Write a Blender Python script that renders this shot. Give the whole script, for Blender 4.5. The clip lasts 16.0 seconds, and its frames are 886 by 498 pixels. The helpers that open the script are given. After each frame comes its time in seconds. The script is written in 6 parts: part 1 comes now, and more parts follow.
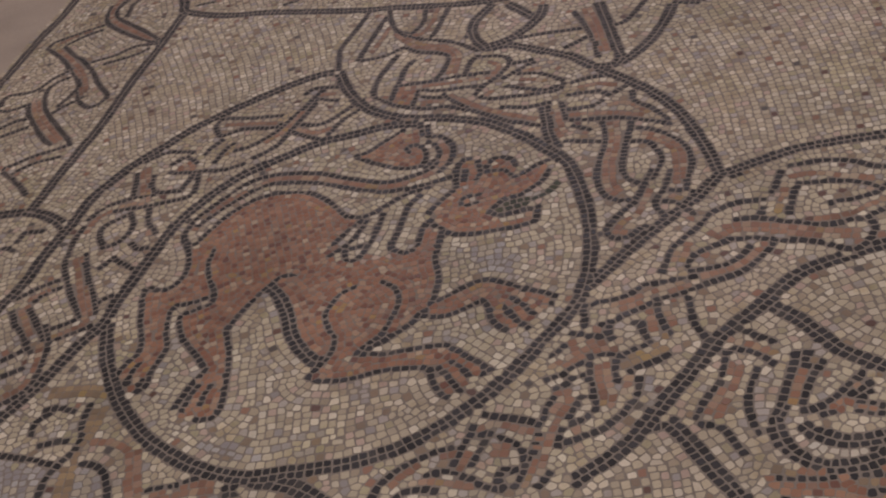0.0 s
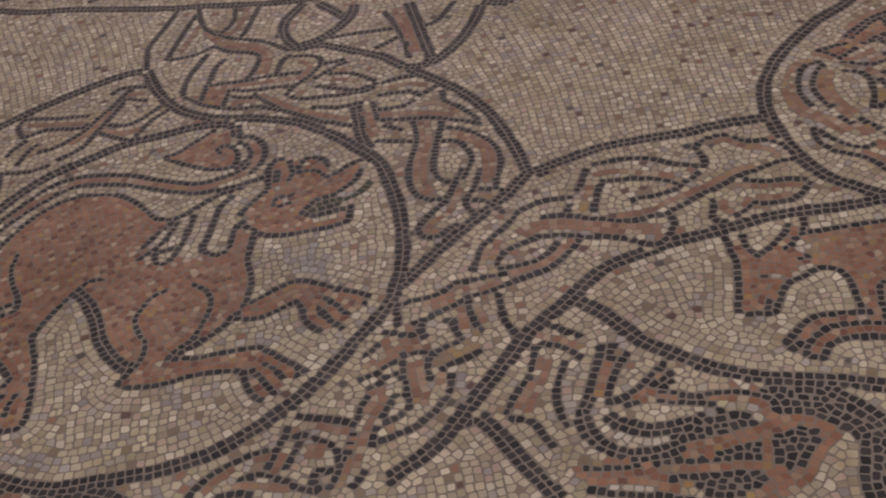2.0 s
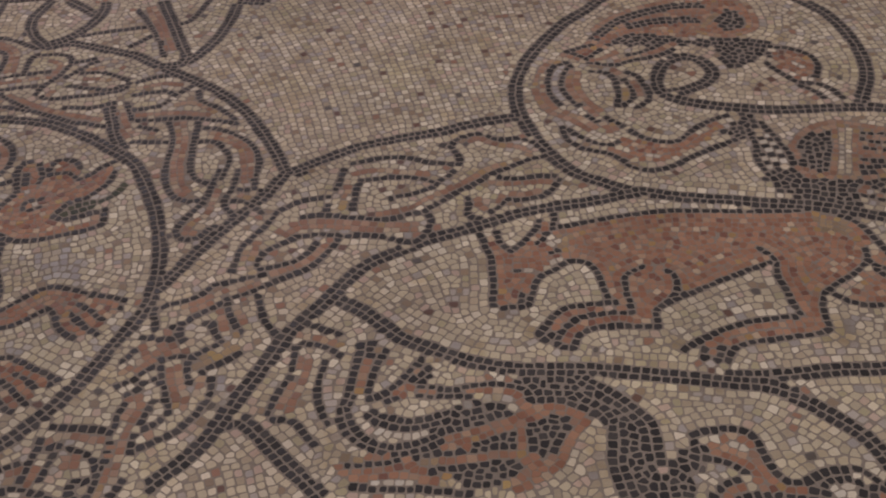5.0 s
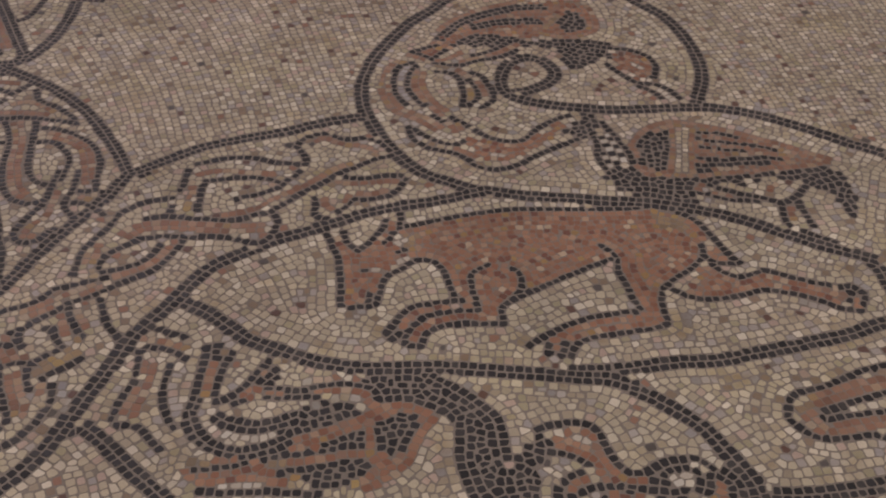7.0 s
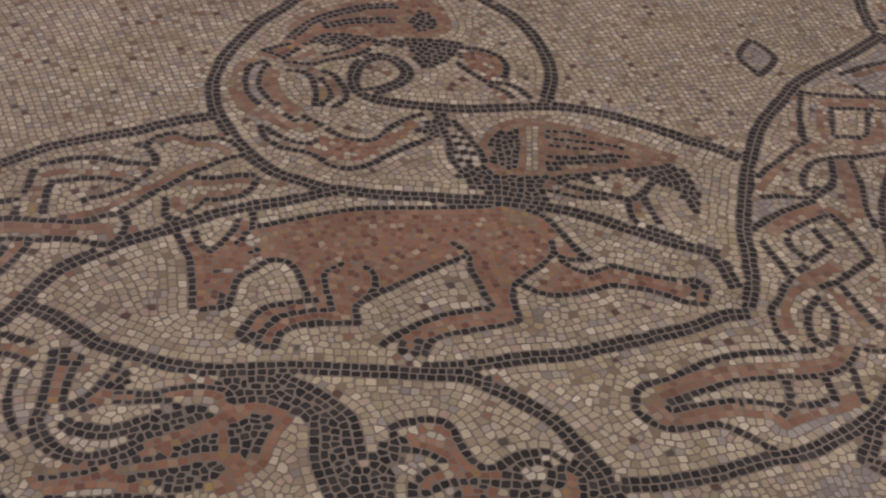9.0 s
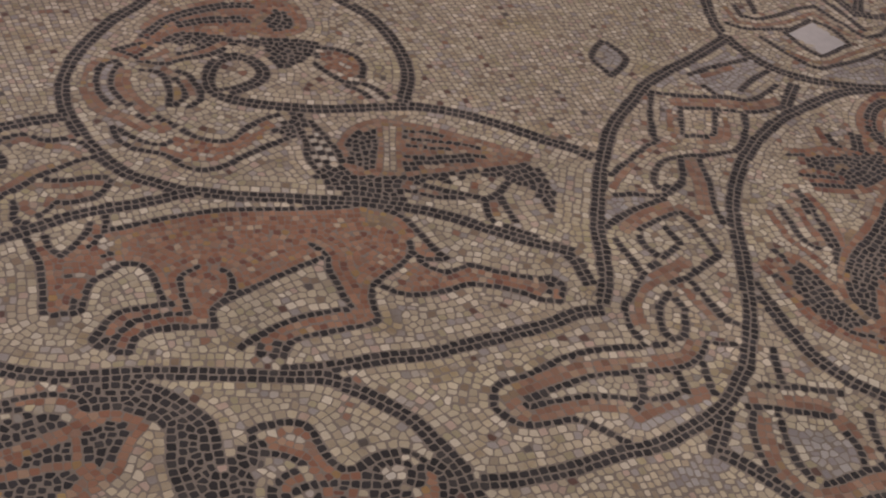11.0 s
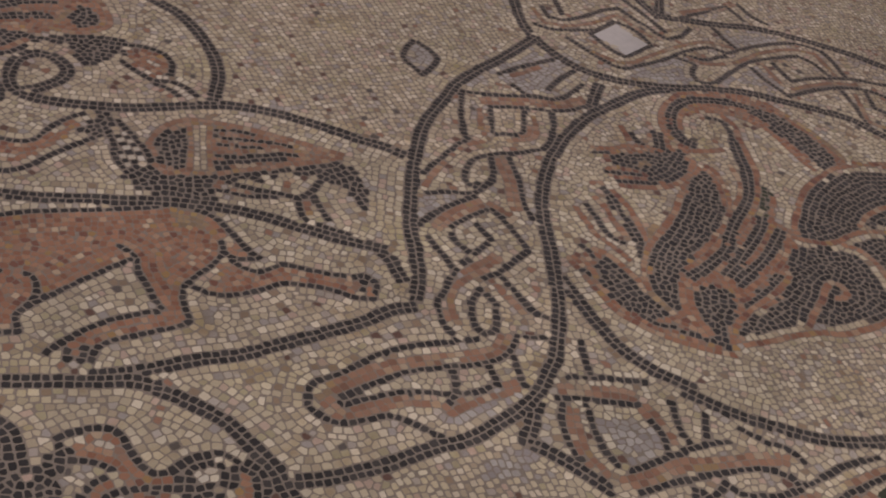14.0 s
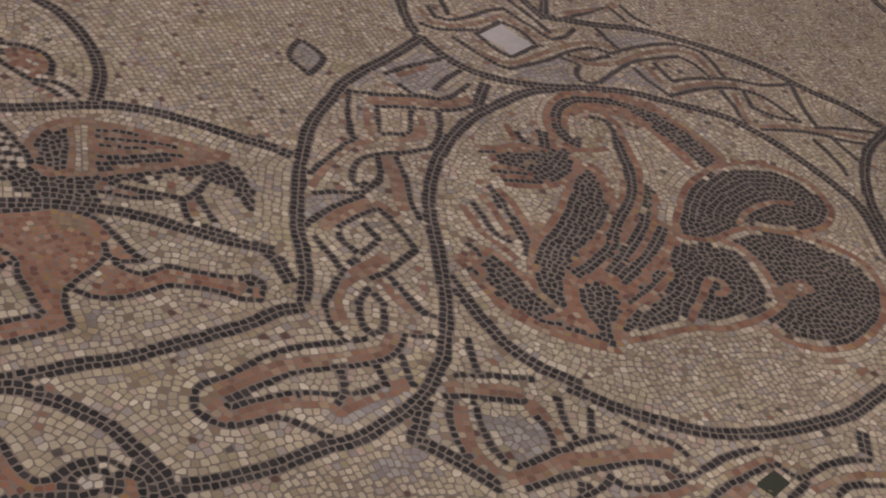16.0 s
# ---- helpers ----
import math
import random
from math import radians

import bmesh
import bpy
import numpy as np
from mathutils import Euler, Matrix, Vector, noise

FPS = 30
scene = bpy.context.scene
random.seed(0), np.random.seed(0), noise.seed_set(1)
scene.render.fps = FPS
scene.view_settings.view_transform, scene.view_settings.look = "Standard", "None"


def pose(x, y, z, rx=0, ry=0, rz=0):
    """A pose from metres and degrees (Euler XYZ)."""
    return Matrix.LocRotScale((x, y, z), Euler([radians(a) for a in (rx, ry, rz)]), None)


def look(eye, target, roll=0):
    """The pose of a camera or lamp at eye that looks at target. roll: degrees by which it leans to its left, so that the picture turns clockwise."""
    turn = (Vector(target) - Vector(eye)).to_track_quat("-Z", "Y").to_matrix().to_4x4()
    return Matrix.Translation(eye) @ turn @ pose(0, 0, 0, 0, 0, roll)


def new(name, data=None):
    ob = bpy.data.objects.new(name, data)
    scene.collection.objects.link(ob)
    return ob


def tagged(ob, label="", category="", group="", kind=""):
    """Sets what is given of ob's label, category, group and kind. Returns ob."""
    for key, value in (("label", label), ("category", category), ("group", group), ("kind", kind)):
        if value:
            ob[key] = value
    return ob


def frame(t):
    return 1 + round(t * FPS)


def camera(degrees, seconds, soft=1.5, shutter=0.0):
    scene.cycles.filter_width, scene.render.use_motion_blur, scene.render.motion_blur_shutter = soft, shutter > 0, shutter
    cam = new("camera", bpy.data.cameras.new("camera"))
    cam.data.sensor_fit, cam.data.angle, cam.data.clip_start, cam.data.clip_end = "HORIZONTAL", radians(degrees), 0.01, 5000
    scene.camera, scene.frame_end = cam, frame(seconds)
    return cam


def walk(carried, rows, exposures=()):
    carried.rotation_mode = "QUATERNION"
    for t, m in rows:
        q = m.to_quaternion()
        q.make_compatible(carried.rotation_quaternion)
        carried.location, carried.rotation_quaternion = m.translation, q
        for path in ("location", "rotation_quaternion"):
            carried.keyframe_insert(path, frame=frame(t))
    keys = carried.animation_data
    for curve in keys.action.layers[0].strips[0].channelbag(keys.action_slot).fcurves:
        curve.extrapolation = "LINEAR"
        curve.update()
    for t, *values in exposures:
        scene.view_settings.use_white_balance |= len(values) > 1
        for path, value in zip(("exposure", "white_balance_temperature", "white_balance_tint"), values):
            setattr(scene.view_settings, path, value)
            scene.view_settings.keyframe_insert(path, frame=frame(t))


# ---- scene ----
SOFT, STOPS = 2.0, 0.32
cam = camera(37.6, 16.0, soft=SOFT, shutter=0.3)
PATH = [
    (0, (0.408, -0.113, 1.108), (0.213, 1.488, -0.076), -15.5),
    (0.5, (0.412, -0.114, 1.11), (0.281, 1.482, -0.088), -14.4),
    (1, (0.416, -0.113, 1.109), (0.355, 1.476, -0.103), -13.1),
    (1.5, (0.419, -0.115, 1.11), (0.424, 1.466, -0.114), -11.9),
    (2, (0.42, -0.117, 1.114), (0.493, 1.453, -0.123), -10.6),
    (2.5, (0.425, -0.118, 1.114), (0.553, 1.442, -0.131), -9.5),
    (3, (0.427, -0.121, 1.117), (0.615, 1.426, -0.137), -8.3),
    (3.5, (0.428, -0.121, 1.116), (0.673, 1.413, -0.143), -7.2),
    (4, (0.432, -0.123, 1.117), (0.733, 1.397, -0.148), -6.1),
    (6.5, (0.441, -0.13, 1.123), (1.008, 1.298, -0.157), -0.3),
    (7, (0.443, -0.132, 1.124), (1.063, 1.274, -0.156), 0.9),
    (7.5, (0.443, -0.134, 1.123), (1.114, 1.251, -0.155), 2.0),
    (8, (0.446, -0.135, 1.125), (1.167, 1.225, -0.153), 3.2),
    (8.5, (0.447, -0.136, 1.127), (1.213, 1.2, -0.15), 4.2),
    (9, (0.449, -0.138, 1.13), (1.262, 1.172, -0.145), 5.4),
    (11.5, (0.455, -0.143, 1.135), (1.488, 1.029, -0.114), 10.6),
    (12, (0.456, -0.146, 1.135), (1.529, 0.998, -0.106), 11.6),
    (12.5, (0.458, -0.147, 1.135), (1.567, 0.971, -0.098), 12.3),
    (13, (0.458, -0.149, 1.137), (1.603, 0.942, -0.089), 13.2),
    (13.5, (0.458, -0.148, 1.14), (1.634, 0.915, -0.081), 14.0),
    (14, (0.46, -0.151, 1.14), (1.667, 0.886, -0.072), 14.8),
    (14.5, (0.46, -0.152, 1.141), (1.698, 0.858, -0.062), 15.5),
    (15, (0.461, -0.155, 1.145), (1.729, 0.826, -0.05), 16.3),
    (15.5, (0.462, -0.154, 1.144), (1.76, 0.799, -0.041), 17.0),
    (16, (0.462, -0.156, 1.146), (1.788, 0.77, -0.031), 17.7),
]
walk(cam, [(t, look(eye, target, roll)) for t, eye, target, roll in PATH], exposures=[(0.0, STOPS), (16.0, STOPS)])
# ---------------------------------------------------------------- light
world = bpy.data.worlds.new("world")
scene.world = world
world.use_nodes = True
wn = world.node_tree.nodes
sky = wn.new("ShaderNodeTexSky")
sky.sky_type, sky.sun_disc, sky.sun_elevation, sky.sun_rotation = "NISHITA", False, radians(38), radians(200)
world.node_tree.links.new(sky.outputs[0], wn["Background"].inputs[0])
wn["Background"].inputs[1].default_value = 0.1


def window_light(x, y, z, turn, width, height, watts, colour):
    """Added daylight of one window out of view: an area lamp in its opening, facing into the room."""
    lamp = bpy.data.lights.new("window_light", "AREA")
    lamp.shape, lamp.size, lamp.size_y, lamp.energy, lamp.color = "RECTANGLE", width, height, watts, colour
    new("window_light", lamp).matrix_world = pose(x, y, z, 90, 0, turn)


# Window places are invented; the mauve north and east ones tint the far floor.
DAY, MAUVE = (1.0, 0.955, 0.92), (1.0, 0.86, 1.0)
window_light(0.75, -2.55, 2.4, 0, 1.6, 2.0, 84, DAY)
window_light(0.3, 4.45, 2.6, 180, 2.0, 2.0, 41, MAUVE)
window_light(4.95, 2.4, 2.6, 90, 2.0, 2.0, 20, MAUVE)


# ---------------------------------------------------------------- materials
def material(name):
    m = bpy.data.materials.new(name)
    m.use_nodes = True
    return m, m.node_tree.nodes, m.node_tree.links, m.node_tree.nodes["Principled BSDF"]


def stone(name, shades, roughness=0.62, grain=0.25, bump=0.15, fine=900.0, gloss=0.28, patchy=False):
    """Cut stone: each piece takes one of the shades (weight, r, g, b), with grain, dirt and small pits."""
    m, n, l, out = material(name)
    isle, ob, add, frac = n.new("ShaderNodeNewGeometry"), n.new("ShaderNodeObjectInfo"), n.new("ShaderNodeMath"), n.new("ShaderNodeMath")
    l.new(isle.outputs["Random Per Island"], add.inputs[0])
    l.new(ob.outputs["Random"], add.inputs[1])
    frac.operation = "FRACT"
    l.new(add.outputs[0], frac.inputs[0])
    ramp = n.new("ShaderNodeValToRGB")
    ramp.color_ramp.interpolation = "CONSTANT"
    total, at = sum(s[0] for s in shades), 0.0
    for i, (weight, r, g, b) in enumerate(shades):
        e = ramp.color_ramp.elements[i] if i < 2 else ramp.color_ramp.elements.new(at)
        e.position, e.color = at, (r, g, b, 1)
        at += weight / total
    l.new(frac.outputs[0], ramp.inputs[0])
    # a second, finer spread of lightness from piece to piece
    spin, fr2 = n.new("ShaderNodeMath"), n.new("ShaderNodeMath")
    spin.operation, spin.inputs[1].default_value, fr2.operation = "MULTIPLY", 37.7, "FRACT"
    l.new(frac.outputs[0], spin.inputs[0]), l.new(spin.outputs[0], fr2.inputs[0])
    span = n.new("ShaderNodeMapRange")
    span.inputs["To Min"].default_value, span.inputs["To Max"].default_value = 0.88, 1.13
    l.new(fr2.outputs[0], span.inputs[0])
    where = n.new("ShaderNodeNewGeometry")
    speck = n.new("ShaderNodeTexNoise")
    speck.inputs["Scale"].default_value, speck.inputs["Detail"].default_value = fine, 3.0
    l.new(where.outputs["Position"], speck.inputs["Vector"])
    grainy = n.new("ShaderNodeMapRange")
    grainy.inputs["To Min"].default_value, grainy.inputs["To Max"].default_value = 1 - grain, 1 + grain
    l.new(speck.outputs[0], grainy.inputs[0])
    stain = n.new("ShaderNodeTexNoise")
    stain.inputs["Scale"].default_value, stain.inputs["Detail"].default_value = 6.0, 5.0
    l.new(where.outputs["Position"], stain.inputs["Vector"])
    dirt = n.new("ShaderNodeMapRange")
    dirt.inputs["From Min"].default_value, dirt.inputs["From Max"].default_value = 0.3, 0.7
    dirt.inputs["To Min"].default_value, dirt.inputs["To Max"].default_value = 0.84, 1.1
    l.new(stain.outputs[0], dirt.inputs[0])
    value = None
    for node in (span, grainy, dirt):
        if value is None:
            value = node.outputs[0]
        else:
            mul = n.new("ShaderNodeMath")
            mul.operation = "MULTIPLY"
            l.new(value, mul.inputs[0]), l.new(node.outputs[0], mul.inputs[1])
            value = mul.outputs[0]
    mix = n.new("ShaderNodeVectorMath")
    mix.operation = "SCALE"
    l.new(ramp.outputs[0], mix.inputs[0]), l.new(value, mix.inputs["Scale"])
    colour = mix.outputs[0]
    if patchy:      # clusters of stones gone brown with dirt, and rosy stretches where a redder batch was laid
        for scale, low, high, tint in ((17.0, 0.56, 0.72, (.81, .745, .63)), (2.6, 0.45, 0.66, (1.01, .975, .99)), (7.5, 0.56, 0.70, (.93, .93, .82))):
            spread, edge, stained = n.new("ShaderNodeTexNoise"), n.new("ShaderNodeMapRange"), n.new("ShaderNodeMix")
            spread.inputs["Scale"].default_value, spread.inputs["Detail"].default_value = scale, 4.0
            edge.inputs["From Min"].default_value, edge.inputs["From Max"].default_value = low, high
            stained.data_type, stained.blend_type = "RGBA", "MULTIPLY"
            stained.inputs[7].default_value = (*tint, 1)
            l.new(where.outputs["Position"], spread.inputs["Vector"]), l.new(spread.outputs[0], edge.inputs[0])
            l.new(edge.outputs[0], stained.inputs[0]), l.new(colour, stained.inputs[6])
            colour = stained.outputs[2]
    l.new(colour, out.inputs["Base Color"])
    rough = n.new("ShaderNodeMapRange")
    rough.inputs["To Min"].default_value, rough.inputs["To Max"].default_value = roughness - 0.12, roughness + 0.14
    l.new(fr2.outputs[0], rough.inputs[0])
    l.new(rough.outputs[0], out.inputs["Roughness"])
    out.inputs["Specular IOR Level"].default_value = gloss
    b = n.new("ShaderNodeBump")
    b.inputs["Strength"].default_value, b.inputs["Distance"].default_value = bump, 0.002
    l.new(speck.outputs[0], b.inputs["Height"])
    l.new(b.outputs[0], out.inputs["Normal"])
    return m


CREAM = stone("cream_limestone", ((28, .47, .40, .288), (22, .42, .356, .258), (16, .535, .464, .355), (8, .35, .288, .208), (6, .385, .34, .30), (5, .43, .325, .262), (3, .25, .185, .13), (3, .31, .28, .26), (4, .36, .315, .205), (6, .60, .53, .42), (.7, .14, .08, .062), (.5, .11, .095, .085), (1.0, .27, .15, .105)), patchy=True)
BLACK = stone("black_stone", ((40, .031, .028, .028), (30, .042, .038, .038), (20, .023, .021, .021), (10, .06, .053, .05)), 0.62)
RUST = stone("rust_red_stone", ((26, .285, .148, .095), (24, .245, .118, .075), (18, .325, .182, .118), (9, .175, .083, .06), (9, .35, .23, .155), (4, .42, .315, .22), (4, .32, .20, .09), (6, .26, .16, .115)))
PINK = stone("pale_red_stone", ((28, .285, .165, .112), (24, .255, .138, .094), (18, .325, .21, .15), (12, .21, .115, .078), (9, .34, .235, .155), (7, .39, .305, .22), (5, .30, .20, .105)))
OCHRE = stone("ochre_stone", ((30, .29, .205, .125), (26, .26, .185, .12), (18, .33, .235, .135), (10, .22, .16, .105), (6, .36, .25, .11)))
GREY = stone("grey_stone", ((30, .33, .30, .28), (26, .28, .25, .245), (18, .38, .35, .33), (16, .40, .34, .26)))
WHITE = stone("white_marble", ((30, .49, .43, .35), (26, .44, .38, .31), (18, .53, .48, .41)))
GREEN = stone("dark_green_stone", ((30, .045, .05, .035), (26, .06, .062, .04), (18, .035, .04, .03)), 0.65)
MORTAR = stone("lime_mortar", ((1, .212, .178, .150), (1, .212, .178, .150)), 0.9, 0.35, 0.5, 500.0)
SLAB = stone("pale_stone_slab", ((1, .35, .29, .232), (1, .35, .29, .232)), 0.6, 0.12, 0.05, 160.0)
MARBLE = stone("polished_marble", ((1, .46, .43, .41), (1, .46, .43, .41)), 0.35, 0.14, 0.02, 60.0)
PLASTER = stone("lime_plaster", ((1, .55, .50, .44), (1, .55, .50, .44)), 0.9, 0.1, 0.1, 90.0)
STONES = {"c": CREAM, "k": BLACK, "R": RUST, "r": PINK, "o": OCHRE, "V": GREY, "w": WHITE, "G": GREEN}
NAMES = {"c": "pale_tesserae", "k": "black_tesserae", "R": "red_tesserae", "r": "pale_red_tesserae", "o": "ochre_tesserae", "V": "grey_tesserae", "w": "white_tesserae", "G": "green_tesserae"}
WORDS = {"c": "cream, beige and grey limestone tesserae", "k": "black stone tesserae", "R": "rust-red stone tesserae", "r": "faded red stone tesserae", "o": "ochre stone tesserae", "V": "bluish grey stone tesserae", "w": "white marble tesserae", "G": "dark green stone tesserae"}

# ---------------------------------------------------------------- the mosaic's drawing, in centimetres on the floor
COURSES, FIELDS, SLABS = [], [], []
MOTIF = ""


def motif(name):
    global MOTIF
    MOTIF = name


def course(stone_key, rows, *xy):
    """One line of the drawing, laid in that many rows of tesserae."""
    COURSES.append((MOTIF, stone_key, rows, np.array(xy).reshape(-1, 2) / 100))


def field(stone_key, *xy):
    """One area filled with tesserae of a colour."""
    FIELDS.append((MOTIF, stone_key, np.array(xy).reshape(-1, 2) / 100))


def slab(stone_key, *xy):
    """One piece cut whole."""
    SLABS.append((MOTIF, stone_key, np.array(xy).reshape(-1, 2) / 100))


motif("border_strip")
course("k", 2, -56.2, 257.1, -58.4, 248.5, -60.9, 241.7, -63.3, 232.8, -65.9, 223.2, -68.4, 214.2)
course("k", 2, -28.8, 237.2, -32.0, 225.0, -36.3, 210.8, -39.6, 197.5, -44.8, 182.4, -46.0, 178.4, -47.9, 172.7)
course("k", 2, -30.8, 250.3, -29.2, 242.7, -27.9, 237.6, -19.0, 231.9, -10.4, 229.1, 0.4, 224.5, 9.7, 220.6, 16.5, 218.6, 25.3, 215.3, 32.9, 213.1, 38.2, 212.2)
course("k", 1, -46.3, 249.6, -46.7, 244.4, -45.3, 239.8, -39.0, 231.8, -32.1, 225.8)
course("k", 1, -42.9, 250.7, -44.9, 246.2, -43.3, 241.5, -38.3, 235.3, -33.0, 227.9)
course("r", 1, -44.7, 251.6, -45.8, 246.6, -44.5, 241.2, -38.7, 233.7, -33.5, 227.4)
course("k", 1, -32.7, 226.0, -37.6, 226.8, -42.1, 224.7, -46.2, 224.1)
course("k", 1, -44.0, 222.0, -37.1, 223.2, -33.8, 225.3)
course("k", 1, -45.4, 240.6, -50.9, 239.2, -56.8, 237.3, -58.1, 234.9)
course("k", 1, -46.3, 238.4, -50.4, 237.0, -54.3, 234.5)
course("r", 1, -46.6, 239.8, -51.9, 238.2, -56.4, 235.4)
course("k", 1, -58.1, 234.9, -53.7, 228.6, -49.8, 221.0, -47.5, 215.5, -48.1, 212.4, -50.2, 208.5)
course("k", 1, -54.3, 234.5, -51.5, 229.5, -48.2, 225.0, -45.3, 219.1, -43.1, 213.6, -40.5, 208.6, -41.6, 205.5, -43.9, 205.3, -46.2, 208.4, -47.2, 212.1)
course("r", 2, -55.9, 233.2, -51.5, 226.4, -47.6, 218.9, -45.8, 211.5)
course("k", 1, -63.2, 213.2, -63.5, 215.9, -62.0, 217.1, -57.2, 216.9, -53.8, 220.4, -50.7, 222.5)
course("k", 1, -50.1, 219.5, -52.8, 218.2, -54.1, 216.0, -53.7, 210.4, -51.0, 204.0, -47.4, 197.5, -44.8, 193.0)
course("k", 1, -57.0, 211.7, -56.5, 208.3, -54.2, 203.2, -51.1, 197.0, -48.8, 193.8)
course("k", 1, -63.1, 211.6, -61.1, 210.8, -57.2, 211.6)
course("r", 2, -55.6, 212.2, -53.9, 206.2, -50.6, 199.8, -47.2, 194.1)
course("k", 1, -51.2, 206.2, -47.4, 208.9, -45.5, 209.8)
course("k", 1, -62.3, 203.7, -58.2, 205.9, -55.8, 205.5)
course("k", 1, -61.5, 200.6, -57.3, 202.0, -54.1, 202.8)
course("k", 1, -44.7, 192.6, -47.2, 191.6, -51.4, 190.9, -56.9, 188.6)
course("k", 1, -46.1, 188.7, -50.8, 188.3, -55.1, 185.8)
course("k", 1, -56.6, 187.6, -52.7, 182.6, -50.1, 178.1)
course("k", 1, -39.4, 250.4, -41.5, 247.2, -41.9, 242.1)
course("k", 1, -26.0, 239.8, -21.7, 239.9)
course("k", 1, -7.0, 230.8, -4.0, 231.4)
motif("outer_scroll")
course("k", 2, 4.8, 198.1, 1.4, 198.1, -4.9, 196.2, -10.1, 194.0, -15.1, 191.7, -21.1, 188.3, -25.8, 184.4, -30.4, 180.7, -33.9, 176.6, -37.1, 171.8, -39.3, 165.2, -41.9, 159.1, -44.4, 151.0, -47.0, 146.2, -48.7, 142.0)
course("k", 2, -57.8, 173.5, -53.6, 173.2, -48.2, 172.0, -43.6, 169.1, -39.4, 164.1)
course("k", 1, -48.4, 163.2, -47.4, 166.0, -44.2, 165.3)
course("k", 1, -52.8, 161.8, -50.0, 162.5, -47.7, 160.9)
motif("beast_medallion")
course("k", 2, 19.8, 174.1, 15.0, 175.4, 8.2, 175.0, 2.3, 174.6, -3.5, 172.4, -9.2, 170.2, -13.7, 166.8, -17.1, 163.2, -20.4, 158.8, -23.2, 152.2, -25.2, 147.1, -27.1, 142.2, -28.8, 136.8, -31.6, 133.2, -34.2, 129.1, -36.7, 125.0, -40.6, 120.4, -42.5, 118.2)
course("k", 2, -28.0, 137.9, -27.1, 130.7, -25.3, 124.2, -22.7, 117.9, -18.9, 111.6, -13.6, 106.2, -8.7, 102.6, -4.1, 100.5, 0.9, 100.0, 5.2, 99.7, 9.5, 99.6, 15.1, 100.5, 20.1, 102.6, 25.2, 105.7, 29.8, 109.6, 34.6, 114.7, 38.9, 119.7, 41.2, 123.7, 43.0, 130.6, 43.8, 138.4, 43.7, 145.6, 42.6, 153.6, 40.1, 158.5, 36.1, 164.5, 31.0, 170.2, 24.6, 174.1, 17.9, 176.6, 13.0, 180.4, 10.0, 184.5, 7.4, 190.5, 5.7, 197.3)
course("k", 2, -3.4, 99.7, 1.0, 98.1, 4.3, 95.8, 6.8, 93.0)
motif("upper_interlace")
course("k", 1, 5.6, 198.4, 5.7, 205.9, 8.1, 211.6, 11.4, 219.0)
course("k", 1, 14.7, 215.5, 12.5, 209.6, 10.4, 203.8, 9.3, 200.8)
course("k", 1, 9.9, 200.1, 14.1, 200.0, 17.9, 201.6)
course("k", 1, 15.3, 218.1, 15.8, 211.5, 17.9, 206.6, 21.6, 203.2, 26.8, 199.8, 31.2, 194.6)
course("k", 1, 17.9, 201.6, 20.4, 198.9, 24.5, 196.5, 26.0, 194.4, 24.8, 190.1, 23.4, 187.7)
course("r", 2, 16.7, 207.7, 20.5, 201.5, 25.6, 197.9, 27.3, 194.2, 26.2, 188.5)
course("r", 1, 15.3, 210.6, 13.3, 205.8, 11.5, 202.2)
course("k", 1, 19.6, 206.4, 21.8, 209.9, 22.5, 215.4)
course("k", 1, 22.7, 202.7, 25.0, 208.4, 26.9, 214.5)
course("r", 1, 21.1, 205.2, 23.4, 209.1, 24.7, 214.4)
course("k", 2, 35.1, 211.1, 31.3, 205.5, 30.8, 200.1, 32.5, 195.3, 36.9, 196.3, 40.2, 198.7, 43.2, 202.6, 44.4, 206.7)
course("k", 2, 38.0, 209.7, 40.8, 205.1, 42.6, 201.4)
course("k", 1, 31.6, 193.0, 29.7, 191.1, 28.4, 187.2)
course("k", 1, 32.0, 192.1, 35.9, 190.4, 36.2, 187.3, 34.0, 184.2, 31.3, 182.0, 29.7, 179.6)
course("r", 1, 32.9, 189.7, 34.7, 187.7, 32.8, 184.1)
course("k", 1, 12.0, 186.6, 13.1, 192.1, 15.2, 196.4, 16.4, 199.0)
course("k", 1, 15.3, 183.7, 16.6, 188.6, 18.2, 194.0, 19.9, 196.4)
course("k", 1, 16.6, 188.2, 22.2, 187.3, 26.2, 187.1, 33.1, 186.0)
course("k", 1, 11.5, 187.7, 14.0, 183.8, 18.0, 180.3, 21.9, 178.4, 25.7, 177.2, 31.2, 172.6, 34.7, 169.1, 39.9, 165.8)
course("k", 1, 19.0, 179.9, 19.9, 184.3, 20.6, 185.0, 24.0, 183.5, 28.0, 182.9, 31.8, 181.8)
course("k", 1, 20.5, 182.7, 24.4, 180.9)
course("k", 1, 24.2, 182.5, 25.1, 180.8, 27.6, 176.8, 30.3, 173.5, 33.9, 170.6)
course("r", 1, 25.6, 181.3, 28.6, 177.3, 32.2, 173.4, 37.5, 169.2, 39.9, 167.5)
course("r", 1, 20.5, 181.0, 24.8, 179.4)
field("R", 16.6, 185.7, 19.6, 185.4, 18.5, 181.0, 16.0, 183.0)
course("k", 1, 29.8, 181.1, 31.5, 177.6, 35.3, 176.6, 40.0, 175.9, 43.3, 175.5, 44.9, 177.3)
course("k", 1, 33.7, 173.9, 37.8, 172.3, 41.5, 172.2, 42.9, 172.0)
course("k", 1, 34.8, 182.9, 39.0, 185.6, 41.1, 186.5)
course("k", 1, 36.7, 187.4, 40.7, 187.3)
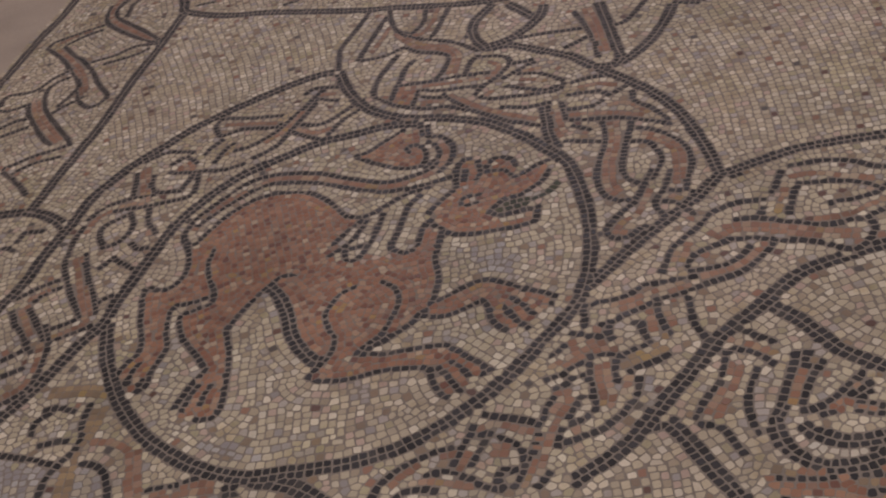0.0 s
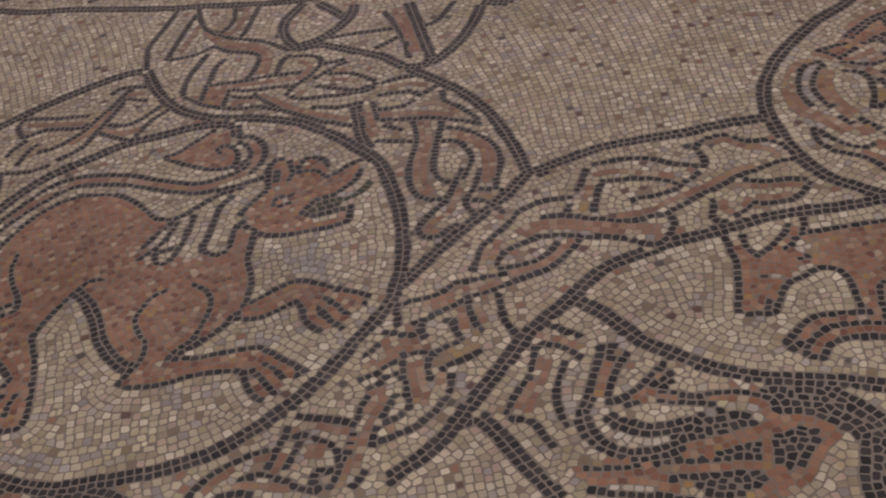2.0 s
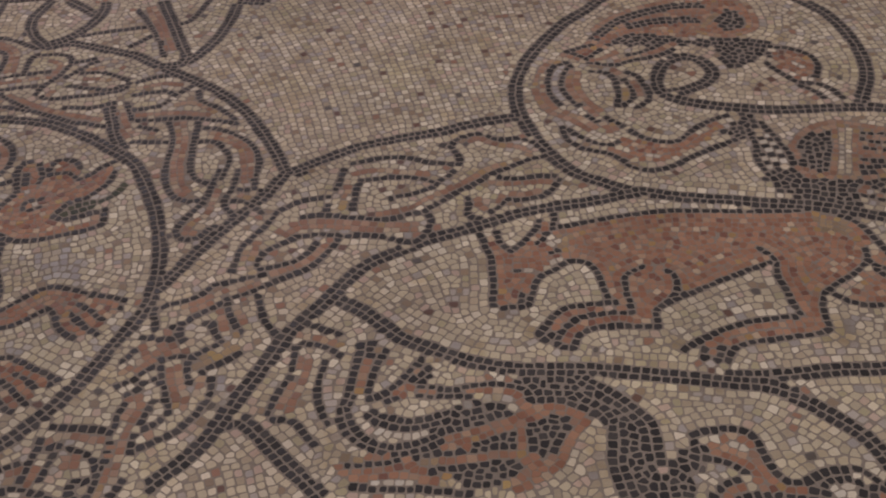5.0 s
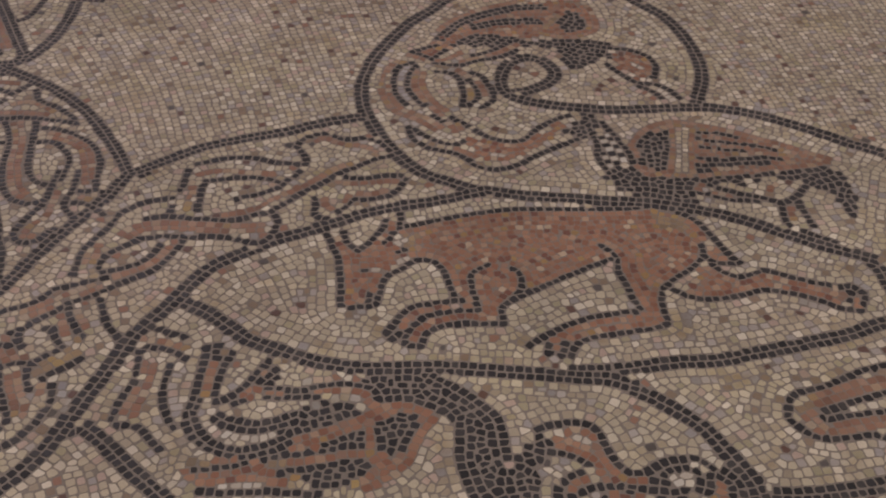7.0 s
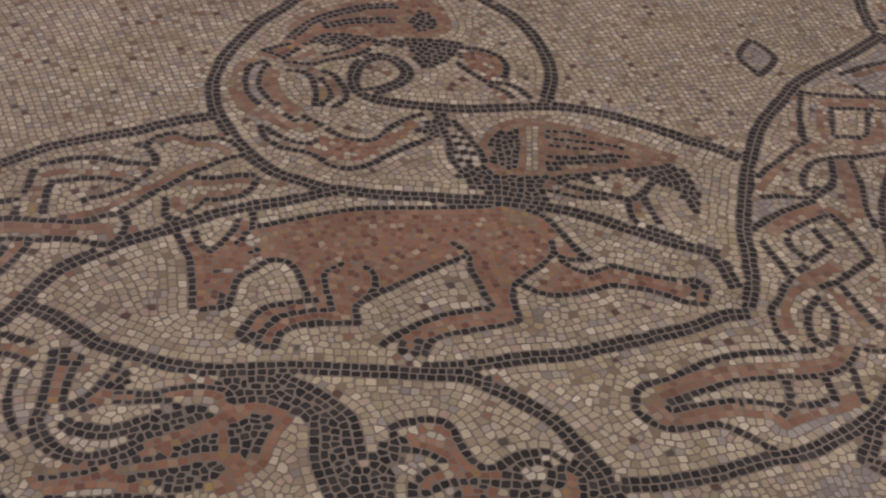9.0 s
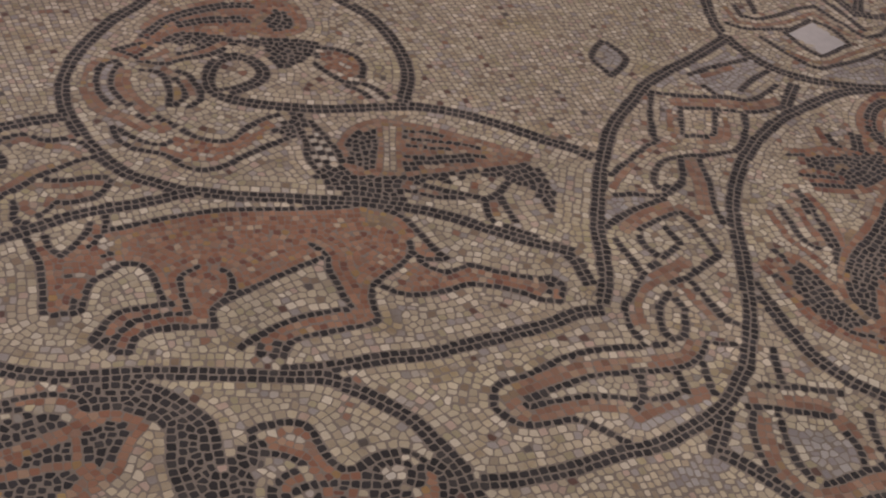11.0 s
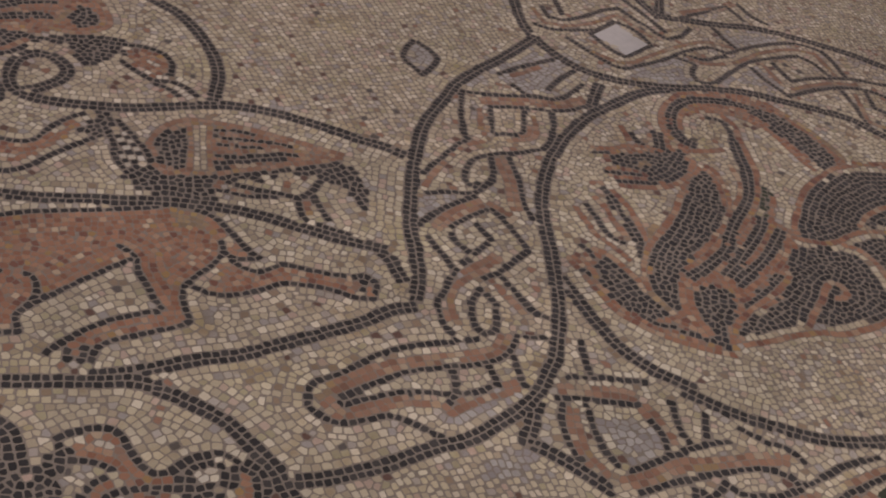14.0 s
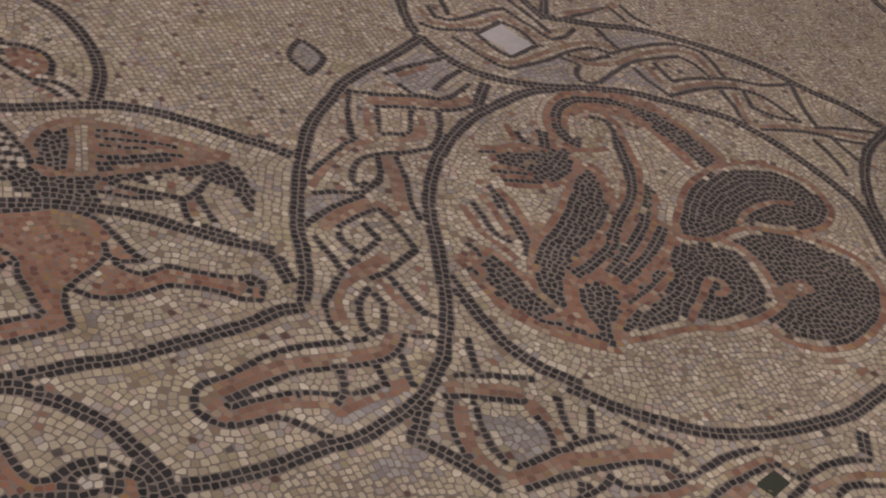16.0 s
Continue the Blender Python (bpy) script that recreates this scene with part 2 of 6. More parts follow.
course("k", 1, 36.4, 183.8, 40.7, 182.4, 44.2, 178.9, 45.0, 176.7)
course("k", 1, 35.1, 180.4, 41.0, 176.5, 43.5, 176.9)
course("r", 1, 37.4, 184.3, 41.3, 184.0)
course("r", 1, 37.7, 181.7, 42.3, 179.2)
course("r", 1, 16.6, 187.0, 22.1, 185.9, 28.1, 185.0, 33.0, 184.3)
course("r", 1, 32.7, 179.9, 29.5, 176.5)
course("k", 2, 40.8, 171.1, 40.7, 166.7, 40.7, 162.4, 41.4, 158.5)
course("k", 1, 43.6, 171.7, 43.7, 168.1, 43.8, 165.6)
course("k", 1, 43.6, 165.9, 48.8, 164.3, 52.3, 163.3, 55.5, 161.3, 59.8, 158.3)
course("r", 2, 42.2, 169.6, 42.3, 164.3, 43.1, 161.5)
course("r", 1, 44.7, 167.2, 50.8, 165.3, 55.8, 162.7)
course("k", 1, 37.4, 196.1, 43.0, 195.7, 50.0, 194.6)
course("k", 1, 46.3, 188.9, 50.6, 191.2)
course("k", 1, 49.3, 201.5, 50.6, 195.4, 51.4, 189.8, 51.4, 183.2)
course("k", 2, 54.1, 202.7, 54.5, 194.7, 54.8, 186.2, 55.1, 182.0)
course("r", 2, 51.7, 201.5, 52.4, 193.5, 52.6, 184.7)
course("k", 1, 55.5, 193.1, 58.0, 194.2, 62.1, 199.9)
course("k", 2, 50.1, 180.6, 53.4, 179.8, 55.1, 181.6)
course("k", 1, 44.9, 176.7, 48.7, 177.4, 51.1, 177.0)
course("k", 1, 44.5, 173.5, 50.0, 172.4, 51.3, 170.4, 54.6, 172.6)
course("k", 1, 43.9, 168.9, 48.5, 168.5, 51.1, 170.5)
course("r", 1, 45.6, 174.9, 49.4, 174.9, 52.9, 173.4)
course("k", 1, 55.0, 170.7, 55.1, 167.0, 57.0, 164.5, 59.0, 160.6, 59.6, 158.4)
course("r", 1, 50.7, 167.9, 53.8, 167.2, 56.7, 162.9)
course("r", 1, 44.2, 163.6, 46.6, 161.0)
course("k", 1, 44.3, 164.1, 47.1, 161.3)
course("k", 1, 41.6, 160.4, 48.0, 157.9)
course("k", 1, 49.2, 163.3, 49.2, 159.1, 48.3, 155.4, 47.1, 151.9, 46.2, 147.6, 46.8, 143.7, 49.0, 141.5, 51.2, 141.5, 52.9, 144.5, 54.5, 147.6)
course("k", 1, 53.5, 161.6, 52.1, 156.4, 50.8, 152.1, 50.3, 147.6, 52.0, 144.8, 53.7, 144.9, 55.3, 147.3, 56.4, 150.0, 55.9, 153.3, 54.6, 155.4, 52.9, 156.0)
course("k", 1, 54.1, 159.7, 55.9, 158.5, 58.5, 155.5, 60.3, 151.6, 60.4, 147.7, 59.1, 144.4, 58.3, 141.1)
course("k", 1, 56.0, 141.9, 60.1, 140.0, 61.7, 140.6)
course("r", 2, 50.9, 162.7, 50.2, 157.1, 48.5, 151.4, 48.1, 145.5, 49.2, 143.2)
course("r", 2, 54.5, 157.4, 57.1, 155.2, 58.8, 151.4, 58.3, 146.2, 57.5, 142.1)
course("k", 1, 57.0, 146.7, 55.2, 142.2, 53.5, 139.2, 54.2, 135.3)
course("k", 1, 51.1, 140.8, 47.6, 137.8, 45.9, 135.2, 46.5, 133.1, 48.6, 132.7)
course("k", 1, 54.4, 139.6, 56.5, 138.2, 58.3, 134.8)
course("r", 1, 53.3, 142.9, 50.9, 138.0, 48.2, 136.2, 47.0, 134.6, 49.4, 133.5, 51.9, 134.3, 54.6, 136.3)
course("r", 1, 55.8, 140.6, 57.8, 138.4)
course("k", 1, 48.6, 132.7, 51.1, 134.5, 52.5, 133.4, 54.2, 134.2)
course("k", 2, 66.6, 197.4, 71.6, 194.9)
course("k", 2, 30.0, 201.2, 32.5, 194.9, 36.8, 194.2, 42.4, 189.6, 46.9, 185.6, 50.9, 179.5, 54.9, 174.0, 58.5, 168.0, 60.9, 161.7, 62.3, 155.3, 63.1, 148.7, 63.4, 143.6)
course("k", 2, 51.0, 180.2, 53.8, 179.6, 58.1, 182.7, 61.8, 187.1, 64.6, 192.1, 67.5, 198.5)
course("k", 2, 63.7, 143.5, 60.0, 139.5, 55.3, 135.6, 49.8, 131.4, 45.2, 127.1, 41.9, 124.1)
course("k", 2, 41.2, 122.5, 39.5, 118.3)
course("k", 2, 63.6, 143.1, 68.3, 144.0, 74.3, 145.4, 80.8, 145.3, 87.0, 144.8)
field("V", 26.7, 137.7, 32.1, 137.5, 31.9, 130.4, 27.1, 130.9)
field("V", -10.9, 108.7, -3.1, 105.6, -1.4, 102.7, -9.8, 106.1)
motif("beast_figure")
field("R", -16.3, 152.2, -11.8, 157.4, -7.4, 160.9, -2.8, 161.3, 2.9, 158.8, 6.8, 152.6, 10.4, 149.8, 6.9, 146.6, 4.8, 142.4, 8.8, 139.1, 14.7, 139.2, 19.8, 140.9, 21.2, 144.0, 22.2, 142.6, 21.1, 136.4, 21.2, 129.9, 19.5, 125.8, 16.9, 123.9, 10.7, 119.9, 7.6, 118.5, 4.5, 118.8, 1.5, 123.7, -0.3, 130.9, -3.5, 137.9, -7.7, 132.2, -9.3, 129.8, -8.3, 123.0, -8.5, 115.2, -9.8, 112.6, -14.5, 113.6, -12.6, 120.2, -12.1, 122.9, -16.0, 131.2, -16.6, 134.9, -12.0, 137.3, -13.1, 143.3, -13.3, 149.7)
field("R", -17.2, 151.7, -13.7, 150.6, -13.3, 143.4, -12.1, 138.3, -17.7, 138.0, -18.6, 135.1, -18.0, 129.3, -21.1, 120.8, -24.3, 122.8, -21.9, 128.6, -22.3, 134.9, -23.2, 143.1, -20.0, 142.1, -16.9, 145.2)
field("R", 19.7, 125.7, 23.4, 127.4, 28.2, 129.0, 37.4, 122.7, 35.3, 121.3, 32.8, 119.2, 30.5, 118.1, 28.5, 121.6, 27.3, 125.3, 23.2, 124.4, 18.7, 124.6)
field("R", 4.5, 117.1, 7.6, 118.5, 10.7, 118.2, 15.3, 117.7, 21.4, 117.4, 27.0, 111.4, 24.8, 110.7, 23.5, 108.2, 21.7, 108.2, 20.1, 112.3, 18.2, 114.2, 12.2, 115.0, 6.9, 115.4, 3.8, 116.2)
field("R", 9.4, 167.9, 15.0, 171.5, 19.8, 172.3, 19.6, 168.0, 17.7, 167.5, 20.0, 165.3, 19.5, 161.3, 14.9, 163.0)
field("c", 10.4, 149.8, 13.5, 150.2, 12.6, 146.2, 10.4, 142.6, 7.0, 143.1, 5.6, 145.6)
field("c", 14.8, 151.3, 19.3, 153.5, 22.2, 149.4, 20.0, 146.6, 18.9, 141.2, 16.8, 139.6, 14.7, 141.2, 16.1, 146.4, 17.4, 151.1)
course("k", 1, -18.1, 153.5, -18.5, 156.3, -16.3, 160.2, -12.5, 163.9, -8.9, 166.8, -4.1, 167.5, 2.7, 165.5, 8.4, 161.8, 13.9, 158.8, 17.6, 158.8, 21.3, 159.9, 22.9, 161.7)
course("k", 1, -16.5, 157.1, -14.4, 159.5, -11.3, 161.9, -7.7, 164.4, -4.0, 165.0, 2.8, 162.6, 8.4, 159.2, 13.9, 156.2, 17.5, 155.7, 21.1, 155.9, 25.2, 156.5)
course("k", 1, -17.8, 153.1, -16.2, 152.6, -14.8, 154.6, -11.9, 158.2, -8.4, 160.9, -4.7, 162.0, 0.0, 161.0, 2.9, 159.1, 5.3, 156.1, 7.7, 151.9, 9.9, 150.6, 12.1, 151.0, 14.8, 152.8, 17.9, 154.4, 21.1, 154.9)
course("r", 1, -16.8, 156.4, -13.2, 161.5, -8.7, 164.6, -4.0, 166.3, 2.7, 164.0, 8.4, 160.5, 13.9, 157.6, 19.4, 157.8, 22.6, 159.8, 24.1, 163.4, 23.5, 166.5)
course("k", 1, 9.2, 168.0, 12.1, 169.1, 15.0, 171.5, 17.4, 173.2, 20.0, 173.3)
course("k", 1, 9.4, 167.6, 13.0, 164.5, 16.7, 161.9, 19.9, 161.3, 20.9, 163.3, 20.5, 166.4, 19.2, 168.0, 17.6, 167.6, 18.2, 166.0)
course("k", 1, 20.2, 170.9, 21.6, 169.5, 23.4, 168.8, 24.9, 166.5, 25.3, 163.6, 24.5, 160.8, 22.6, 158.6)
course("k", 1, 21.2, 167.9, 22.4, 166.6, 23.1, 164.1, 21.8, 161.8, 19.9, 160.0)
course("k", 2, 20.8, 174.4, 20.8, 170.1)
course("k", 1, 22.6, 143.1, 21.9, 140.3, 21.3, 136.4, 21.6, 132.4, 21.0, 128.7, 19.9, 125.8)
course("k", 1, -9.1, 129.8, -7.7, 132.5, -5.5, 135.6, -3.3, 138.2, -1.5, 139.6, -0.0, 139.6)
course("k", 2, -3.2, 137.5, -1.4, 134.4, -0.1, 130.2, 0.6, 126.3, 1.9, 123.0, 3.9, 119.9, 5.6, 118.9)
course("k", 1, 9.7, 133.8, 7.6, 132.9, 6.1, 130.8, 5.3, 128.6, 5.8, 126.0, 6.8, 123.3, 6.4, 120.5, 5.3, 118.6, 4.1, 117.2, 3.4, 116.3)
course("k", 1, 3.4, 116.3, 6.1, 115.1, 9.2, 114.8, 13.7, 115.0, 18.3, 114.4, 19.7, 113.4)
course("k", 1, 13.4, 133.9, 15.4, 131.5, 15.8, 128.5, 15.0, 125.7, 13.4, 122.6, 11.4, 120.8, 9.7, 119.4)
course("k", 1, 9.7, 119.4, 13.8, 118.2, 16.8, 118.1, 21.4, 117.7, 22.9, 116.6, 25.0, 114.2, 27.2, 111.7)
course("k", 1, 19.9, 125.8, 18.5, 125.1, 17.7, 123.7, 15.3, 122.0, 13.0, 120.6, 10.0, 119.5)
course("k", 1, 21.4, 127.1, 23.4, 128.0, 25.8, 129.1, 28.2, 129.5, 30.5, 128.2, 33.5, 126.0, 37.4, 123.1)
course("k", 1, 18.9, 124.3, 22.4, 123.7, 25.6, 124.6, 27.6, 125.4, 28.2, 123.5, 28.4, 121.1, 29.8, 118.7, 31.0, 117.8)
course("k", 1, 30.2, 123.5, 31.1, 121.4, 32.1, 119.2, 33.2, 117.8)
course("k", 1, 31.1, 125.0, 32.8, 122.7, 34.1, 120.4)
course("k", 1, 37.4, 123.1, 36.1, 121.1, 37.2, 121.0)
course("k", 1, 19.7, 113.8, 20.0, 111.8, 20.7, 109.5, 21.7, 107.9, 22.9, 107.6)
course("k", 1, 20.9, 113.9, 21.9, 111.8, 22.9, 109.9, 23.7, 108.0)
course("k", 1, 22.4, 114.3, 23.8, 112.9, 24.8, 110.8)
course("k", 1, 27.2, 111.7, 27.6, 111.1, 25.9, 110.8)
course("k", 1, -12.9, 150.3, -13.5, 146.9, -13.1, 143.3, -11.7, 138.8, -12.0, 136.9, -14.0, 135.9, -16.5, 135.1, -16.5, 133.2, -15.4, 129.7, -13.3, 126.1, -11.7, 123.1)
course("k", 1, -17.8, 152.6, -17.0, 150.2, -16.7, 147.2, -17.2, 144.6, -18.7, 142.6, -20.5, 142.2, -22.4, 143.5, -23.2, 142.8, -23.0, 139.6, -22.6, 135.6, -21.8, 131.6, -21.9, 128.6, -23.3, 126.6, -24.2, 124.9)
course("k", 1, -13.0, 138.2, -15.1, 137.8, -17.7, 137.9, -18.4, 135.7, -18.3, 131.8, -17.8, 129.2, -18.6, 125.9, -19.5, 123.8, -19.6, 121.5, -21.0, 120.2)
course("k", 1, -9.4, 130.4, -8.8, 127.8, -8.1, 122.9, -8.2, 118.4, -8.3, 115.2, -9.0, 112.7, -10.9, 112.3, -12.3, 112.8)
course("k", 1, -11.2, 122.1, -12.9, 119.7, -14.2, 117.3, -15.3, 114.9)
course("k", 1, -11.7, 119.4, -13.0, 117.0, -14.0, 113.7)
course("k", 1, -10.1, 118.9, -11.0, 116.8, -11.4, 114.4)
course("k", 1, -21.2, 126.6, -22.4, 124.0, -22.8, 121.3)
course("k", 1, -19.5, 124.9, -20.5, 122.4, -21.4, 120.1)
course("k", 1, 10.4, 149.8, 8.6, 148.2, 6.1, 145.2)
course("k", 1, 11.7, 150.6, 10.4, 147.6, 8.3, 144.5, 5.3, 142.1)
course("k", 1, 13.9, 150.5, 13.0, 147.5, 11.7, 143.6, 9.6, 139.9, 8.1, 140.7, 7.9, 142.8, 10.4, 143.3)
course("k", 1, 19.7, 153.3, 17.6, 150.6, 16.2, 145.9, 14.9, 141.2, 16.8, 139.2, 18.5, 140.0, 19.4, 142.5, 19.9, 144.8, 21.5, 146.9)
field("R", 20.4, 148.1, 22.2, 149.4, 23.6, 151.2, 25.9, 152.7, 29.0, 153.1, 30.0, 155.1, 32.6, 154.4, 34.6, 152.2, 36.9, 153.3, 39.1, 154.1, 39.4, 152.4, 37.9, 150.6, 36.0, 149.0, 33.0, 148.2, 31.2, 147.1, 29.8, 145.4, 30.9, 143.1, 34.2, 142.4, 35.9, 142.8, 36.5, 140.9, 34.0, 140.1, 30.7, 140.4, 27.4, 140.9, 24.1, 142.3, 22.4, 143.6)
field("R", 25.4, 152.8, 25.5, 157.0, 26.5, 159.9, 28.3, 159.8, 28.8, 157.1, 28.0, 153.9)
field("R", 30.5, 156.4, 32.0, 157.8, 33.7, 157.5, 34.3, 156.0, 33.1, 155.2)
course("k", 1, 20.4, 147.8, 22.0, 149.7, 23.4, 151.3, 24.8, 152.6)
course("k", 1, 25.2, 152.1, 25.2, 156.0, 25.8, 159.0, 26.8, 160.7, 28.7, 160.3)
course("k", 1, 29.2, 159.8, 29.0, 156.2, 28.1, 153.4)
course("k", 1, 27.1, 157.7, 26.6, 154.7)
course("k", 1, 29.9, 157.0, 31.1, 158.6, 32.5, 159.1, 34.2, 158.0, 34.7, 156.2)
course("k", 1, 30.0, 155.8, 31.8, 155.8, 33.2, 155.0, 34.0, 153.1)
course("k", 1, 34.0, 153.1, 36.0, 153.6, 37.9, 155.1, 40.0, 155.8, 41.6, 156.8)
course("k", 1, 39.7, 153.4, 38.6, 151.2, 36.9, 149.5, 34.7, 148.2, 33.0, 148.1, 31.5, 147.2, 30.1, 146.0)
course("k", 1, 25.6, 148.4, 26.2, 150.1, 27.8, 150.5, 29.2, 150.0)
course("k", 1, 26.4, 148.1, 27.8, 148.4, 28.9, 148.7)
course("w", 1, 27.2, 149.2, 28.3, 149.4)
course("G", 1, 30.8, 146.3, 33.1, 146.4, 35.4, 146.5, 37.5, 146.7, 39.3, 147.7, 40.8, 149.4)
course("G", 1, 31.0, 145.2, 33.4, 145.4, 35.7, 145.6)
course("k", 1, 29.5, 145.4, 30.9, 144.1, 33.0, 143.8, 35.2, 144.1, 37.2, 144.1)
course("k", 1, 36.8, 143.4, 36.4, 141.2, 35.3, 140.6, 33.3, 140.4, 30.7, 140.5, 27.3, 140.8, 24.0, 141.9, 22.7, 143.3)
course("k", 1, 20.6, 147.2, 21.6, 144.8, 22.8, 143.0, 22.0, 140.9, 21.4, 138.0)
course("o", 1, 30.2, 148.6, 31.7, 149.1)
motif("lower_left_interlace")
course("k", 1, -42.8, 140.3, -40.6, 136.4, -38.9, 132.8)
course("k", 1, -44.5, 132.5, -40.5, 134.3)
course("k", 1, -38.2, 139.6, -36.7, 134.7, -36.8, 131.0, -37.3, 127.5, -38.4, 124.9, -41.6, 122.7)
course("r", 1, -40.4, 141.6, -38.1, 135.1, -37.7, 131.2, -38.3, 126.7, -40.9, 125.0)
course("k", 1, -43.6, 129.0, -39.6, 130.3)
course("k", 1, -35.6, 135.6, -31.4, 136.7, -29.1, 137.6)
course("o", 2, -33.9, 123.5, -28.8, 122.7, -25.2, 121.3)
course("o", 2, -25.6, 118.4, -26.4, 114.6, -27.9, 110.8, -28.2, 105.9, -28.2, 102.1)
course("k", 1, -27.4, 119.7, -27.9, 116.0, -27.7, 111.8, -29.7, 109.0, -31.1, 106.6, -31.7, 103.4)
course("k", 1, -34.4, 120.2, -32.4, 120.1, -28.3, 118.3)
course("k", 1, -35.0, 115.5, -35.0, 117.9, -33.0, 119.3)
course("k", 1, -33.7, 113.3, -31.0, 113.4, -28.5, 113.0)
course("k", 1, -39.6, 113.1, -34.3, 110.9, -30.7, 109.3)
course("k", 1, -26.9, 108.5, -24.7, 107.5, -22.9, 105.6, -21.7, 101.0)
course("r", 1, -26.8, 112.1, -23.1, 111.3, -20.2, 109.2)
course("r", 2, -19.4, 108.7, -18.8, 103.6, -18.0, 99.7)
course("k", 1, -17.0, 101.3, -12.9, 101.3, -10.4, 101.8)
course("r", 2, -15.7, 99.9, -11.4, 100.3, -7.7, 99.8)
course("k", 2, -5.9, 100.5, -5.4, 96.7)
field("V", -40.1, 111.8, -30.7, 108.7, -31.0, 102.7, -38.2, 104.4)
field("V", -28.5, 106.9, -24.2, 106.4, -22.4, 100.7, -27.8, 102.0)
motif("left_interlace")
course("k", 1, -3.8, 186.4, -6.4, 186.9, -10.6, 188.0, -15.5, 189.7, -16.4, 187.4, -15.7, 184.1, -14.4, 183.8, -11.4, 184.6, -5.1, 182.6, -3.7, 184.2)
course("r", 1, -14.9, 187.4, -9.4, 185.8, -5.2, 184.3)
course("k", 1, -14.6, 182.5, -16.6, 180.6, -17.9, 178.3)
course("k", 1, -12.8, 180.4, -14.3, 178.3, -15.6, 175.7)
course("k", 1, -12.8, 178.0, -9.8, 178.3, -6.0, 180.5, -3.1, 184.0, -0.3, 187.7, 2.9, 192.3)
course("k", 1, -9.0, 174.1, -4.7, 176.7, -2.0, 181.7, 1.3, 187.4, 1.9, 189.5, 6.1, 187.4)
course("r", 1, -6.8, 178.6, -4.0, 180.6, -1.2, 185.2, 1.7, 190.4, 4.8, 190.3)
course("k", 1, -0.5, 192.1, 1.6, 193.5, 5.5, 192.3)
course("k", 1, -2.4, 180.4, 2.2, 176.2, 5.2, 176.2)
course("k", 1, -1.5, 182.5, 2.1, 180.7, 5.0, 181.7, 8.8, 185.0)
course("k", 1, 4.2, 176.6, 7.1, 180.9, 10.2, 183.4)
course("r", 1, -1.4, 180.6, 2.2, 178.2, 4.6, 178.6)
course("k", 1, -28.6, 180.5, -24.5, 182.1, -19.1, 180.0)
course("k", 1, -23.4, 177.7, -21.1, 179.5, -18.5, 176.2)
field("R", -22.5, 176.5, -19.3, 177.4, -19.4, 174.0)
course("k", 1, -23.6, 175.3, -18.3, 173.6, -13.3, 172.6, -9.4, 173.4)
course("k", 1, -29.4, 177.3, -29.3, 173.3, -29.3, 170.4)
course("k", 1, -26.2, 175.9, -26.3, 172.2, -24.8, 169.8, -20.7, 168.9, -19.1, 173.0)
course("k", 1, -18.1, 173.0, -18.2, 168.5, -19.5, 166.4, -26.3, 166.4, -32.2, 166.8)
course("r", 2, -28.2, 178.1, -27.1, 170.8, -26.8, 166.5)
course("k", 1, -36.7, 165.6, -33.5, 168.6, -28.7, 169.7, -24.7, 168.9)
course("k", 1, -36.6, 164.0, -37.8, 160.0, -38.0, 156.3, -38.0, 154.1, -36.6, 149.3, -34.6, 143.8, -32.7, 139.7)
course("k", 1, -25.7, 165.8, -25.4, 162.1, -23.3, 157.2)
course("k", 1, -33.5, 160.1, -31.9, 156.5, -29.3, 157.9, -27.9, 161.3, -28.8, 165.3, -30.8, 164.2, -33.0, 162.7, -33.5, 160.1)
course("r", 1, -36.0, 161.7, -34.9, 165.3, -31.4, 167.6, -27.5, 168.1)
course("k", 1, -35.1, 156.1, -33.7, 151.2, -32.4, 146.6, -30.7, 141.3, -30.5, 139.0)
course("r", 2, -36.0, 155.6, -34.4, 150.0, -32.8, 144.0, -31.4, 139.3)
course("k", 1, -32.2, 150.8, -29.9, 153.4, -26.0, 149.2)
course("k", 1, -30.7, 142.4, -27.8, 143.8)
course("k", 1, -27.6, 156.6, -25.9, 154.4, -23.3, 154.2)
course("r", 1, -26.1, 163.9, -24.4, 157.1)
course("k", 1, -42.0, 144.7, -39.6, 140.0, -37.7, 136.0)
course("k", 1, -44.5, 147.5, -41.2, 149.3, -37.6, 150.5)
course("k", 1, -41.5, 145.7, -39.9, 147.5, -36.7, 148.3)
course("k", 1, -38.3, 138.1, -35.3, 138.5, -32.7, 139.5)
course("k", 1, -44.7, 144.6, -42.7, 139.6, -41.2, 136.3)
course("r", 2, -42.8, 145.0, -39.8, 138.1)
course("r", 1, -36.6, 136.1, -32.5, 137.5, -31.4, 138.7)
course("r", 1, -42.5, 146.6, -39.2, 148.4)
motif("lower_interlace")
course("k", 1, 11.9, 93.1, 13.7, 95.8, 16.4, 97.6, 19.9, 98.6, 22.9, 99.0)
course("r", 1, 14.3, 94.5, 18.5, 97.6, 22.0, 98.0)
course("k", 1, 25.8, 103.6, 27.8, 102.7, 30.5, 101.6, 32.9, 100.2)
course("k", 1, 32.9, 100.2, 31.8, 96.8, 30.5, 93.5, 28.4, 90.0)
course("k", 1, 25.2, 100.5, 26.9, 99.9, 28.9, 98.4, 30.6, 97.1)
course("k", 1, 25.1, 102.1, 23.4, 98.9, 21.9, 95.6)
course("k", 1, 26.3, 99.1, 25.4, 97.5, 23.7, 94.9)
course("k", 1, 30.2, 97.0, 30.3, 94.4, 29.1, 93.4, 27.8, 94.1, 27.1, 92.5, 27.6, 90.5)
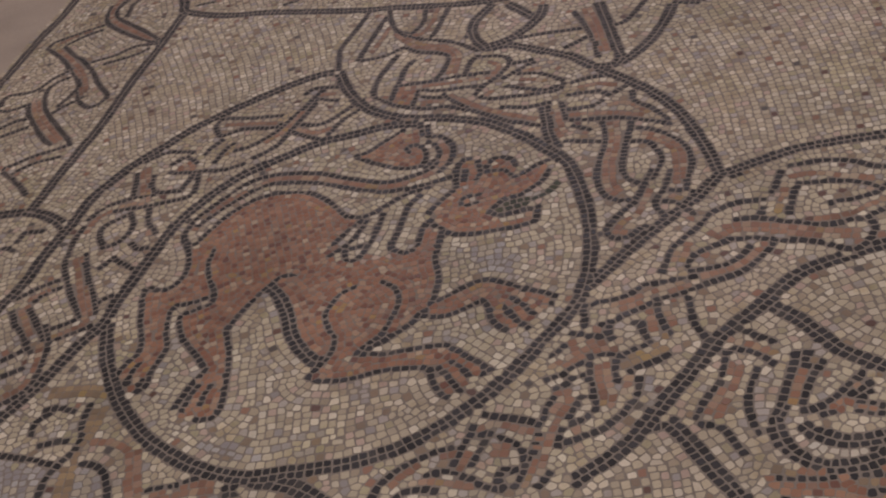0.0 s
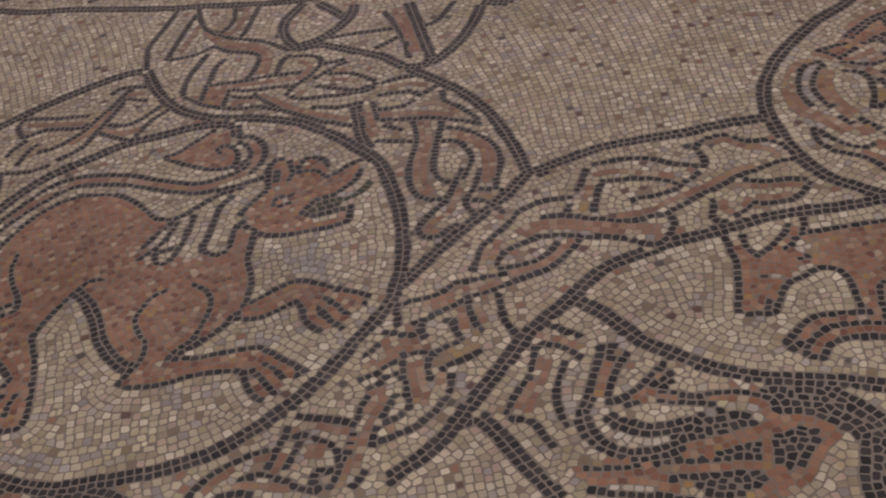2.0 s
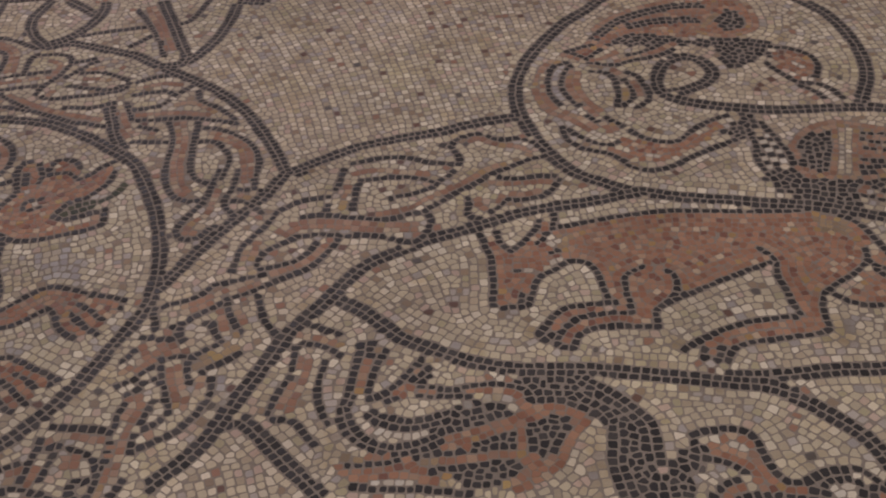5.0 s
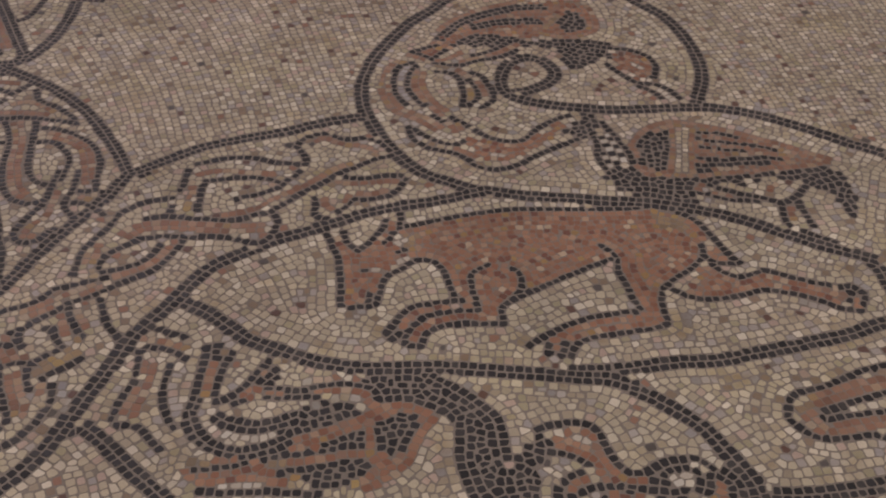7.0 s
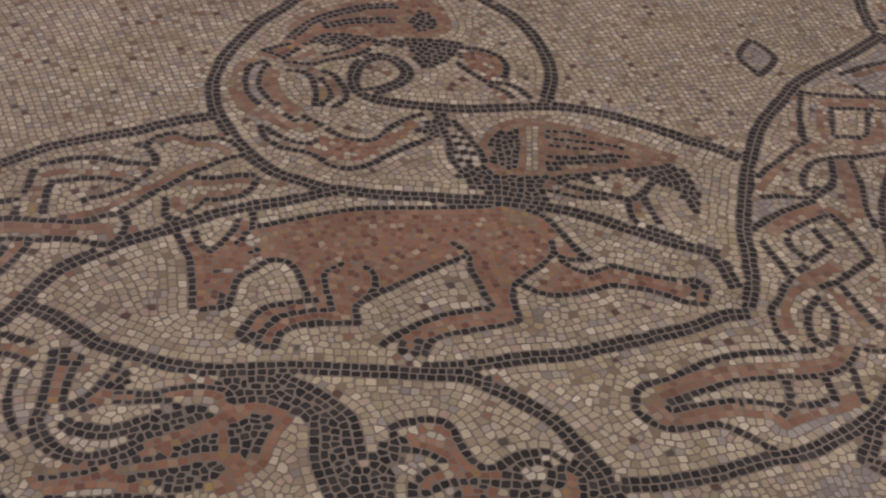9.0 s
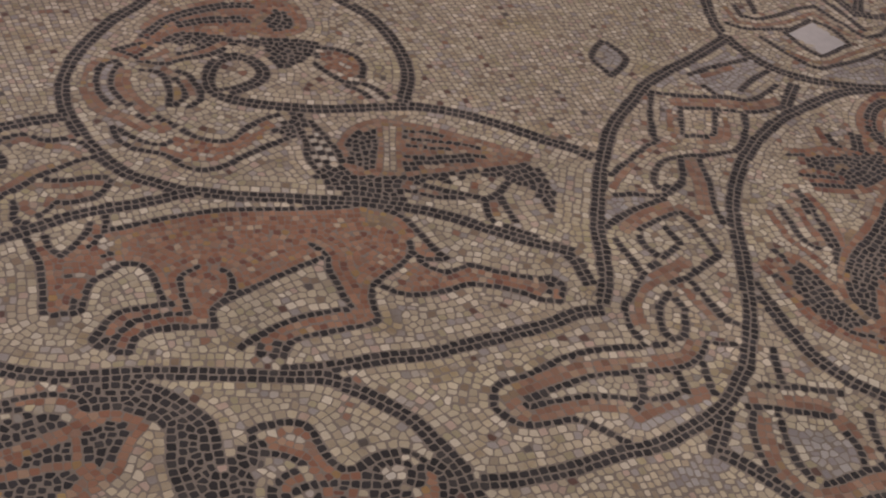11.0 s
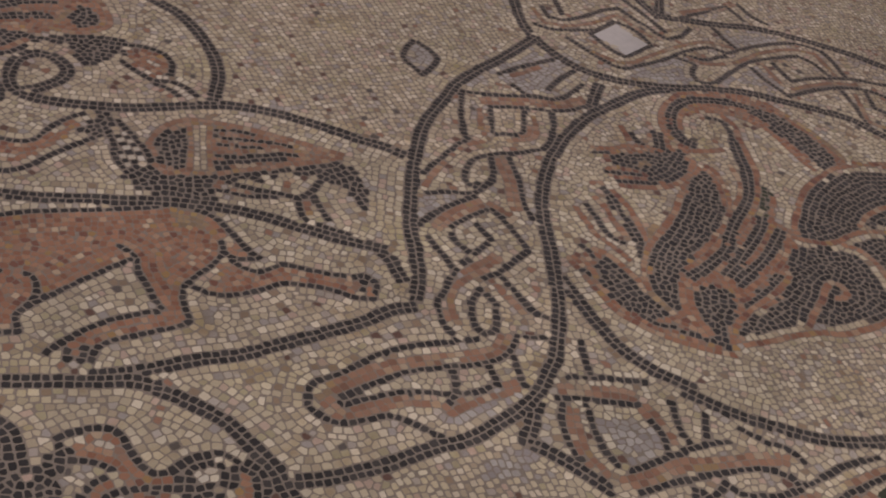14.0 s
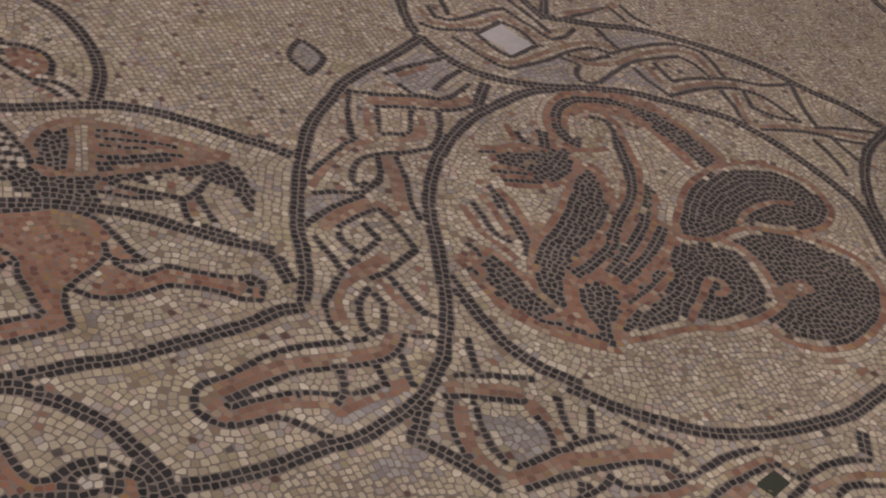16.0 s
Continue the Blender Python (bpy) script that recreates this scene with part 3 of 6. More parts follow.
course("k", 1, 18.1, 95.1, 21.2, 95.2, 23.5, 93.8, 25.7, 91.8, 28.2, 90.6)
course("k", 1, 14.3, 92.5, 17.0, 93.4, 20.4, 92.4)
course("r", 1, 25.3, 101.1, 27.0, 101.6, 29.0, 100.6, 31.7, 99.1)
course("r", 2, 26.6, 97.6, 29.1, 96.8)
course("r", 1, 16.4, 94.4, 19.1, 94.3, 23.7, 92.3)
course("r", 1, 24.0, 97.8, 22.6, 94.9)
motif("junction_interlace")
course("k", 1, 68.3, 135.1, 64.3, 135.6, 60.9, 134.6, 58.0, 131.8, 54.3, 128.7, 52.6, 125.6, 51.4, 123.4)
course("k", 1, 61.1, 128.2, 64.7, 127.3, 67.5, 125.9, 72.4, 123.8, 75.6, 121.1, 78.3, 122.0, 79.2, 123.3, 80.0, 124.7, 79.9, 127.2)
course("r", 2, 59.4, 129.2, 62.3, 130.2, 66.0, 129.1, 70.2, 127.1, 75.1, 124.7, 77.7, 124.0)
course("k", 1, 61.3, 127.7, 57.7, 126.7, 55.9, 125.5, 55.0, 123.1, 57.6, 122.8, 59.8, 122.7, 62.4, 124.1, 64.2, 125.9)
course("k", 1, 67.0, 125.4, 64.3, 122.7, 61.6, 120.7, 57.7, 119.9, 53.8, 119.0, 50.0, 118.3, 44.8, 116.4, 42.2, 115.6)
course("k", 1, 55.9, 121.8, 52.9, 121.6, 49.3, 121.9, 46.2, 120.4, 42.2, 120.1)
course("r", 2, 65.6, 124.4, 62.3, 122.0, 57.9, 121.0, 53.4, 120.4, 48.8, 119.3, 43.7, 118.4)
course("r", 2, 55.9, 129.3, 53.9, 125.1)
course("k", 1, 54.2, 119.2, 53.9, 116.1, 53.9, 112.7, 54.7, 109.3)
course("k", 1, 50.0, 117.9, 49.9, 115.5, 50.7, 111.6)
course("r", 1, 50.9, 117.0, 51.2, 113.2)
course("r", 1, 48.9, 117.0, 48.7, 112.9)
course("k", 1, 56.8, 106.8, 55.0, 102.0, 53.2, 99.8, 50.8, 96.6)
course("k", 1, 56.9, 107.0, 59.3, 105.5, 61.0, 103.7, 62.2, 102.2)
course("k", 1, 59.4, 102.8, 57.9, 99.8, 56.9, 96.2, 57.1, 93.7, 57.3, 91.5)
course("r", 2, 57.3, 104.2, 55.2, 99.9, 52.5, 96.1)
course("k", 1, 50.9, 95.6, 53.3, 94.3, 54.3, 91.6, 55.1, 89.2)
course("k", 1, 58.8, 110.4, 60.7, 108.2, 62.5, 106.3)
course("r", 1, 57.2, 108.5, 59.7, 107.0, 62.1, 104.7)
course("k", 1, 72.9, 141.8, 75.4, 141.6, 77.9, 141.4, 81.0, 140.2, 83.8, 137.9, 85.9, 136.5, 87.8, 135.6)
course("k", 1, 86.6, 141.4, 88.0, 140.2, 88.3, 138.1, 88.1, 135.7, 86.5, 134.3, 83.9, 132.8, 82.3, 131.6, 79.3, 131.3, 76.8, 131.5, 75.3, 131.3)
course("k", 1, 88.2, 140.8, 89.6, 141.8, 91.7, 142.2, 93.7, 141.7)
course("k", 1, 93.8, 141.4, 95.1, 139.5, 97.9, 138.7, 99.5, 137.0, 100.3, 134.5)
course("r", 1, 90.8, 140.7, 92.6, 140.9, 94.7, 138.2, 97.2, 136.8, 98.6, 134.6, 97.0, 133.4, 93.8, 133.3, 90.7, 132.9)
course("k", 1, 73.0, 137.3, 75.4, 136.8, 78.1, 136.1, 81.1, 134.5, 82.9, 132.7)
course("k", 1, 73.0, 137.0, 71.8, 134.6, 70.7, 131.6, 69.9, 130.2)
course("k", 1, 100.5, 132.9, 96.7, 132.9, 93.9, 132.2, 91.1, 131.5, 87.7, 130.2, 84.4, 129.0, 81.5, 127.7, 78.0, 126.9, 74.0, 127.1, 69.7, 129.4, 66.1, 131.4, 62.1, 132.0)
course("r", 1, 90.7, 132.9, 87.7, 131.5, 84.9, 130.6, 81.3, 129.6, 77.6, 128.3, 72.8, 128.8)
course("r", 1, 72.6, 139.1, 76.3, 138.6, 80.0, 136.7, 83.3, 134.8)
course("r", 1, 71.7, 138.1, 70.6, 135.3, 69.9, 133.9)
course("o", 1, 69.7, 133.5, 68.8, 131.5)
course("k", 1, 72.0, 141.0, 69.9, 137.3, 67.9, 134.3, 66.7, 131.9)
course("k", 1, 91.8, 130.8, 94.5, 129.2, 97.6, 128.6, 100.1, 127.6)
course("r", 1, 90.5, 129.8, 93.3, 128.3, 97.1, 127.4, 98.7, 126.6)
course("k", 1, 100.3, 127.0, 98.0, 124.9, 96.2, 123.9, 92.7, 124.4, 91.3, 125.0, 89.6, 123.7, 87.4, 123.2)
course("r", 1, 87.7, 127.4, 87.3, 125.4, 88.0, 123.5)
course("r", 1, 91.2, 126.5, 90.0, 124.9)
course("r", 1, 92.1, 126.3, 94.3, 125.4, 96.4, 125.4)
course("k", 1, 86.4, 127.9, 86.0, 125.9, 85.0, 123.8, 86.5, 122.4)
motif("main_scroll")
course("k", 2, 109.2, 120.0, 106.1, 120.1, 101.0, 120.5, 96.2, 121.3, 91.2, 121.5, 86.9, 121.1, 82.8, 120.9, 78.6, 120.6, 74.4, 119.8, 69.4, 118.7, 65.8, 116.5, 62.9, 114.1, 59.4, 111.5, 56.1, 109.0, 52.6, 105.1, 48.8, 101.1, 46.2, 98.2, 43.4, 95.2, 40.2, 92.7, 37.5, 91.2, 35.5, 90.1)
course("k", 2, 46.0, 96.7, 47.8, 96.4, 49.4, 93.0, 51.2, 88.3, 53.1, 84.1, 54.0, 81.5)
course("k", 2, 62.9, 113.8, 65.7, 110.6, 67.6, 107.0, 69.5, 103.4, 72.7, 99.7, 76.0, 96.4, 79.5, 93.9, 84.5, 91.7, 89.6, 89.6, 94.5, 87.1, 99.9, 84.2, 104.1, 81.9, 107.7, 80.0, 110.7, 77.1)
course("k", 2, 99.8, 144.0, 96.2, 144.6, 91.7, 144.9, 85.4, 144.6, 78.5, 144.9, 73.3, 144.7, 68.8, 143.6, 64.1, 142.3)
motif("bird_medallion")
course("k", 2, 157.0, 159.2, 155.3, 164.3, 150.5, 170.0, 142.3, 174.2, 133.8, 175.2, 126.2, 172.7, 121.9, 170.2, 116.5, 167.2, 111.2, 162.9, 107.1, 158.8, 103.3, 153.4, 101.5, 148.9, 100.6, 144.1, 100.4, 138.8, 101.0, 133.2, 102.4, 128.0, 105.2, 124.0, 108.8, 119.9)
course("k", 2, 157.0, 159.2, 158.6, 153.2, 158.3, 146.2, 156.7, 139.1, 154.1, 133.7, 149.5, 128.1)
course("k", 2, 109.4, 120.1, 113.5, 117.1, 119.2, 114.0, 124.8, 111.0, 130.4, 108.0, 136.2, 103.8, 140.2, 99.8, 144.1, 94.7, 148.1, 89.9, 152.2, 85.5)
course("k", 2, 123.4, 140.5, 126.3, 137.4, 130.7, 134.4, 136.0, 131.4, 142.7, 129.0, 149.5, 126.7, 153.9, 123.9, 157.7, 120.2, 161.0, 116.0, 164.0, 111.5, 168.1, 106.0)
course("k", 2, 123.4, 140.8, 123.4, 144.0, 125.0, 147.3, 127.9, 149.9, 131.1, 150.1, 132.9, 147.5, 132.8, 143.8, 130.0, 141.7, 126.7, 141.2, 123.9, 141.5)
motif("long_necked_bird")
field("R", 113.4, 158.2, 120.7, 162.5, 126.6, 166.2, 135.6, 167.2, 145.2, 164.4, 148.0, 160.1, 146.1, 154.2, 143.3, 152.3, 135.2, 155.4, 126.4, 158.9, 119.3, 156.8, 115.7, 155.4)
field("R", 143.6, 146.0, 147.0, 145.4, 148.8, 142.1, 147.1, 137.8, 144.8, 137.8, 143.3, 141.7)
field("R", 111.8, 133.0, 115.5, 130.7, 120.0, 128.5, 127.3, 131.6, 127.8, 129.7, 122.2, 127.2, 116.4, 124.9, 113.0, 125.5, 111.6, 128.4)
course("k", 1, 143.6, 148.6, 147.3, 146.0, 149.3, 142.9, 148.9, 139.5, 146.5, 136.2)
course("k", 1, 142.0, 143.5, 142.9, 139.1, 144.3, 136.0, 145.7, 135.8)
course("k", 1, 145.6, 136.0, 147.3, 133.2, 148.1, 129.0)
course("k", 1, 143.6, 135.8, 145.0, 132.9, 145.3, 130.2)
course("w", 1, 144.2, 135.0, 145.7, 132.3, 146.7, 129.6)
course("w", 1, 145.9, 142.0, 146.8, 139.6)
course("k", 1, 115.3, 152.0, 117.5, 150.2, 117.7, 147.4, 116.9, 144.4, 115.4, 141.1)
course("k", 1, 120.2, 149.6, 121.4, 147.9, 121.6, 145.1, 121.1, 141.8, 118.9, 139.9, 117.4, 139.6)
course("k", 1, 116.0, 140.7, 118.3, 142.0, 119.3, 144.3, 119.2, 147.9)
course("r", 1, 118.6, 151.0, 119.5, 148.6, 120.2, 145.3, 119.5, 142.0)
course("o", 1, 118.5, 145.4, 117.1, 142.0)
course("k", 1, 113.3, 155.8, 110.2, 155.2, 107.8, 151.6, 106.8, 147.6, 107.5, 144.4)
course("k", 1, 113.5, 154.9, 111.2, 152.9, 109.2, 149.2, 109.2, 145.7, 110.1, 142.8)
course("V", 1, 111.7, 154.9, 109.3, 151.9, 108.1, 148.4, 108.4, 144.8)
course("r", 2, 111.4, 157.1, 107.8, 153.9, 105.7, 149.4, 105.5, 144.2, 107.9, 140.3, 109.3, 136.8)
course("r", 2, 113.2, 153.0, 111.2, 149.3, 111.0, 144.1, 111.9, 139.5, 112.0, 134.5)
course("k", 1, 110.0, 140.6, 111.0, 137.1)
course("w", 1, 108.7, 136.4, 110.3, 133.8)
course("k", 1, 105.4, 139.3, 104.8, 135.9, 106.1, 132.6, 109.4, 129.6, 110.7, 126.3, 112.4, 124.2, 115.8, 123.6, 120.1, 124.8, 125.3, 125.9, 128.9, 126.3)
course("k", 1, 105.4, 139.3, 107.1, 134.9, 109.6, 132.2, 112.4, 132.3)
course("k", 1, 112.3, 139.4, 113.8, 135.4, 115.7, 131.3, 119.4, 129.1, 123.7, 131.2, 127.7, 132.3, 130.2, 132.4)
course("r", 1, 109.3, 131.4, 112.1, 127.4)
course("w", 1, 113.9, 127.8, 115.5, 126.5)
field("k", 139.8, 156.2, 139.3, 157.2, 142.2, 159.8, 144.9, 161.8, 145.8, 159.3, 145.1, 155.5, 143.1, 154.3, 140.7, 154.7)
field("k", 120.0, 158.4, 123.8, 160.0, 127.8, 159.7, 131.1, 157.8, 133.1, 155.4, 137.3, 153.3, 143.6, 151.3, 143.6, 149.5, 145.1, 148.1, 143.7, 145.1, 138.8, 144.2, 135.9, 143.6, 135.4, 145.6, 136.5, 149.7, 135.6, 152.0, 132.0, 153.1, 129.0, 155.5, 125.1, 156.1, 121.7, 157.5)
course("k", 2, 119.5, 160.5, 122.9, 163.1, 125.9, 164.8, 129.4, 165.4, 133.8, 165.7, 137.9, 165.3, 141.2, 164.0)
course("r", 1, 120.7, 163.6, 125.2, 166.1, 130.3, 167.4, 134.6, 167.5, 139.0, 167.5)
course("r", 1, 120.8, 160.8, 126.3, 163.4, 131.9, 164.0, 136.6, 162.7, 141.6, 161.3)
course("k", 2, 126.5, 162.5, 130.0, 162.3, 133.9, 161.5, 138.4, 159.7)
course("r", 1, 121.7, 159.9, 126.3, 160.9, 131.1, 160.0, 135.2, 157.5, 138.7, 154.1, 142.4, 153.0, 145.7, 154.2, 147.5, 158.6, 148.0, 162.7)
course("o", 1, 137.9, 157.4, 140.2, 159.4, 141.9, 160.3)
course("k", 1, 113.9, 158.9, 116.8, 159.1, 119.4, 159.4)
course("k", 1, 114.8, 158.0, 116.2, 155.5, 119.6, 157.4)
course("r", 1, 112.9, 158.2, 114.6, 156.4, 116.9, 154.7, 119.6, 155.1, 121.9, 155.7)
course("k", 1, 116.0, 154.3, 119.4, 152.3, 123.4, 152.4, 127.3, 151.9, 131.2, 153.2)
course("k", 1, 122.6, 153.9, 126.3, 154.2, 129.4, 155.3)
course("r", 1, 120.2, 153.1, 124.9, 153.3, 128.6, 153.7, 131.1, 154.4)
course("k", 2, 145.1, 148.1, 141.7, 150.7)
motif("checkered_bird")
field("r", 132.0, 118.5, 135.5, 123.0, 139.3, 124.8, 143.3, 124.9, 148.1, 121.2, 152.9, 116.1, 157.3, 110.8, 160.1, 107.0, 155.7, 105.8, 147.5, 108.1, 141.0, 109.9, 134.9, 112.4, 132.0, 115.5)
field("k", 127.1, 128.8, 131.8, 132.6, 133.6, 130.2, 129.8, 124.9, 127.5, 126.4)
course("k", 1, 133.2, 129.3, 133.1, 124.3, 133.1, 120.4, 132.3, 117.3)
course("k", 1, 130.1, 125.5, 128.1, 120.1, 128.0, 116.7)
course("x", 1, 132.5, 127.1, 132.3, 122.9, 131.3, 118.0)
course("x", 1, 131.2, 125.9, 130.8, 121.9, 130.0, 117.7)
course("x", 1, 129.9, 124.5, 129.2, 120.7, 128.7, 117.0)
field("k", 127.2, 118.7, 130.6, 118.0, 132.4, 114.6, 135.6, 112.1, 139.1, 110.0, 136.7, 107.7, 137.2, 103.7, 130.1, 107.4, 128.0, 111.7, 126.9, 115.6)
field("k", 133.0, 117.3, 134.8, 121.2, 137.7, 123.7, 141.4, 123.3, 139.5, 119.3, 136.3, 114.5, 134.7, 114.4)
course("r", 1, 132.6, 119.5, 135.5, 123.0, 139.3, 124.8, 143.3, 124.9, 148.1, 121.2, 152.9, 116.1, 157.3, 110.8, 159.9, 107.4)
course("r", 1, 142.2, 123.3, 140.1, 119.1, 136.4, 113.7)
course("c", 2, 143.9, 123.1, 141.2, 118.6, 137.8, 113.1)
course("r", 1, 145.2, 122.1, 142.4, 118.1, 139.2, 112.5)
course("r", 1, 142.8, 115.9, 150.0, 113.3, 155.8, 110.1)
course("r", 1, 139.9, 111.2, 146.7, 109.8, 156.8, 107.3)
field("k", 135.1, 112.7, 141.2, 110.2, 147.1, 109.0, 153.1, 107.6, 158.9, 106.0, 159.1, 102.2, 157.3, 97.1, 154.1, 93.6, 154.2, 96.3, 154.7, 100.3, 153.6, 104.1, 149.6, 106.9, 143.3, 107.6, 138.9, 109.6)
course("r", 2, 138.1, 109.1, 141.4, 106.1, 143.7, 103.8)
course("k", 1, 139.5, 109.1, 142.3, 106.0, 145.3, 103.3, 147.5, 101.0)
course("k", 1, 137.5, 108.1, 140.7, 104.9, 144.1, 103.0)
course("k", 1, 152.8, 103.3, 149.5, 101.7, 147.1, 101.0, 145.3, 97.9, 145.3, 96.2)
course("k", 1, 149.6, 101.0, 148.7, 97.9, 148.2, 94.4)
course("r", 1, 147.6, 100.1, 146.4, 97.1)
field("R", 147.3, 105.8, 149.0, 105.3, 147.6, 103.6, 146.5, 104.1)
course("k", 1, 145.3, 121.1, 148.1, 119.4, 150.3, 117.3)
course("k", 1, 144.3, 119.6, 147.4, 117.4, 150.8, 115.1, 153.3, 113.0, 154.2, 112.0)
course("k", 1, 143.3, 118.0, 146.4, 115.9, 149.3, 114.1)
course("k", 1, 141.5, 115.3, 144.8, 113.5, 148.9, 112.3, 151.4, 111.6, 153.6, 109.9)
course("k", 1, 140.7, 114.0, 144.1, 112.3, 148.2, 111.2, 150.7, 110.3)
course("k", 1, 139.9, 112.6, 142.3, 111.6)
course("w", 2, 143.1, 122.2, 141.4, 118.9, 139.8, 116.2, 137.6, 113.1)
motif("hound_figure")
field("R", 85.6, 118.4, 86.8, 118.6, 86.9, 115.3, 88.4, 114.0, 94.2, 118.2, 95.6, 119.0, 94.0, 115.6, 92.6, 111.0, 90.5, 108.8, 86.5, 103.8, 82.5, 104.8, 84.6, 111.2)
field("R", 94.6, 116.0, 102.4, 115.5, 110.4, 114.3, 129.0, 107.1, 133.3, 102.1, 132.4, 97.8, 129.8, 95.0, 122.6, 92.4, 120.1, 88.7, 119.3, 86.2, 108.8, 87.7, 105.4, 85.8, 101.6, 89.1, 106.9, 90.2, 111.7, 90.2, 117.5, 89.5, 118.4, 94.8, 119.5, 99.5, 111.4, 98.9, 101.4, 97.0, 99.7, 94.3, 97.9, 96.2, 96.5, 100.2, 97.1, 105.4, 96.6, 109.0, 92.6, 110.1)
field("R", 129.5, 94.5, 130.9, 91.8, 132.6, 89.8, 136.0, 89.6, 139.8, 85.9, 145.4, 82.6, 143.9, 78.9, 139.5, 83.1, 134.3, 87.0, 127.9, 87.8, 124.8, 90.3)
field("R", 131.8, 97.4, 133.6, 95.4, 133.8, 93.0, 131.2, 94.5)
field("R", 86.1, 97.7, 89.4, 100.2, 94.1, 100.1, 98.4, 97.3, 97.9, 97.1, 100.6, 96.2, 99.7, 94.3, 92.6, 96.7, 89.6, 95.1, 87.3, 95.0)
field("o", 95.0, 115.6, 97.7, 115.4, 95.8, 111.6, 93.9, 112.4)
field("o", 128.5, 105.5, 132.9, 103.7, 131.1, 100.7, 127.8, 102.7)
course("k", 1, 94.6, 116.7, 97.6, 116.4, 102.6, 116.0, 107.5, 115.3, 112.1, 114.1, 118.0, 111.7, 123.9, 109.3, 129.2, 107.4, 132.3, 104.9, 133.7, 102.0, 133.8, 98.6, 133.8, 95.7, 134.4, 92.2)
course("k", 1, 131.6, 97.9, 130.8, 95.2, 131.9, 93.4, 134.6, 92.2)
course("k", 1, 131.1, 96.1, 128.5, 94.3, 125.2, 93.2, 122.3, 92.0, 120.3, 89.2, 119.3, 85.9)
course("k", 1, 119.3, 85.9, 117.4, 85.8, 113.0, 86.6, 108.5, 87.3, 106.7, 86.7, 105.1, 85.2)
course("k", 1, 101.1, 88.9, 103.5, 89.7, 106.9, 90.3, 111.1, 90.5, 117.5, 89.1)
course("k", 1, 117.5, 89.2, 117.5, 91.0, 118.1, 94.3, 118.5, 97.2, 119.6, 99.9, 118.8, 102.9)
course("k", 1, 119.5, 99.7, 115.9, 99.5, 111.4, 98.9, 106.8, 98.1, 101.3, 97.0)
course("k", 1, 130.6, 93.8, 131.2, 91.7, 132.7, 90.0, 134.9, 89.9, 136.6, 89.7, 140.0, 86.3, 143.4, 83.6, 145.6, 82.8, 145.8, 80.8, 143.8, 78.7)
course("k", 1, 123.1, 91.4, 124.5, 89.2, 127.0, 87.7, 130.8, 86.9, 134.1, 86.7, 137.2, 84.7, 139.8, 82.2, 141.5, 79.8, 143.7, 78.4)
course("k", 1, 144.1, 82.1, 145.3, 80.3)
course("k", 1, 143.1, 80.7, 144.3, 79.5)
course("k", 1, 103.8, 88.1, 102.5, 86.3)
course("k", 1, 105.7, 87.9, 103.8, 85.4)
course("k", 1, 85.5, 119.4, 85.2, 116.3, 85.0, 113.5, 84.1, 110.2, 82.1, 104.4)
course("k", 1, 82.1, 104.4, 84.2, 103.7, 86.4, 103.3, 88.4, 106.6, 90.2, 108.2, 92.0, 108.6, 94.4, 109.4, 96.4, 108.5, 97.1, 106.3, 96.7, 103.1, 96.5, 100.6)
course("k", 1, 85.5, 104.0, 86.8, 106.3)
course("k", 1, 86.9, 110.2, 88.1, 110.0)
course("w", 1, 88.5, 109.8, 89.4, 109.4)
course("k", 1, 87.5, 119.2, 87.3, 116.4, 88.0, 114.0, 90.7, 115.7, 93.2, 117.9, 94.4, 119.9)
course("k", 1, 96.3, 120.1, 95.2, 117.1, 93.0, 115.3, 91.5, 114.4)
course("k", 1, 94.2, 116.2, 94.6, 115.4)
course("k", 2, 93.4, 112.6, 93.4, 111.8)
course("w", 2, 93.9, 114.5, 94.1, 113.7)
course("w", 2, 92.9, 110.8, 93.0, 109.9)
course("k", 1, 103.1, 105.0, 100.2, 104.1, 99.1, 101.5, 98.6, 99.1, 98.3, 97.5)
course("k", 1, 105.5, 103.4, 106.1, 101.7, 105.0, 99.1, 102.9, 97.6, 101.0, 96.6, 100.1, 93.9)
course("k", 1, 97.4, 99.6, 94.2, 100.5, 90.5, 101.0, 87.5, 99.3, 85.4, 97.7)
course("k", 1, 98.3, 97.2, 93.5, 98.8, 90.2, 98.2, 87.1, 95.9, 87.5, 94.6, 88.8, 94.0, 90.4, 95.9, 93.2, 96.3, 96.6, 95.2, 100.1, 93.8)
course("k", 1, 85.8, 96.4, 88.1, 97.4)
motif("coiled_bird")
field("R", 57.3, 87.2, 61.6, 86.0, 66.3, 84.8, 70.2, 85.3, 77.1, 85.5, 81.6, 86.1, 84.0, 85.0, 85.8, 82.5, 82.0, 79.2, 78.5, 76.3, 74.8, 75.5, 70.5, 78.3, 66.0, 80.6, 61.2, 82.2, 56.5, 84.1)
field("k", 69.4, 88.3, 72.3, 89.6, 74.9, 90.1, 77.0, 89.0, 78.6, 87.0, 77.0, 86.1, 74.6, 86.1, 73.0, 85.4, 70.3, 85.8, 68.2, 85.5, 66.4, 85.0, 64.9, 85.9, 68.0, 87.1)
field("k", 79.2, 84.5, 81.1, 84.7, 83.2, 84.6, 84.3, 82.9, 83.7, 81.6, 82.2, 80.5, 81.1, 79.4, 78.8, 78.1, 77.9, 79.2, 77.4, 80.1, 78.3, 82.5)
field("k", 74.4, 83.9, 76.0, 84.4, 77.5, 84.2, 76.3, 81.0, 75.0, 81.5, 73.4, 81.7, 69.9, 82.6, 68.1, 83.2, 69.6, 83.7, 72.9, 83.3)
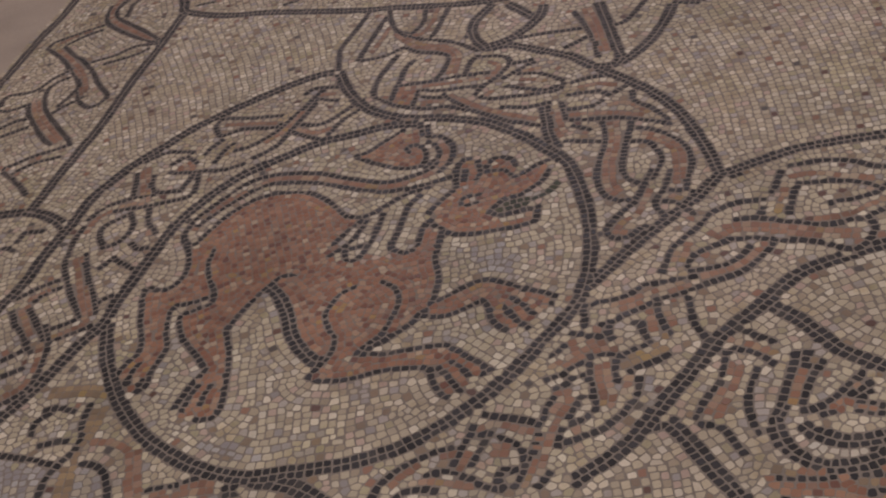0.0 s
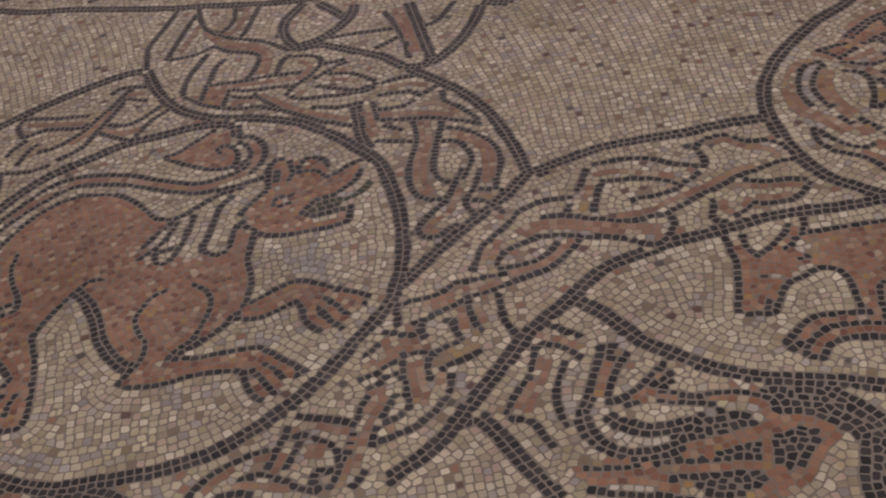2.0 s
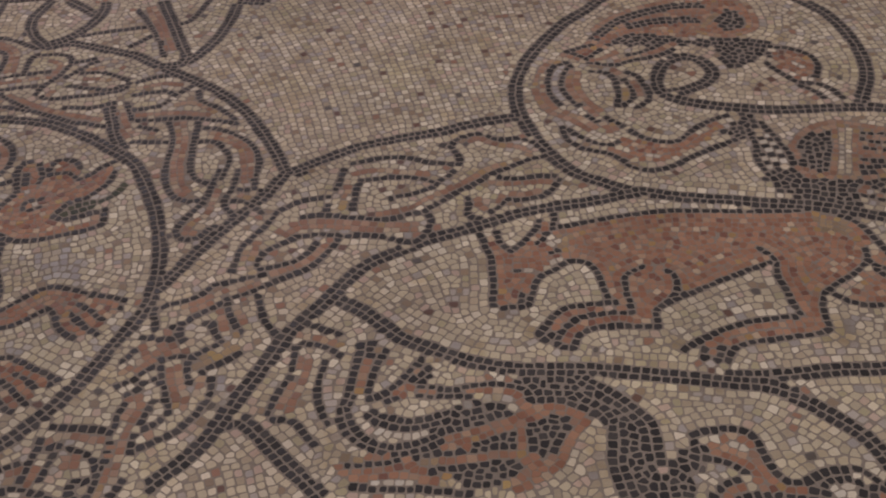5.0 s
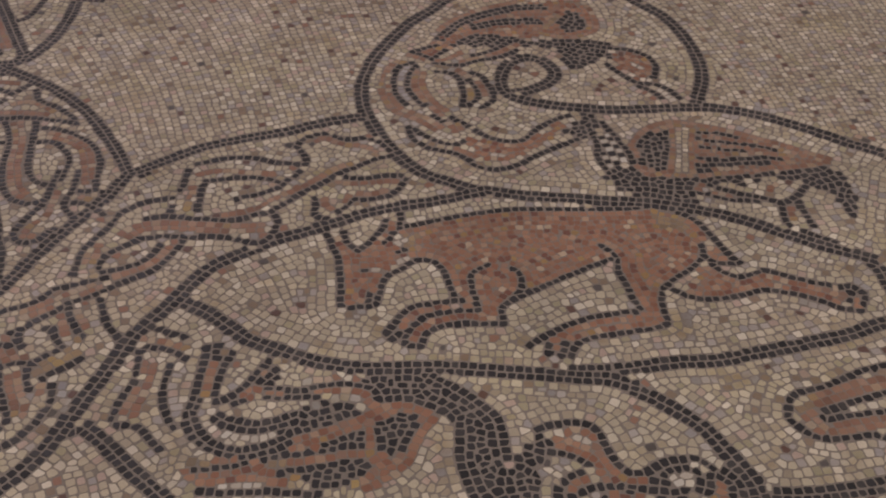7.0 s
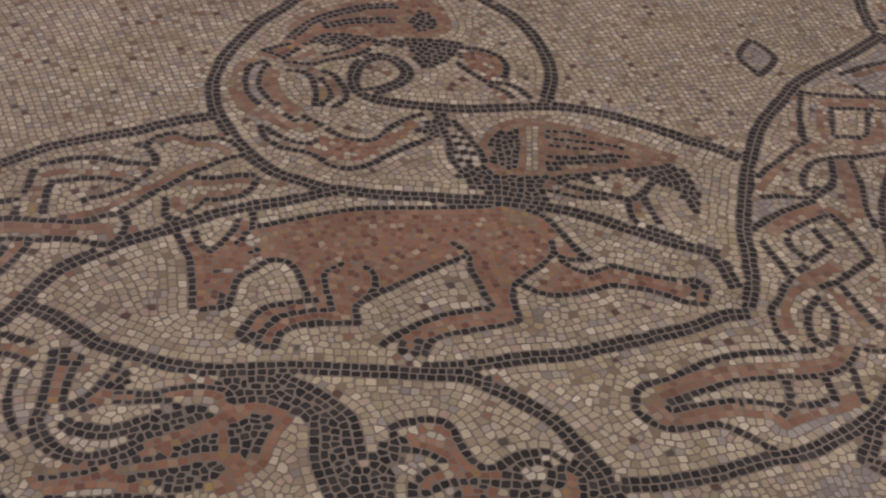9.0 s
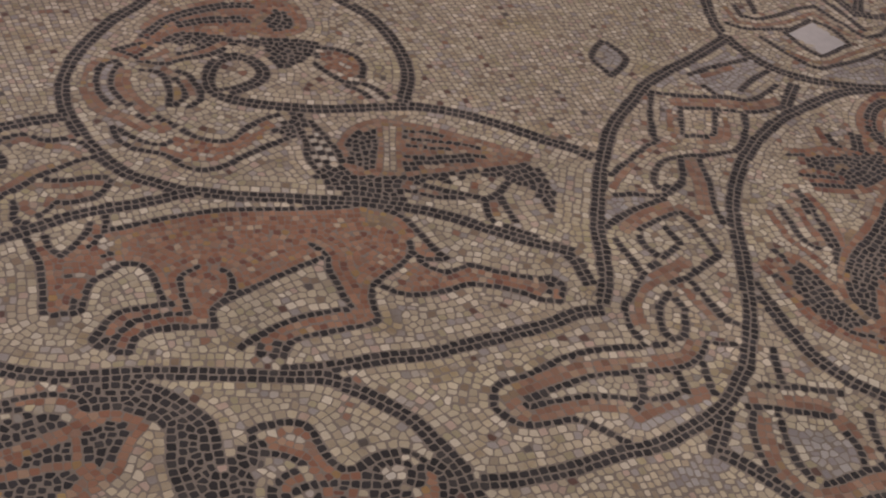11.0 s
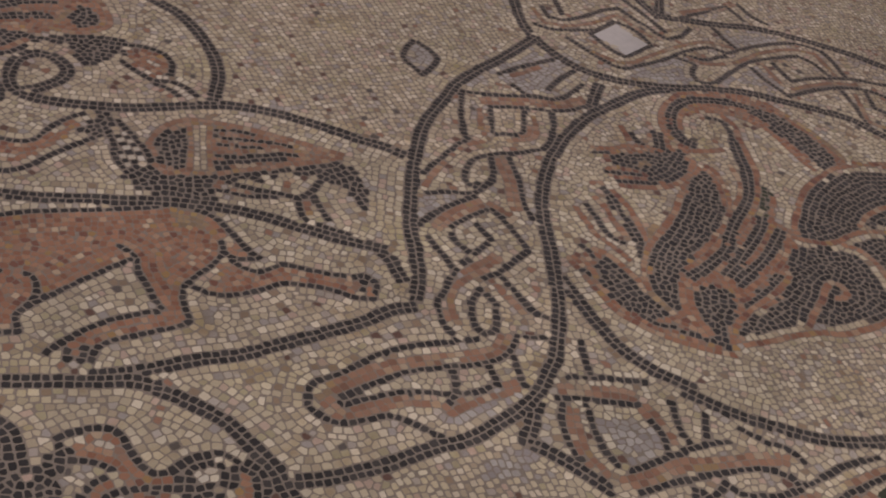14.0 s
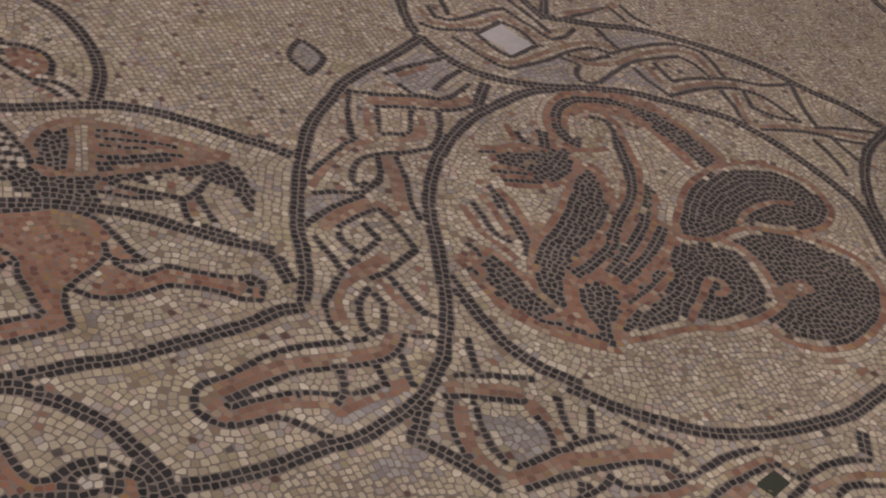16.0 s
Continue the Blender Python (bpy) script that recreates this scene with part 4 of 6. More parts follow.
field("k", 64.0, 82.7, 66.4, 82.0, 69.4, 81.1, 73.8, 80.2, 76.3, 79.6, 76.8, 77.6, 75.3, 76.9, 73.3, 77.0, 70.6, 78.5, 66.1, 81.1)
field("R", 66.0, 94.9, 67.3, 95.7, 68.4, 94.9, 68.6, 93.5, 66.9, 93.4, 65.4, 93.7, 64.0, 93.3)
course("k", 2, 59.5, 94.3, 59.3, 91.6, 59.8, 89.1, 61.3, 87.1, 63.5, 85.6, 66.4, 85.3, 69.1, 85.7)
course("k", 2, 62.2, 92.4, 63.3, 90.8, 65.9, 89.0, 68.8, 88.5, 71.5, 88.8)
course("w", 1, 62.0, 93.7, 61.6, 92.0, 62.2, 89.8, 63.7, 88.1, 66.0, 87.1, 68.4, 87.0)
course("k", 1, 64.4, 104.1, 63.3, 101.5, 62.2, 99.3, 60.8, 96.4, 59.5, 94.3)
course("k", 1, 61.4, 96.1, 60.7, 94.8, 60.1, 93.7)
course("k", 1, 65.9, 103.9, 65.2, 102.4, 64.5, 101.0)
course("k", 1, 67.1, 102.1, 65.7, 100.0, 64.4, 98.1, 63.1, 95.6, 62.7, 93.4)
course("R", 1, 64.3, 101.1, 63.2, 99.0, 62.2, 96.8, 61.3, 95.0)
course("o", 1, 66.3, 102.6, 65.5, 101.3)
course("k", 1, 70.9, 99.1, 69.1, 97.5, 67.5, 96.3, 66.0, 95.3, 63.7, 94.5)
course("R", 1, 71.0, 98.4, 69.4, 97.0, 67.9, 95.7)
course("k", 1, 71.6, 97.1, 70.1, 96.5, 68.6, 95.8)
course("k", 1, 71.3, 96.0, 70.0, 95.1, 68.8, 94.6)
course("k", 1, 64.2, 93.2, 65.9, 93.5)
course("k", 1, 68.8, 94.6, 70.7, 93.5, 72.6, 92.6, 75.3, 92.1, 78.5, 91.2, 80.6, 89.4, 80.7, 87.1)
course("R", 1, 68.7, 93.8, 72.4, 92.0, 76.3, 91.1, 79.3, 89.3, 80.3, 87.3, 79.0, 86.2)
course("k", 1, 68.0, 93.3, 70.0, 92.3, 72.2, 91.4, 74.8, 90.7)
course("R", 1, 66.2, 84.6, 70.1, 85.2, 73.6, 85.2, 77.1, 85.3, 79.5, 85.8, 81.7, 85.9, 84.0, 84.8, 85.5, 82.8)
course("R", 1, 61.6, 85.7, 63.9, 84.8, 66.2, 84.6)
course("R", 1, 78.5, 85.3, 77.9, 83.2, 76.8, 80.3, 77.1, 78.7, 77.4, 76.7)
course("R", 1, 85.7, 82.4, 83.6, 80.9, 81.9, 79.2, 80.5, 77.5, 78.5, 76.4, 76.9, 75.8, 74.7, 75.5)
course("o", 1, 57.6, 86.8, 59.5, 85.6, 61.0, 85.0)
course("R", 1, 68.4, 82.1, 71.6, 81.5, 75.4, 80.7)
course("o", 1, 65.5, 83.3, 67.2, 82.5, 68.4, 82.1)
course("k", 1, 57.2, 85.5, 59.9, 84.7, 62.4, 84.2, 64.4, 84.2, 66.9, 83.6, 68.5, 83.4)
course("R", 1, 56.8, 84.7, 59.7, 83.9, 62.2, 83.4, 64.2, 83.3)
course("R", 1, 56.3, 84.2, 59.5, 82.9, 62.5, 82.1, 65.0, 80.7, 67.4, 79.1)
course("w", 1, 58.7, 82.5, 61.0, 81.6, 63.7, 80.6)
course("k", 1, 57.2, 82.3, 60.2, 80.9, 63.7, 79.6)
course("k", 1, 63.7, 79.6, 66.5, 78.2, 69.8, 76.5)
course("k", 1, 69.1, 78.6, 70.6, 77.8, 72.8, 77.0)
course("o", 1, 73.2, 76.7, 74.8, 76.3)
field("k", 80.2, 91.9, 84.4, 91.4, 88.0, 89.4, 89.8, 86.6, 91.3, 83.4, 92.4, 79.5, 91.5, 75.2, 90.6, 72.6, 87.1, 68.1, 85.4, 68.9, 85.2, 71.5, 86.0, 75.6, 87.5, 79.7, 86.5, 82.3, 83.3, 85.1, 81.3, 87.4, 80.0, 89.4)
course("k", 1, 88.3, 80.7, 86.0, 75.6, 85.2, 71.5, 85.3, 68.5)
course("k", 1, 87.9, 89.2, 89.7, 86.4, 91.2, 83.2, 92.4, 79.3, 91.5, 75.2, 90.6, 72.8)
course("k", 1, 95.7, 75.9, 97.4, 76.1, 100.6, 75.3, 101.9, 74.2, 102.3, 72.9, 102.1, 71.5, 102.0, 69.9, 102.0, 68.3, 102.5, 66.5, 104.2, 65.7, 105.9, 66.0, 107.8, 66.0, 110.1, 65.4, 111.3, 64.2, 111.8, 62.6)
field("R", 97.3, 75.4, 101.9, 73.5, 101.3, 70.4, 102.2, 66.0, 105.0, 64.5, 103.9, 63.9, 100.4, 65.5, 96.5, 66.2, 93.8, 65.3, 93.8, 66.6, 95.4, 67.6, 99.0, 67.6, 99.5, 69.2, 98.6, 70.9, 97.3, 72.6, 96.2, 73.3)
field("k", 91.6, 73.5, 93.7, 74.9, 96.4, 76.0, 96.6, 74.5, 96.0, 72.9, 94.6, 71.6, 93.2, 69.6, 90.8, 66.2, 87.4, 67.8, 89.7, 71.1)
course("k", 1, 95.6, 72.6, 97.2, 71.7, 98.3, 70.4, 99.2, 68.6, 97.0, 68.3, 94.8, 67.9, 93.7, 66.6, 93.4, 65.2)
course("k", 1, 94.5, 65.8, 97.7, 65.8, 99.7, 65.5, 101.4, 64.7, 103.0, 63.6, 105.2, 62.3, 107.4, 61.5)
course("w", 1, 99.3, 73.4, 100.9, 71.8)
course("k", 2, 104.8, 63.5, 105.9, 64.8, 107.7, 65.2, 109.3, 64.7, 110.4, 63.4, 109.9, 61.8, 108.6, 60.4)
course("w", 2, 106.4, 63.3, 107.7, 63.4, 108.1, 62.4)
course("o", 1, 107.1, 62.9, 107.4, 62.8)
field("R", 111.2, 61.9, 112.2, 60.8, 111.5, 59.1, 109.7, 57.4, 107.9, 58.3, 109.8, 59.8)
course("k", 2, 111.9, 62.3, 112.7, 60.3, 111.8, 58.2, 110.8, 56.9)
field("k", 103.6, 62.2, 108.4, 59.6, 107.1, 58.2, 102.5, 60.3)
field("R", 99.3, 64.8, 100.9, 64.0, 99.8, 62.1, 98.2, 62.8)
field("R", 101.5, 63.0, 103.2, 62.2, 102.3, 60.9, 100.7, 61.6)
course("k", 1, 98.8, 65.5, 97.7, 63.0)
course("k", 1, 101.4, 64.0, 100.1, 61.9)
motif("right_scroll")
course("k", 2, 104.0, 83.0, 107.8, 81.5, 112.0, 80.4, 116.4, 79.5, 121.9, 77.7, 126.7, 77.0, 131.6, 76.3, 136.7, 75.7, 140.1, 75.3, 144.6, 75.4, 148.3, 74.4)
course("k", 2, 107.1, 80.3, 109.9, 76.9, 111.9, 73.5, 113.7, 69.9, 114.2, 67.1, 114.5, 63.8, 114.8, 60.1, 114.3, 57.6, 113.9, 54.8)
course("k", 2, 114.5, 58.0, 118.2, 56.3, 122.9, 54.9, 127.2, 53.9, 130.5, 53.6, 134.4, 53.1, 138.2, 52.2, 143.0, 52.3, 147.3, 52.7, 152.6, 54.0)
course("k", 2, 147.8, 74.7, 151.7, 78.6, 155.3, 83.6, 158.7, 89.1, 163.3, 94.5, 168.3, 100.1, 175.4, 107.0, 179.9, 110.3, 186.6, 113.9, 191.5, 116.6, 198.6, 118.7, 205.3, 120.1, 214.7, 122.7, 217.8, 123.6)
course("k", 2, 229.6, 99.4, 223.6, 100.9, 215.6, 100.3, 205.7, 98.8, 196.9, 95.3, 189.4, 90.9, 183.1, 85.7, 178.3, 80.2, 174.5, 74.8, 170.5, 69.7, 166.7, 65.0, 162.4, 60.8, 158.9, 57.7, 154.6, 55.2, 151.1, 53.1, 147.3, 50.2, 144.3, 48.1)
course("k", 2, 228.3, 143.8, 225.3, 138.9, 219.9, 130.5, 217.5, 124.8, 216.8, 118.7, 217.3, 113.3, 219.7, 108.4, 224.0, 104.1, 229.3, 100.6, 234.1, 98.0)
course("k", 2, 171.7, 70.5, 170.2, 64.6, 169.0, 58.9, 168.5, 54.2, 169.3, 49.6, 170.8, 46.0, 171.8, 43.8)
course("k", 2, 144.6, 48.5, 146.2, 44.4, 147.4, 40.7, 148.5, 36.5)
motif("lozenge_inlay")
field("V", 193.9, 131.2, 188.7, 127.5, 187.9, 121.5, 193.5, 124.6)
course("k", 1, 194.1, 131.5, 188.4, 127.6, 187.5, 121.1, 193.7, 124.6, 194.1, 131.5)
motif("knotted_stem")
course("k", 1, 191.6, 113.7, 196.8, 110.7, 202.4, 108.1, 205.6, 105.7, 210.3, 106.2, 214.9, 107.7)
course("k", 1, 201.2, 116.3, 207.6, 116.5, 215.9, 116.0)
course("k", 1, 201.3, 112.7, 201.4, 109.4)
course("k", 1, 206.5, 108.7, 211.7, 110.5, 217.9, 112.1)
course("k", 2, 210.8, 101.8, 217.5, 106.3)
course("k", 1, 192.4, 108.8, 197.8, 106.0, 203.0, 103.0, 208.7, 101.8, 214.2, 102.7)
course("r", 2, 191.9, 110.8, 199.2, 107.5, 205.4, 104.0, 210.7, 103.6)
course("r", 1, 203.3, 114.8, 210.4, 115.0)
course("r", 1, 198.8, 113.7, 201.5, 110.7)
course("k", 1, 191.3, 114.8, 186.4, 109.4, 182.5, 104.0, 182.5, 102.3)
course("k", 1, 191.8, 108.1, 187.4, 102.4, 188.5, 101.5, 192.4, 100.2, 197.2, 105.0)
course("r", 2, 190.7, 108.6, 186.7, 103.6)
course("r", 2, 197.4, 103.6, 193.1, 99.0, 188.0, 100.3)
course("k", 1, 202.0, 103.0, 198.5, 99.0, 193.7, 95.5, 188.4, 95.9, 183.6, 97.4, 179.1, 97.9, 176.5, 96.5)
course("k", 1, 182.8, 102.5, 179.1, 102.0, 173.8, 100.1, 168.4, 98.4)
course("r", 1, 184.4, 101.1, 179.7, 101.4, 172.8, 98.9, 166.6, 95.3)
course("k", 1, 165.5, 94.2, 169.1, 93.1, 172.2, 91.3, 175.7, 91.3, 179.0, 93.0, 182.2, 97.0)
course("k", 1, 176.7, 96.8, 174.2, 94.3, 173.9, 91.9, 176.3, 93.1)
course("k", 1, 185.1, 95.8, 182.4, 90.7, 179.1, 85.9, 176.9, 81.3)
course("r", 2, 183.5, 96.0, 180.3, 90.1, 176.1, 84.2)
course("k", 1, 159.7, 88.4, 164.0, 89.7, 168.9, 90.2, 173.8, 90.3)
course("k", 1, 163.8, 86.1, 169.2, 86.6, 172.9, 86.9, 172.8, 83.5, 172.0, 79.5, 171.3, 76.3, 167.1, 75.4, 163.1, 74.6, 160.3, 74.5)
course("r", 2, 161.5, 86.7, 167.2, 88.2, 172.9, 88.2, 174.2, 83.1)
course("k", 1, 163.8, 86.1, 162.4, 83.2, 162.9, 79.4, 167.7, 80.7, 168.2, 84.8)
course("k", 1, 159.3, 86.0, 158.7, 82.1, 158.2, 78.6, 162.0, 78.9)
course("k", 1, 162.1, 79.1, 157.0, 77.4, 154.2, 75.5, 151.2, 73.7, 149.3, 70.2, 148.6, 66.7)
course("r", 2, 166.2, 77.5, 161.6, 76.6, 156.9, 76.1, 152.7, 73.6, 150.2, 69.2)
course("k", 1, 159.1, 73.2, 155.6, 71.6, 152.9, 67.9, 152.8, 65.5, 154.9, 65.7, 158.1, 69.1, 159.1, 73.2)
course("k", 1, 163.4, 73.8, 162.7, 69.5, 162.5, 65.7, 163.5, 63.7)
course("r", 1, 161.3, 73.8, 161.2, 70.2, 160.6, 65.4)
field("V", 199.6, 115.3, 213.9, 115.7, 216.6, 112.6, 205.9, 107.4, 201.7, 110.2)
field("V", 192.0, 116.4, 200.6, 117.9, 212.9, 119.2, 214.9, 116.7, 201.6, 117.5, 192.5, 114.7)
field("V", 164.7, 93.9, 168.6, 92.4, 171.7, 90.7, 165.7, 90.4, 160.9, 89.6)
motif("leaf_terminal")
course("k", 1, 124.0, 66.3, 125.7, 68.6, 127.5, 69.3, 130.7, 68.9, 135.6, 69.3, 139.2, 69.2, 143.3, 68.3, 147.0, 66.9, 151.9, 65.3)
course("k", 1, 124.0, 66.3, 124.5, 63.9, 125.8, 62.2, 128.5, 61.2, 132.1, 60.1, 133.7, 57.7, 135.1, 54.9, 137.3, 53.0)
course("k", 1, 128.0, 65.7, 130.9, 65.5, 134.4, 65.4, 139.6, 65.0, 144.0, 63.4, 148.5, 61.7, 152.0, 61.1, 154.9, 62.1, 156.9, 63.5)
course("k", 1, 127.7, 65.4, 128.2, 64.3, 132.1, 63.6, 137.1, 61.8, 141.0, 59.3)
course("r", 2, 128.4, 67.5, 132.4, 67.5, 137.5, 67.0, 142.0, 65.6, 148.0, 63.4, 152.4, 62.7, 155.8, 64.3)
course("r", 2, 126.3, 66.2, 126.6, 63.3, 130.3, 62.4, 134.9, 61.4, 138.8, 59.3)
course("o", 1, 125.8, 66.9, 127.6, 67.1)
course("k", 1, 144.9, 63.3, 143.4, 60.9, 141.9, 58.6)
course("k", 1, 149.2, 60.8, 147.9, 57.5)
course("k", 1, 148.1, 57.4, 145.0, 57.8, 142.0, 58.7, 139.8, 58.3)
course("r", 2, 138.8, 57.2, 142.6, 57.2, 146.9, 56.6, 150.8, 56.0)
course("k", 1, 153.4, 60.5, 151.5, 56.8, 150.8, 54.1)
course("k", 1, 156.8, 63.6, 158.5, 62.1, 161.1, 60.7)
field("V", 151.9, 58.9, 148.4, 57.2, 144.4, 57.0, 137.8, 57.1, 137.9, 55.0, 141.4, 53.7, 149.1, 54.7)
motif("winding_ribbon")
course("k", 1, 164.3, 58.3, 162.3, 55.5, 160.5, 52.6)
course("k", 1, 157.0, 54.2, 160.6, 52.2, 163.9, 49.9, 167.2, 47.5)
course("k", 1, 153.0, 52.3, 156.3, 50.1, 159.3, 47.7, 162.6, 45.3)
course("r", 2, 154.8, 53.0, 158.1, 50.9, 162.0, 48.1, 163.6, 45.9)
course("k", 1, 153.5, 50.6, 151.2, 48.6, 149.3, 45.3, 148.4, 42.3)
course("k", 1, 156.2, 49.2, 154.1, 45.8, 152.5, 42.2, 152.0, 39.0)
course("r", 2, 154.1, 49.6, 151.5, 46.2, 149.6, 42.3, 149.3, 38.2)
course("k", 1, 161.7, 43.1, 161.5, 40.3, 159.4, 36.7)
course("r", 2, 162.7, 44.8, 162.5, 42.0, 160.9, 37.2)
course("k", 1, 167.4, 43.9, 164.4, 39.7, 163.7, 36.9)
course("k", 1, 152.6, 37.8, 156.9, 37.2, 160.8, 36.6, 164.8, 36.0, 169.1, 34.3)
course("r", 2, 150.2, 37.0, 155.2, 35.6, 159.2, 35.2, 163.7, 33.1, 167.7, 31.4, 172.3, 29.1, 173.8, 27.3)
course("k", 1, 151.0, 34.8, 155.4, 33.9, 158.8, 32.9, 162.3, 31.9, 166.4, 30.4, 169.4, 28.8, 171.2, 26.3, 171.1, 24.1, 168.8, 24.5, 166.3, 25.4, 163.2, 27.7, 162.3, 30.5)
course("k", 1, 170.6, 24.4, 174.4, 23.8, 180.4, 23.3, 185.9, 21.7)
course("k", 1, 169.9, 39.8, 166.5, 36.7)
course("k", 1, 171.9, 35.8, 173.4, 32.0, 175.1, 29.2, 175.1, 26.6)
course("k", 1, 170.5, 20.1, 175.8, 20.1, 181.7, 19.4, 185.3, 18.9, 185.7, 16.3, 186.3, 14.8, 190.4, 14.6, 195.8, 13.1, 199.4, 10.9)
course("k", 1, 181.6, 13.7, 187.2, 14.2)
course("r", 1, 178.5, 21.0, 184.2, 20.1, 187.1, 17.2)
course("o", 1, 187.7, 17.1, 188.0, 15.4)
course("k", 1, 188.0, 10.3, 192.1, 10.0, 196.8, 7.3)
course("k", 2, 203.1, 14.9, 199.9, 12.4)
course("r", 2, 174.8, 18.5, 179.6, 18.9)
course("r", 1, 185.9, 12.7, 192.8, 11.3, 198.7, 8.3)
field("V", 158.2, 44.5, 160.8, 40.7, 159.4, 36.9, 154.0, 38.5, 153.9, 42.5, 155.1, 46.3)
field("V", 137.2, 48.2, 143.5, 47.7, 144.7, 45.8, 139.0, 44.0, 134.8, 46.6)
course("k", 1, 154.5, 30.1, 159.4, 29.5, 162.0, 29.7)
course("k", 2, 158.7, 31.3, 156.6, 28.8)
course("r", 1, 160.4, 26.5, 166.5, 23.7, 172.3, 22.3)
motif("dark_green_lozenge")
slab("D", 184.2, 18.2, 184.3, 15.4, 179.7, 15.2, 179.3, 18.2)
motif("right_medallion")
course("k", 2, 170.3, 44.4, 171.7, 40.8, 173.7, 37.2, 176.1, 34.0, 178.5, 30.8, 182.0, 27.3, 186.3, 24.4, 191.5, 22.0, 197.6, 19.9, 204.2, 18.0, 210.5, 17.7, 216.5, 17.6)
course("k", 2, 233.0, 98.9, 239.0, 95.9, 244.9, 92.0, 249.6, 87.0, 254.2, 82.0, 257.7, 77.4, 259.3, 71.6, 259.9, 65.2, 259.6, 58.5, 259.0, 53.0, 257.6, 47.1, 253.3, 40.9, 248.7, 35.4)
course("k", 2, 248.6, 121.2, 253.6, 117.6, 259.8, 113.3, 266.7, 109.4, 272.1, 104.2, 277.6, 97.4, 281.6, 91.2, 284.6, 84.2, 286.4, 76.6, 289.6, 68.5, 290.3, 60.5, 290.0, 56.3)
course("k", 2, 288.8, 59.0, 278.6, 57.0, 270.8, 53.4, 263.9, 48.8, 259.5, 44.8, 253.4, 37.4)
course("k", 2, 347.7, 95.2, 344.0, 86.6)
motif("winged_beast")
field("R", 206.1, 66.6, 209.7, 66.4, 213.6, 65.8, 216.3, 64.1, 216.1, 60.9, 213.6, 57.2, 207.3, 52.4, 200.3, 50.0, 190.3, 49.6, 183.2, 44.9, 180.6, 47.2, 176.2, 53.4, 174.2, 59.6, 174.7, 65.9, 175.9, 72.5, 180.8, 72.4, 182.4, 67.3, 182.3, 62.4, 185.7, 65.7, 190.5, 68.6, 200.5, 72.5, 209.1, 77.4, 215.3, 79.4, 216.6, 77.0, 212.6, 70.7)
field("R", 225.9, 96.2, 231.8, 97.1, 237.6, 94.8, 242.2, 91.3, 245.0, 86.4, 245.4, 78.9, 244.4, 71.5, 243.6, 67.6, 237.2, 68.2, 236.4, 74.2, 237.1, 81.6, 235.8, 87.6, 230.4, 91.6, 225.6, 92.0, 220.8, 88.6, 219.4, 83.6, 217.2, 85.8, 217.9, 89.9, 221.1, 93.7)
field("R", 201.1, 91.6, 207.8, 89.7, 218.3, 84.1, 214.6, 80.6, 208.1, 77.9, 201.5, 79.9, 198.0, 82.5, 198.3, 86.2, 200.5, 86.9)
field("k", 241.6, 88.2, 244.2, 85.1, 244.2, 79.4, 243.9, 74.4, 243.1, 70.9, 241.7, 68.8, 237.2, 68.9, 237.6, 71.8, 238.3, 75.7, 238.4, 79.9, 239.3, 84.7, 239.0, 87.6)
field("k", 202.1, 88.7, 204.0, 88.9, 207.8, 87.6, 210.4, 86.6, 212.8, 85.4, 215.5, 84.4, 215.9, 83.3, 213.7, 81.0, 210.3, 79.4, 207.9, 78.7, 205.1, 79.1, 202.6, 80.2, 203.1, 81.9, 205.1, 82.9, 204.3, 83.8, 201.8, 86.1, 200.6, 87.0)
field("o", 205.7, 85.8, 208.0, 85.1, 206.9, 83.9, 204.8, 84.5)
field("k", 214.6, 78.5, 215.4, 77.5, 213.9, 74.7, 211.6, 71.5, 208.0, 68.1, 203.9, 66.0, 199.6, 64.9, 196.0, 63.6, 192.1, 62.5, 189.7, 61.5, 186.5, 58.7, 184.6, 56.8, 182.7, 54.3, 181.9, 56.7, 181.8, 58.9, 182.5, 60.8, 184.5, 63.4, 187.0, 65.8, 189.9, 67.4, 193.2, 68.8, 197.1, 70.1, 201.5, 72.1, 206.1, 74.9, 209.7, 76.6)
field("G", 221.8, 70.9, 223.0, 70.0, 219.9, 67.2, 215.6, 64.8, 214.6, 65.3, 218.7, 68.1)
field("k", 188.0, 58.0, 190.0, 57.9, 192.0, 57.3, 193.2, 55.9, 193.4, 54.4, 191.9, 52.2, 189.8, 50.5, 187.2, 49.8, 185.1, 48.2, 183.7, 46.2, 182.3, 46.9, 182.4, 48.7, 183.2, 51.0, 184.1, 53.5, 185.5, 55.6)
field("k", 179.9, 70.9, 181.5, 70.1, 182.2, 68.3, 181.4, 65.7, 181.1, 63.0, 180.7, 60.3, 180.8, 57.5, 180.5, 55.5, 178.4, 55.9, 176.8, 57.9, 175.1, 59.8, 175.2, 62.2, 175.6, 64.4, 177.1, 67.2)
field("k", 225.9, 64.7, 232.0, 66.4, 238.2, 67.0, 243.5, 66.1, 248.9, 63.3, 251.2, 59.6, 252.2, 55.7, 251.7, 52.3, 249.4, 49.1, 245.4, 47.5, 240.9, 48.1, 236.8, 50.3, 232.6, 53.7, 229.3, 55.1, 224.8, 55.0, 221.1, 55.4, 216.5, 58.7, 219.9, 61.5)
field("k", 211.1, 57.1, 216.3, 55.5, 219.4, 53.6, 221.3, 51.4, 221.6, 48.6, 220.6, 45.3, 218.3, 42.1, 216.0, 40.0, 212.8, 38.9, 207.5, 40.0, 203.2, 40.9, 200.0, 43.0, 200.9, 44.8, 196.3, 45.3, 191.5, 46.1, 187.1, 47.5, 187.6, 48.5, 190.7, 49.3, 195.1, 49.4, 199.3, 49.8, 203.8, 51.2, 207.4, 53.1, 207.9, 55.2)
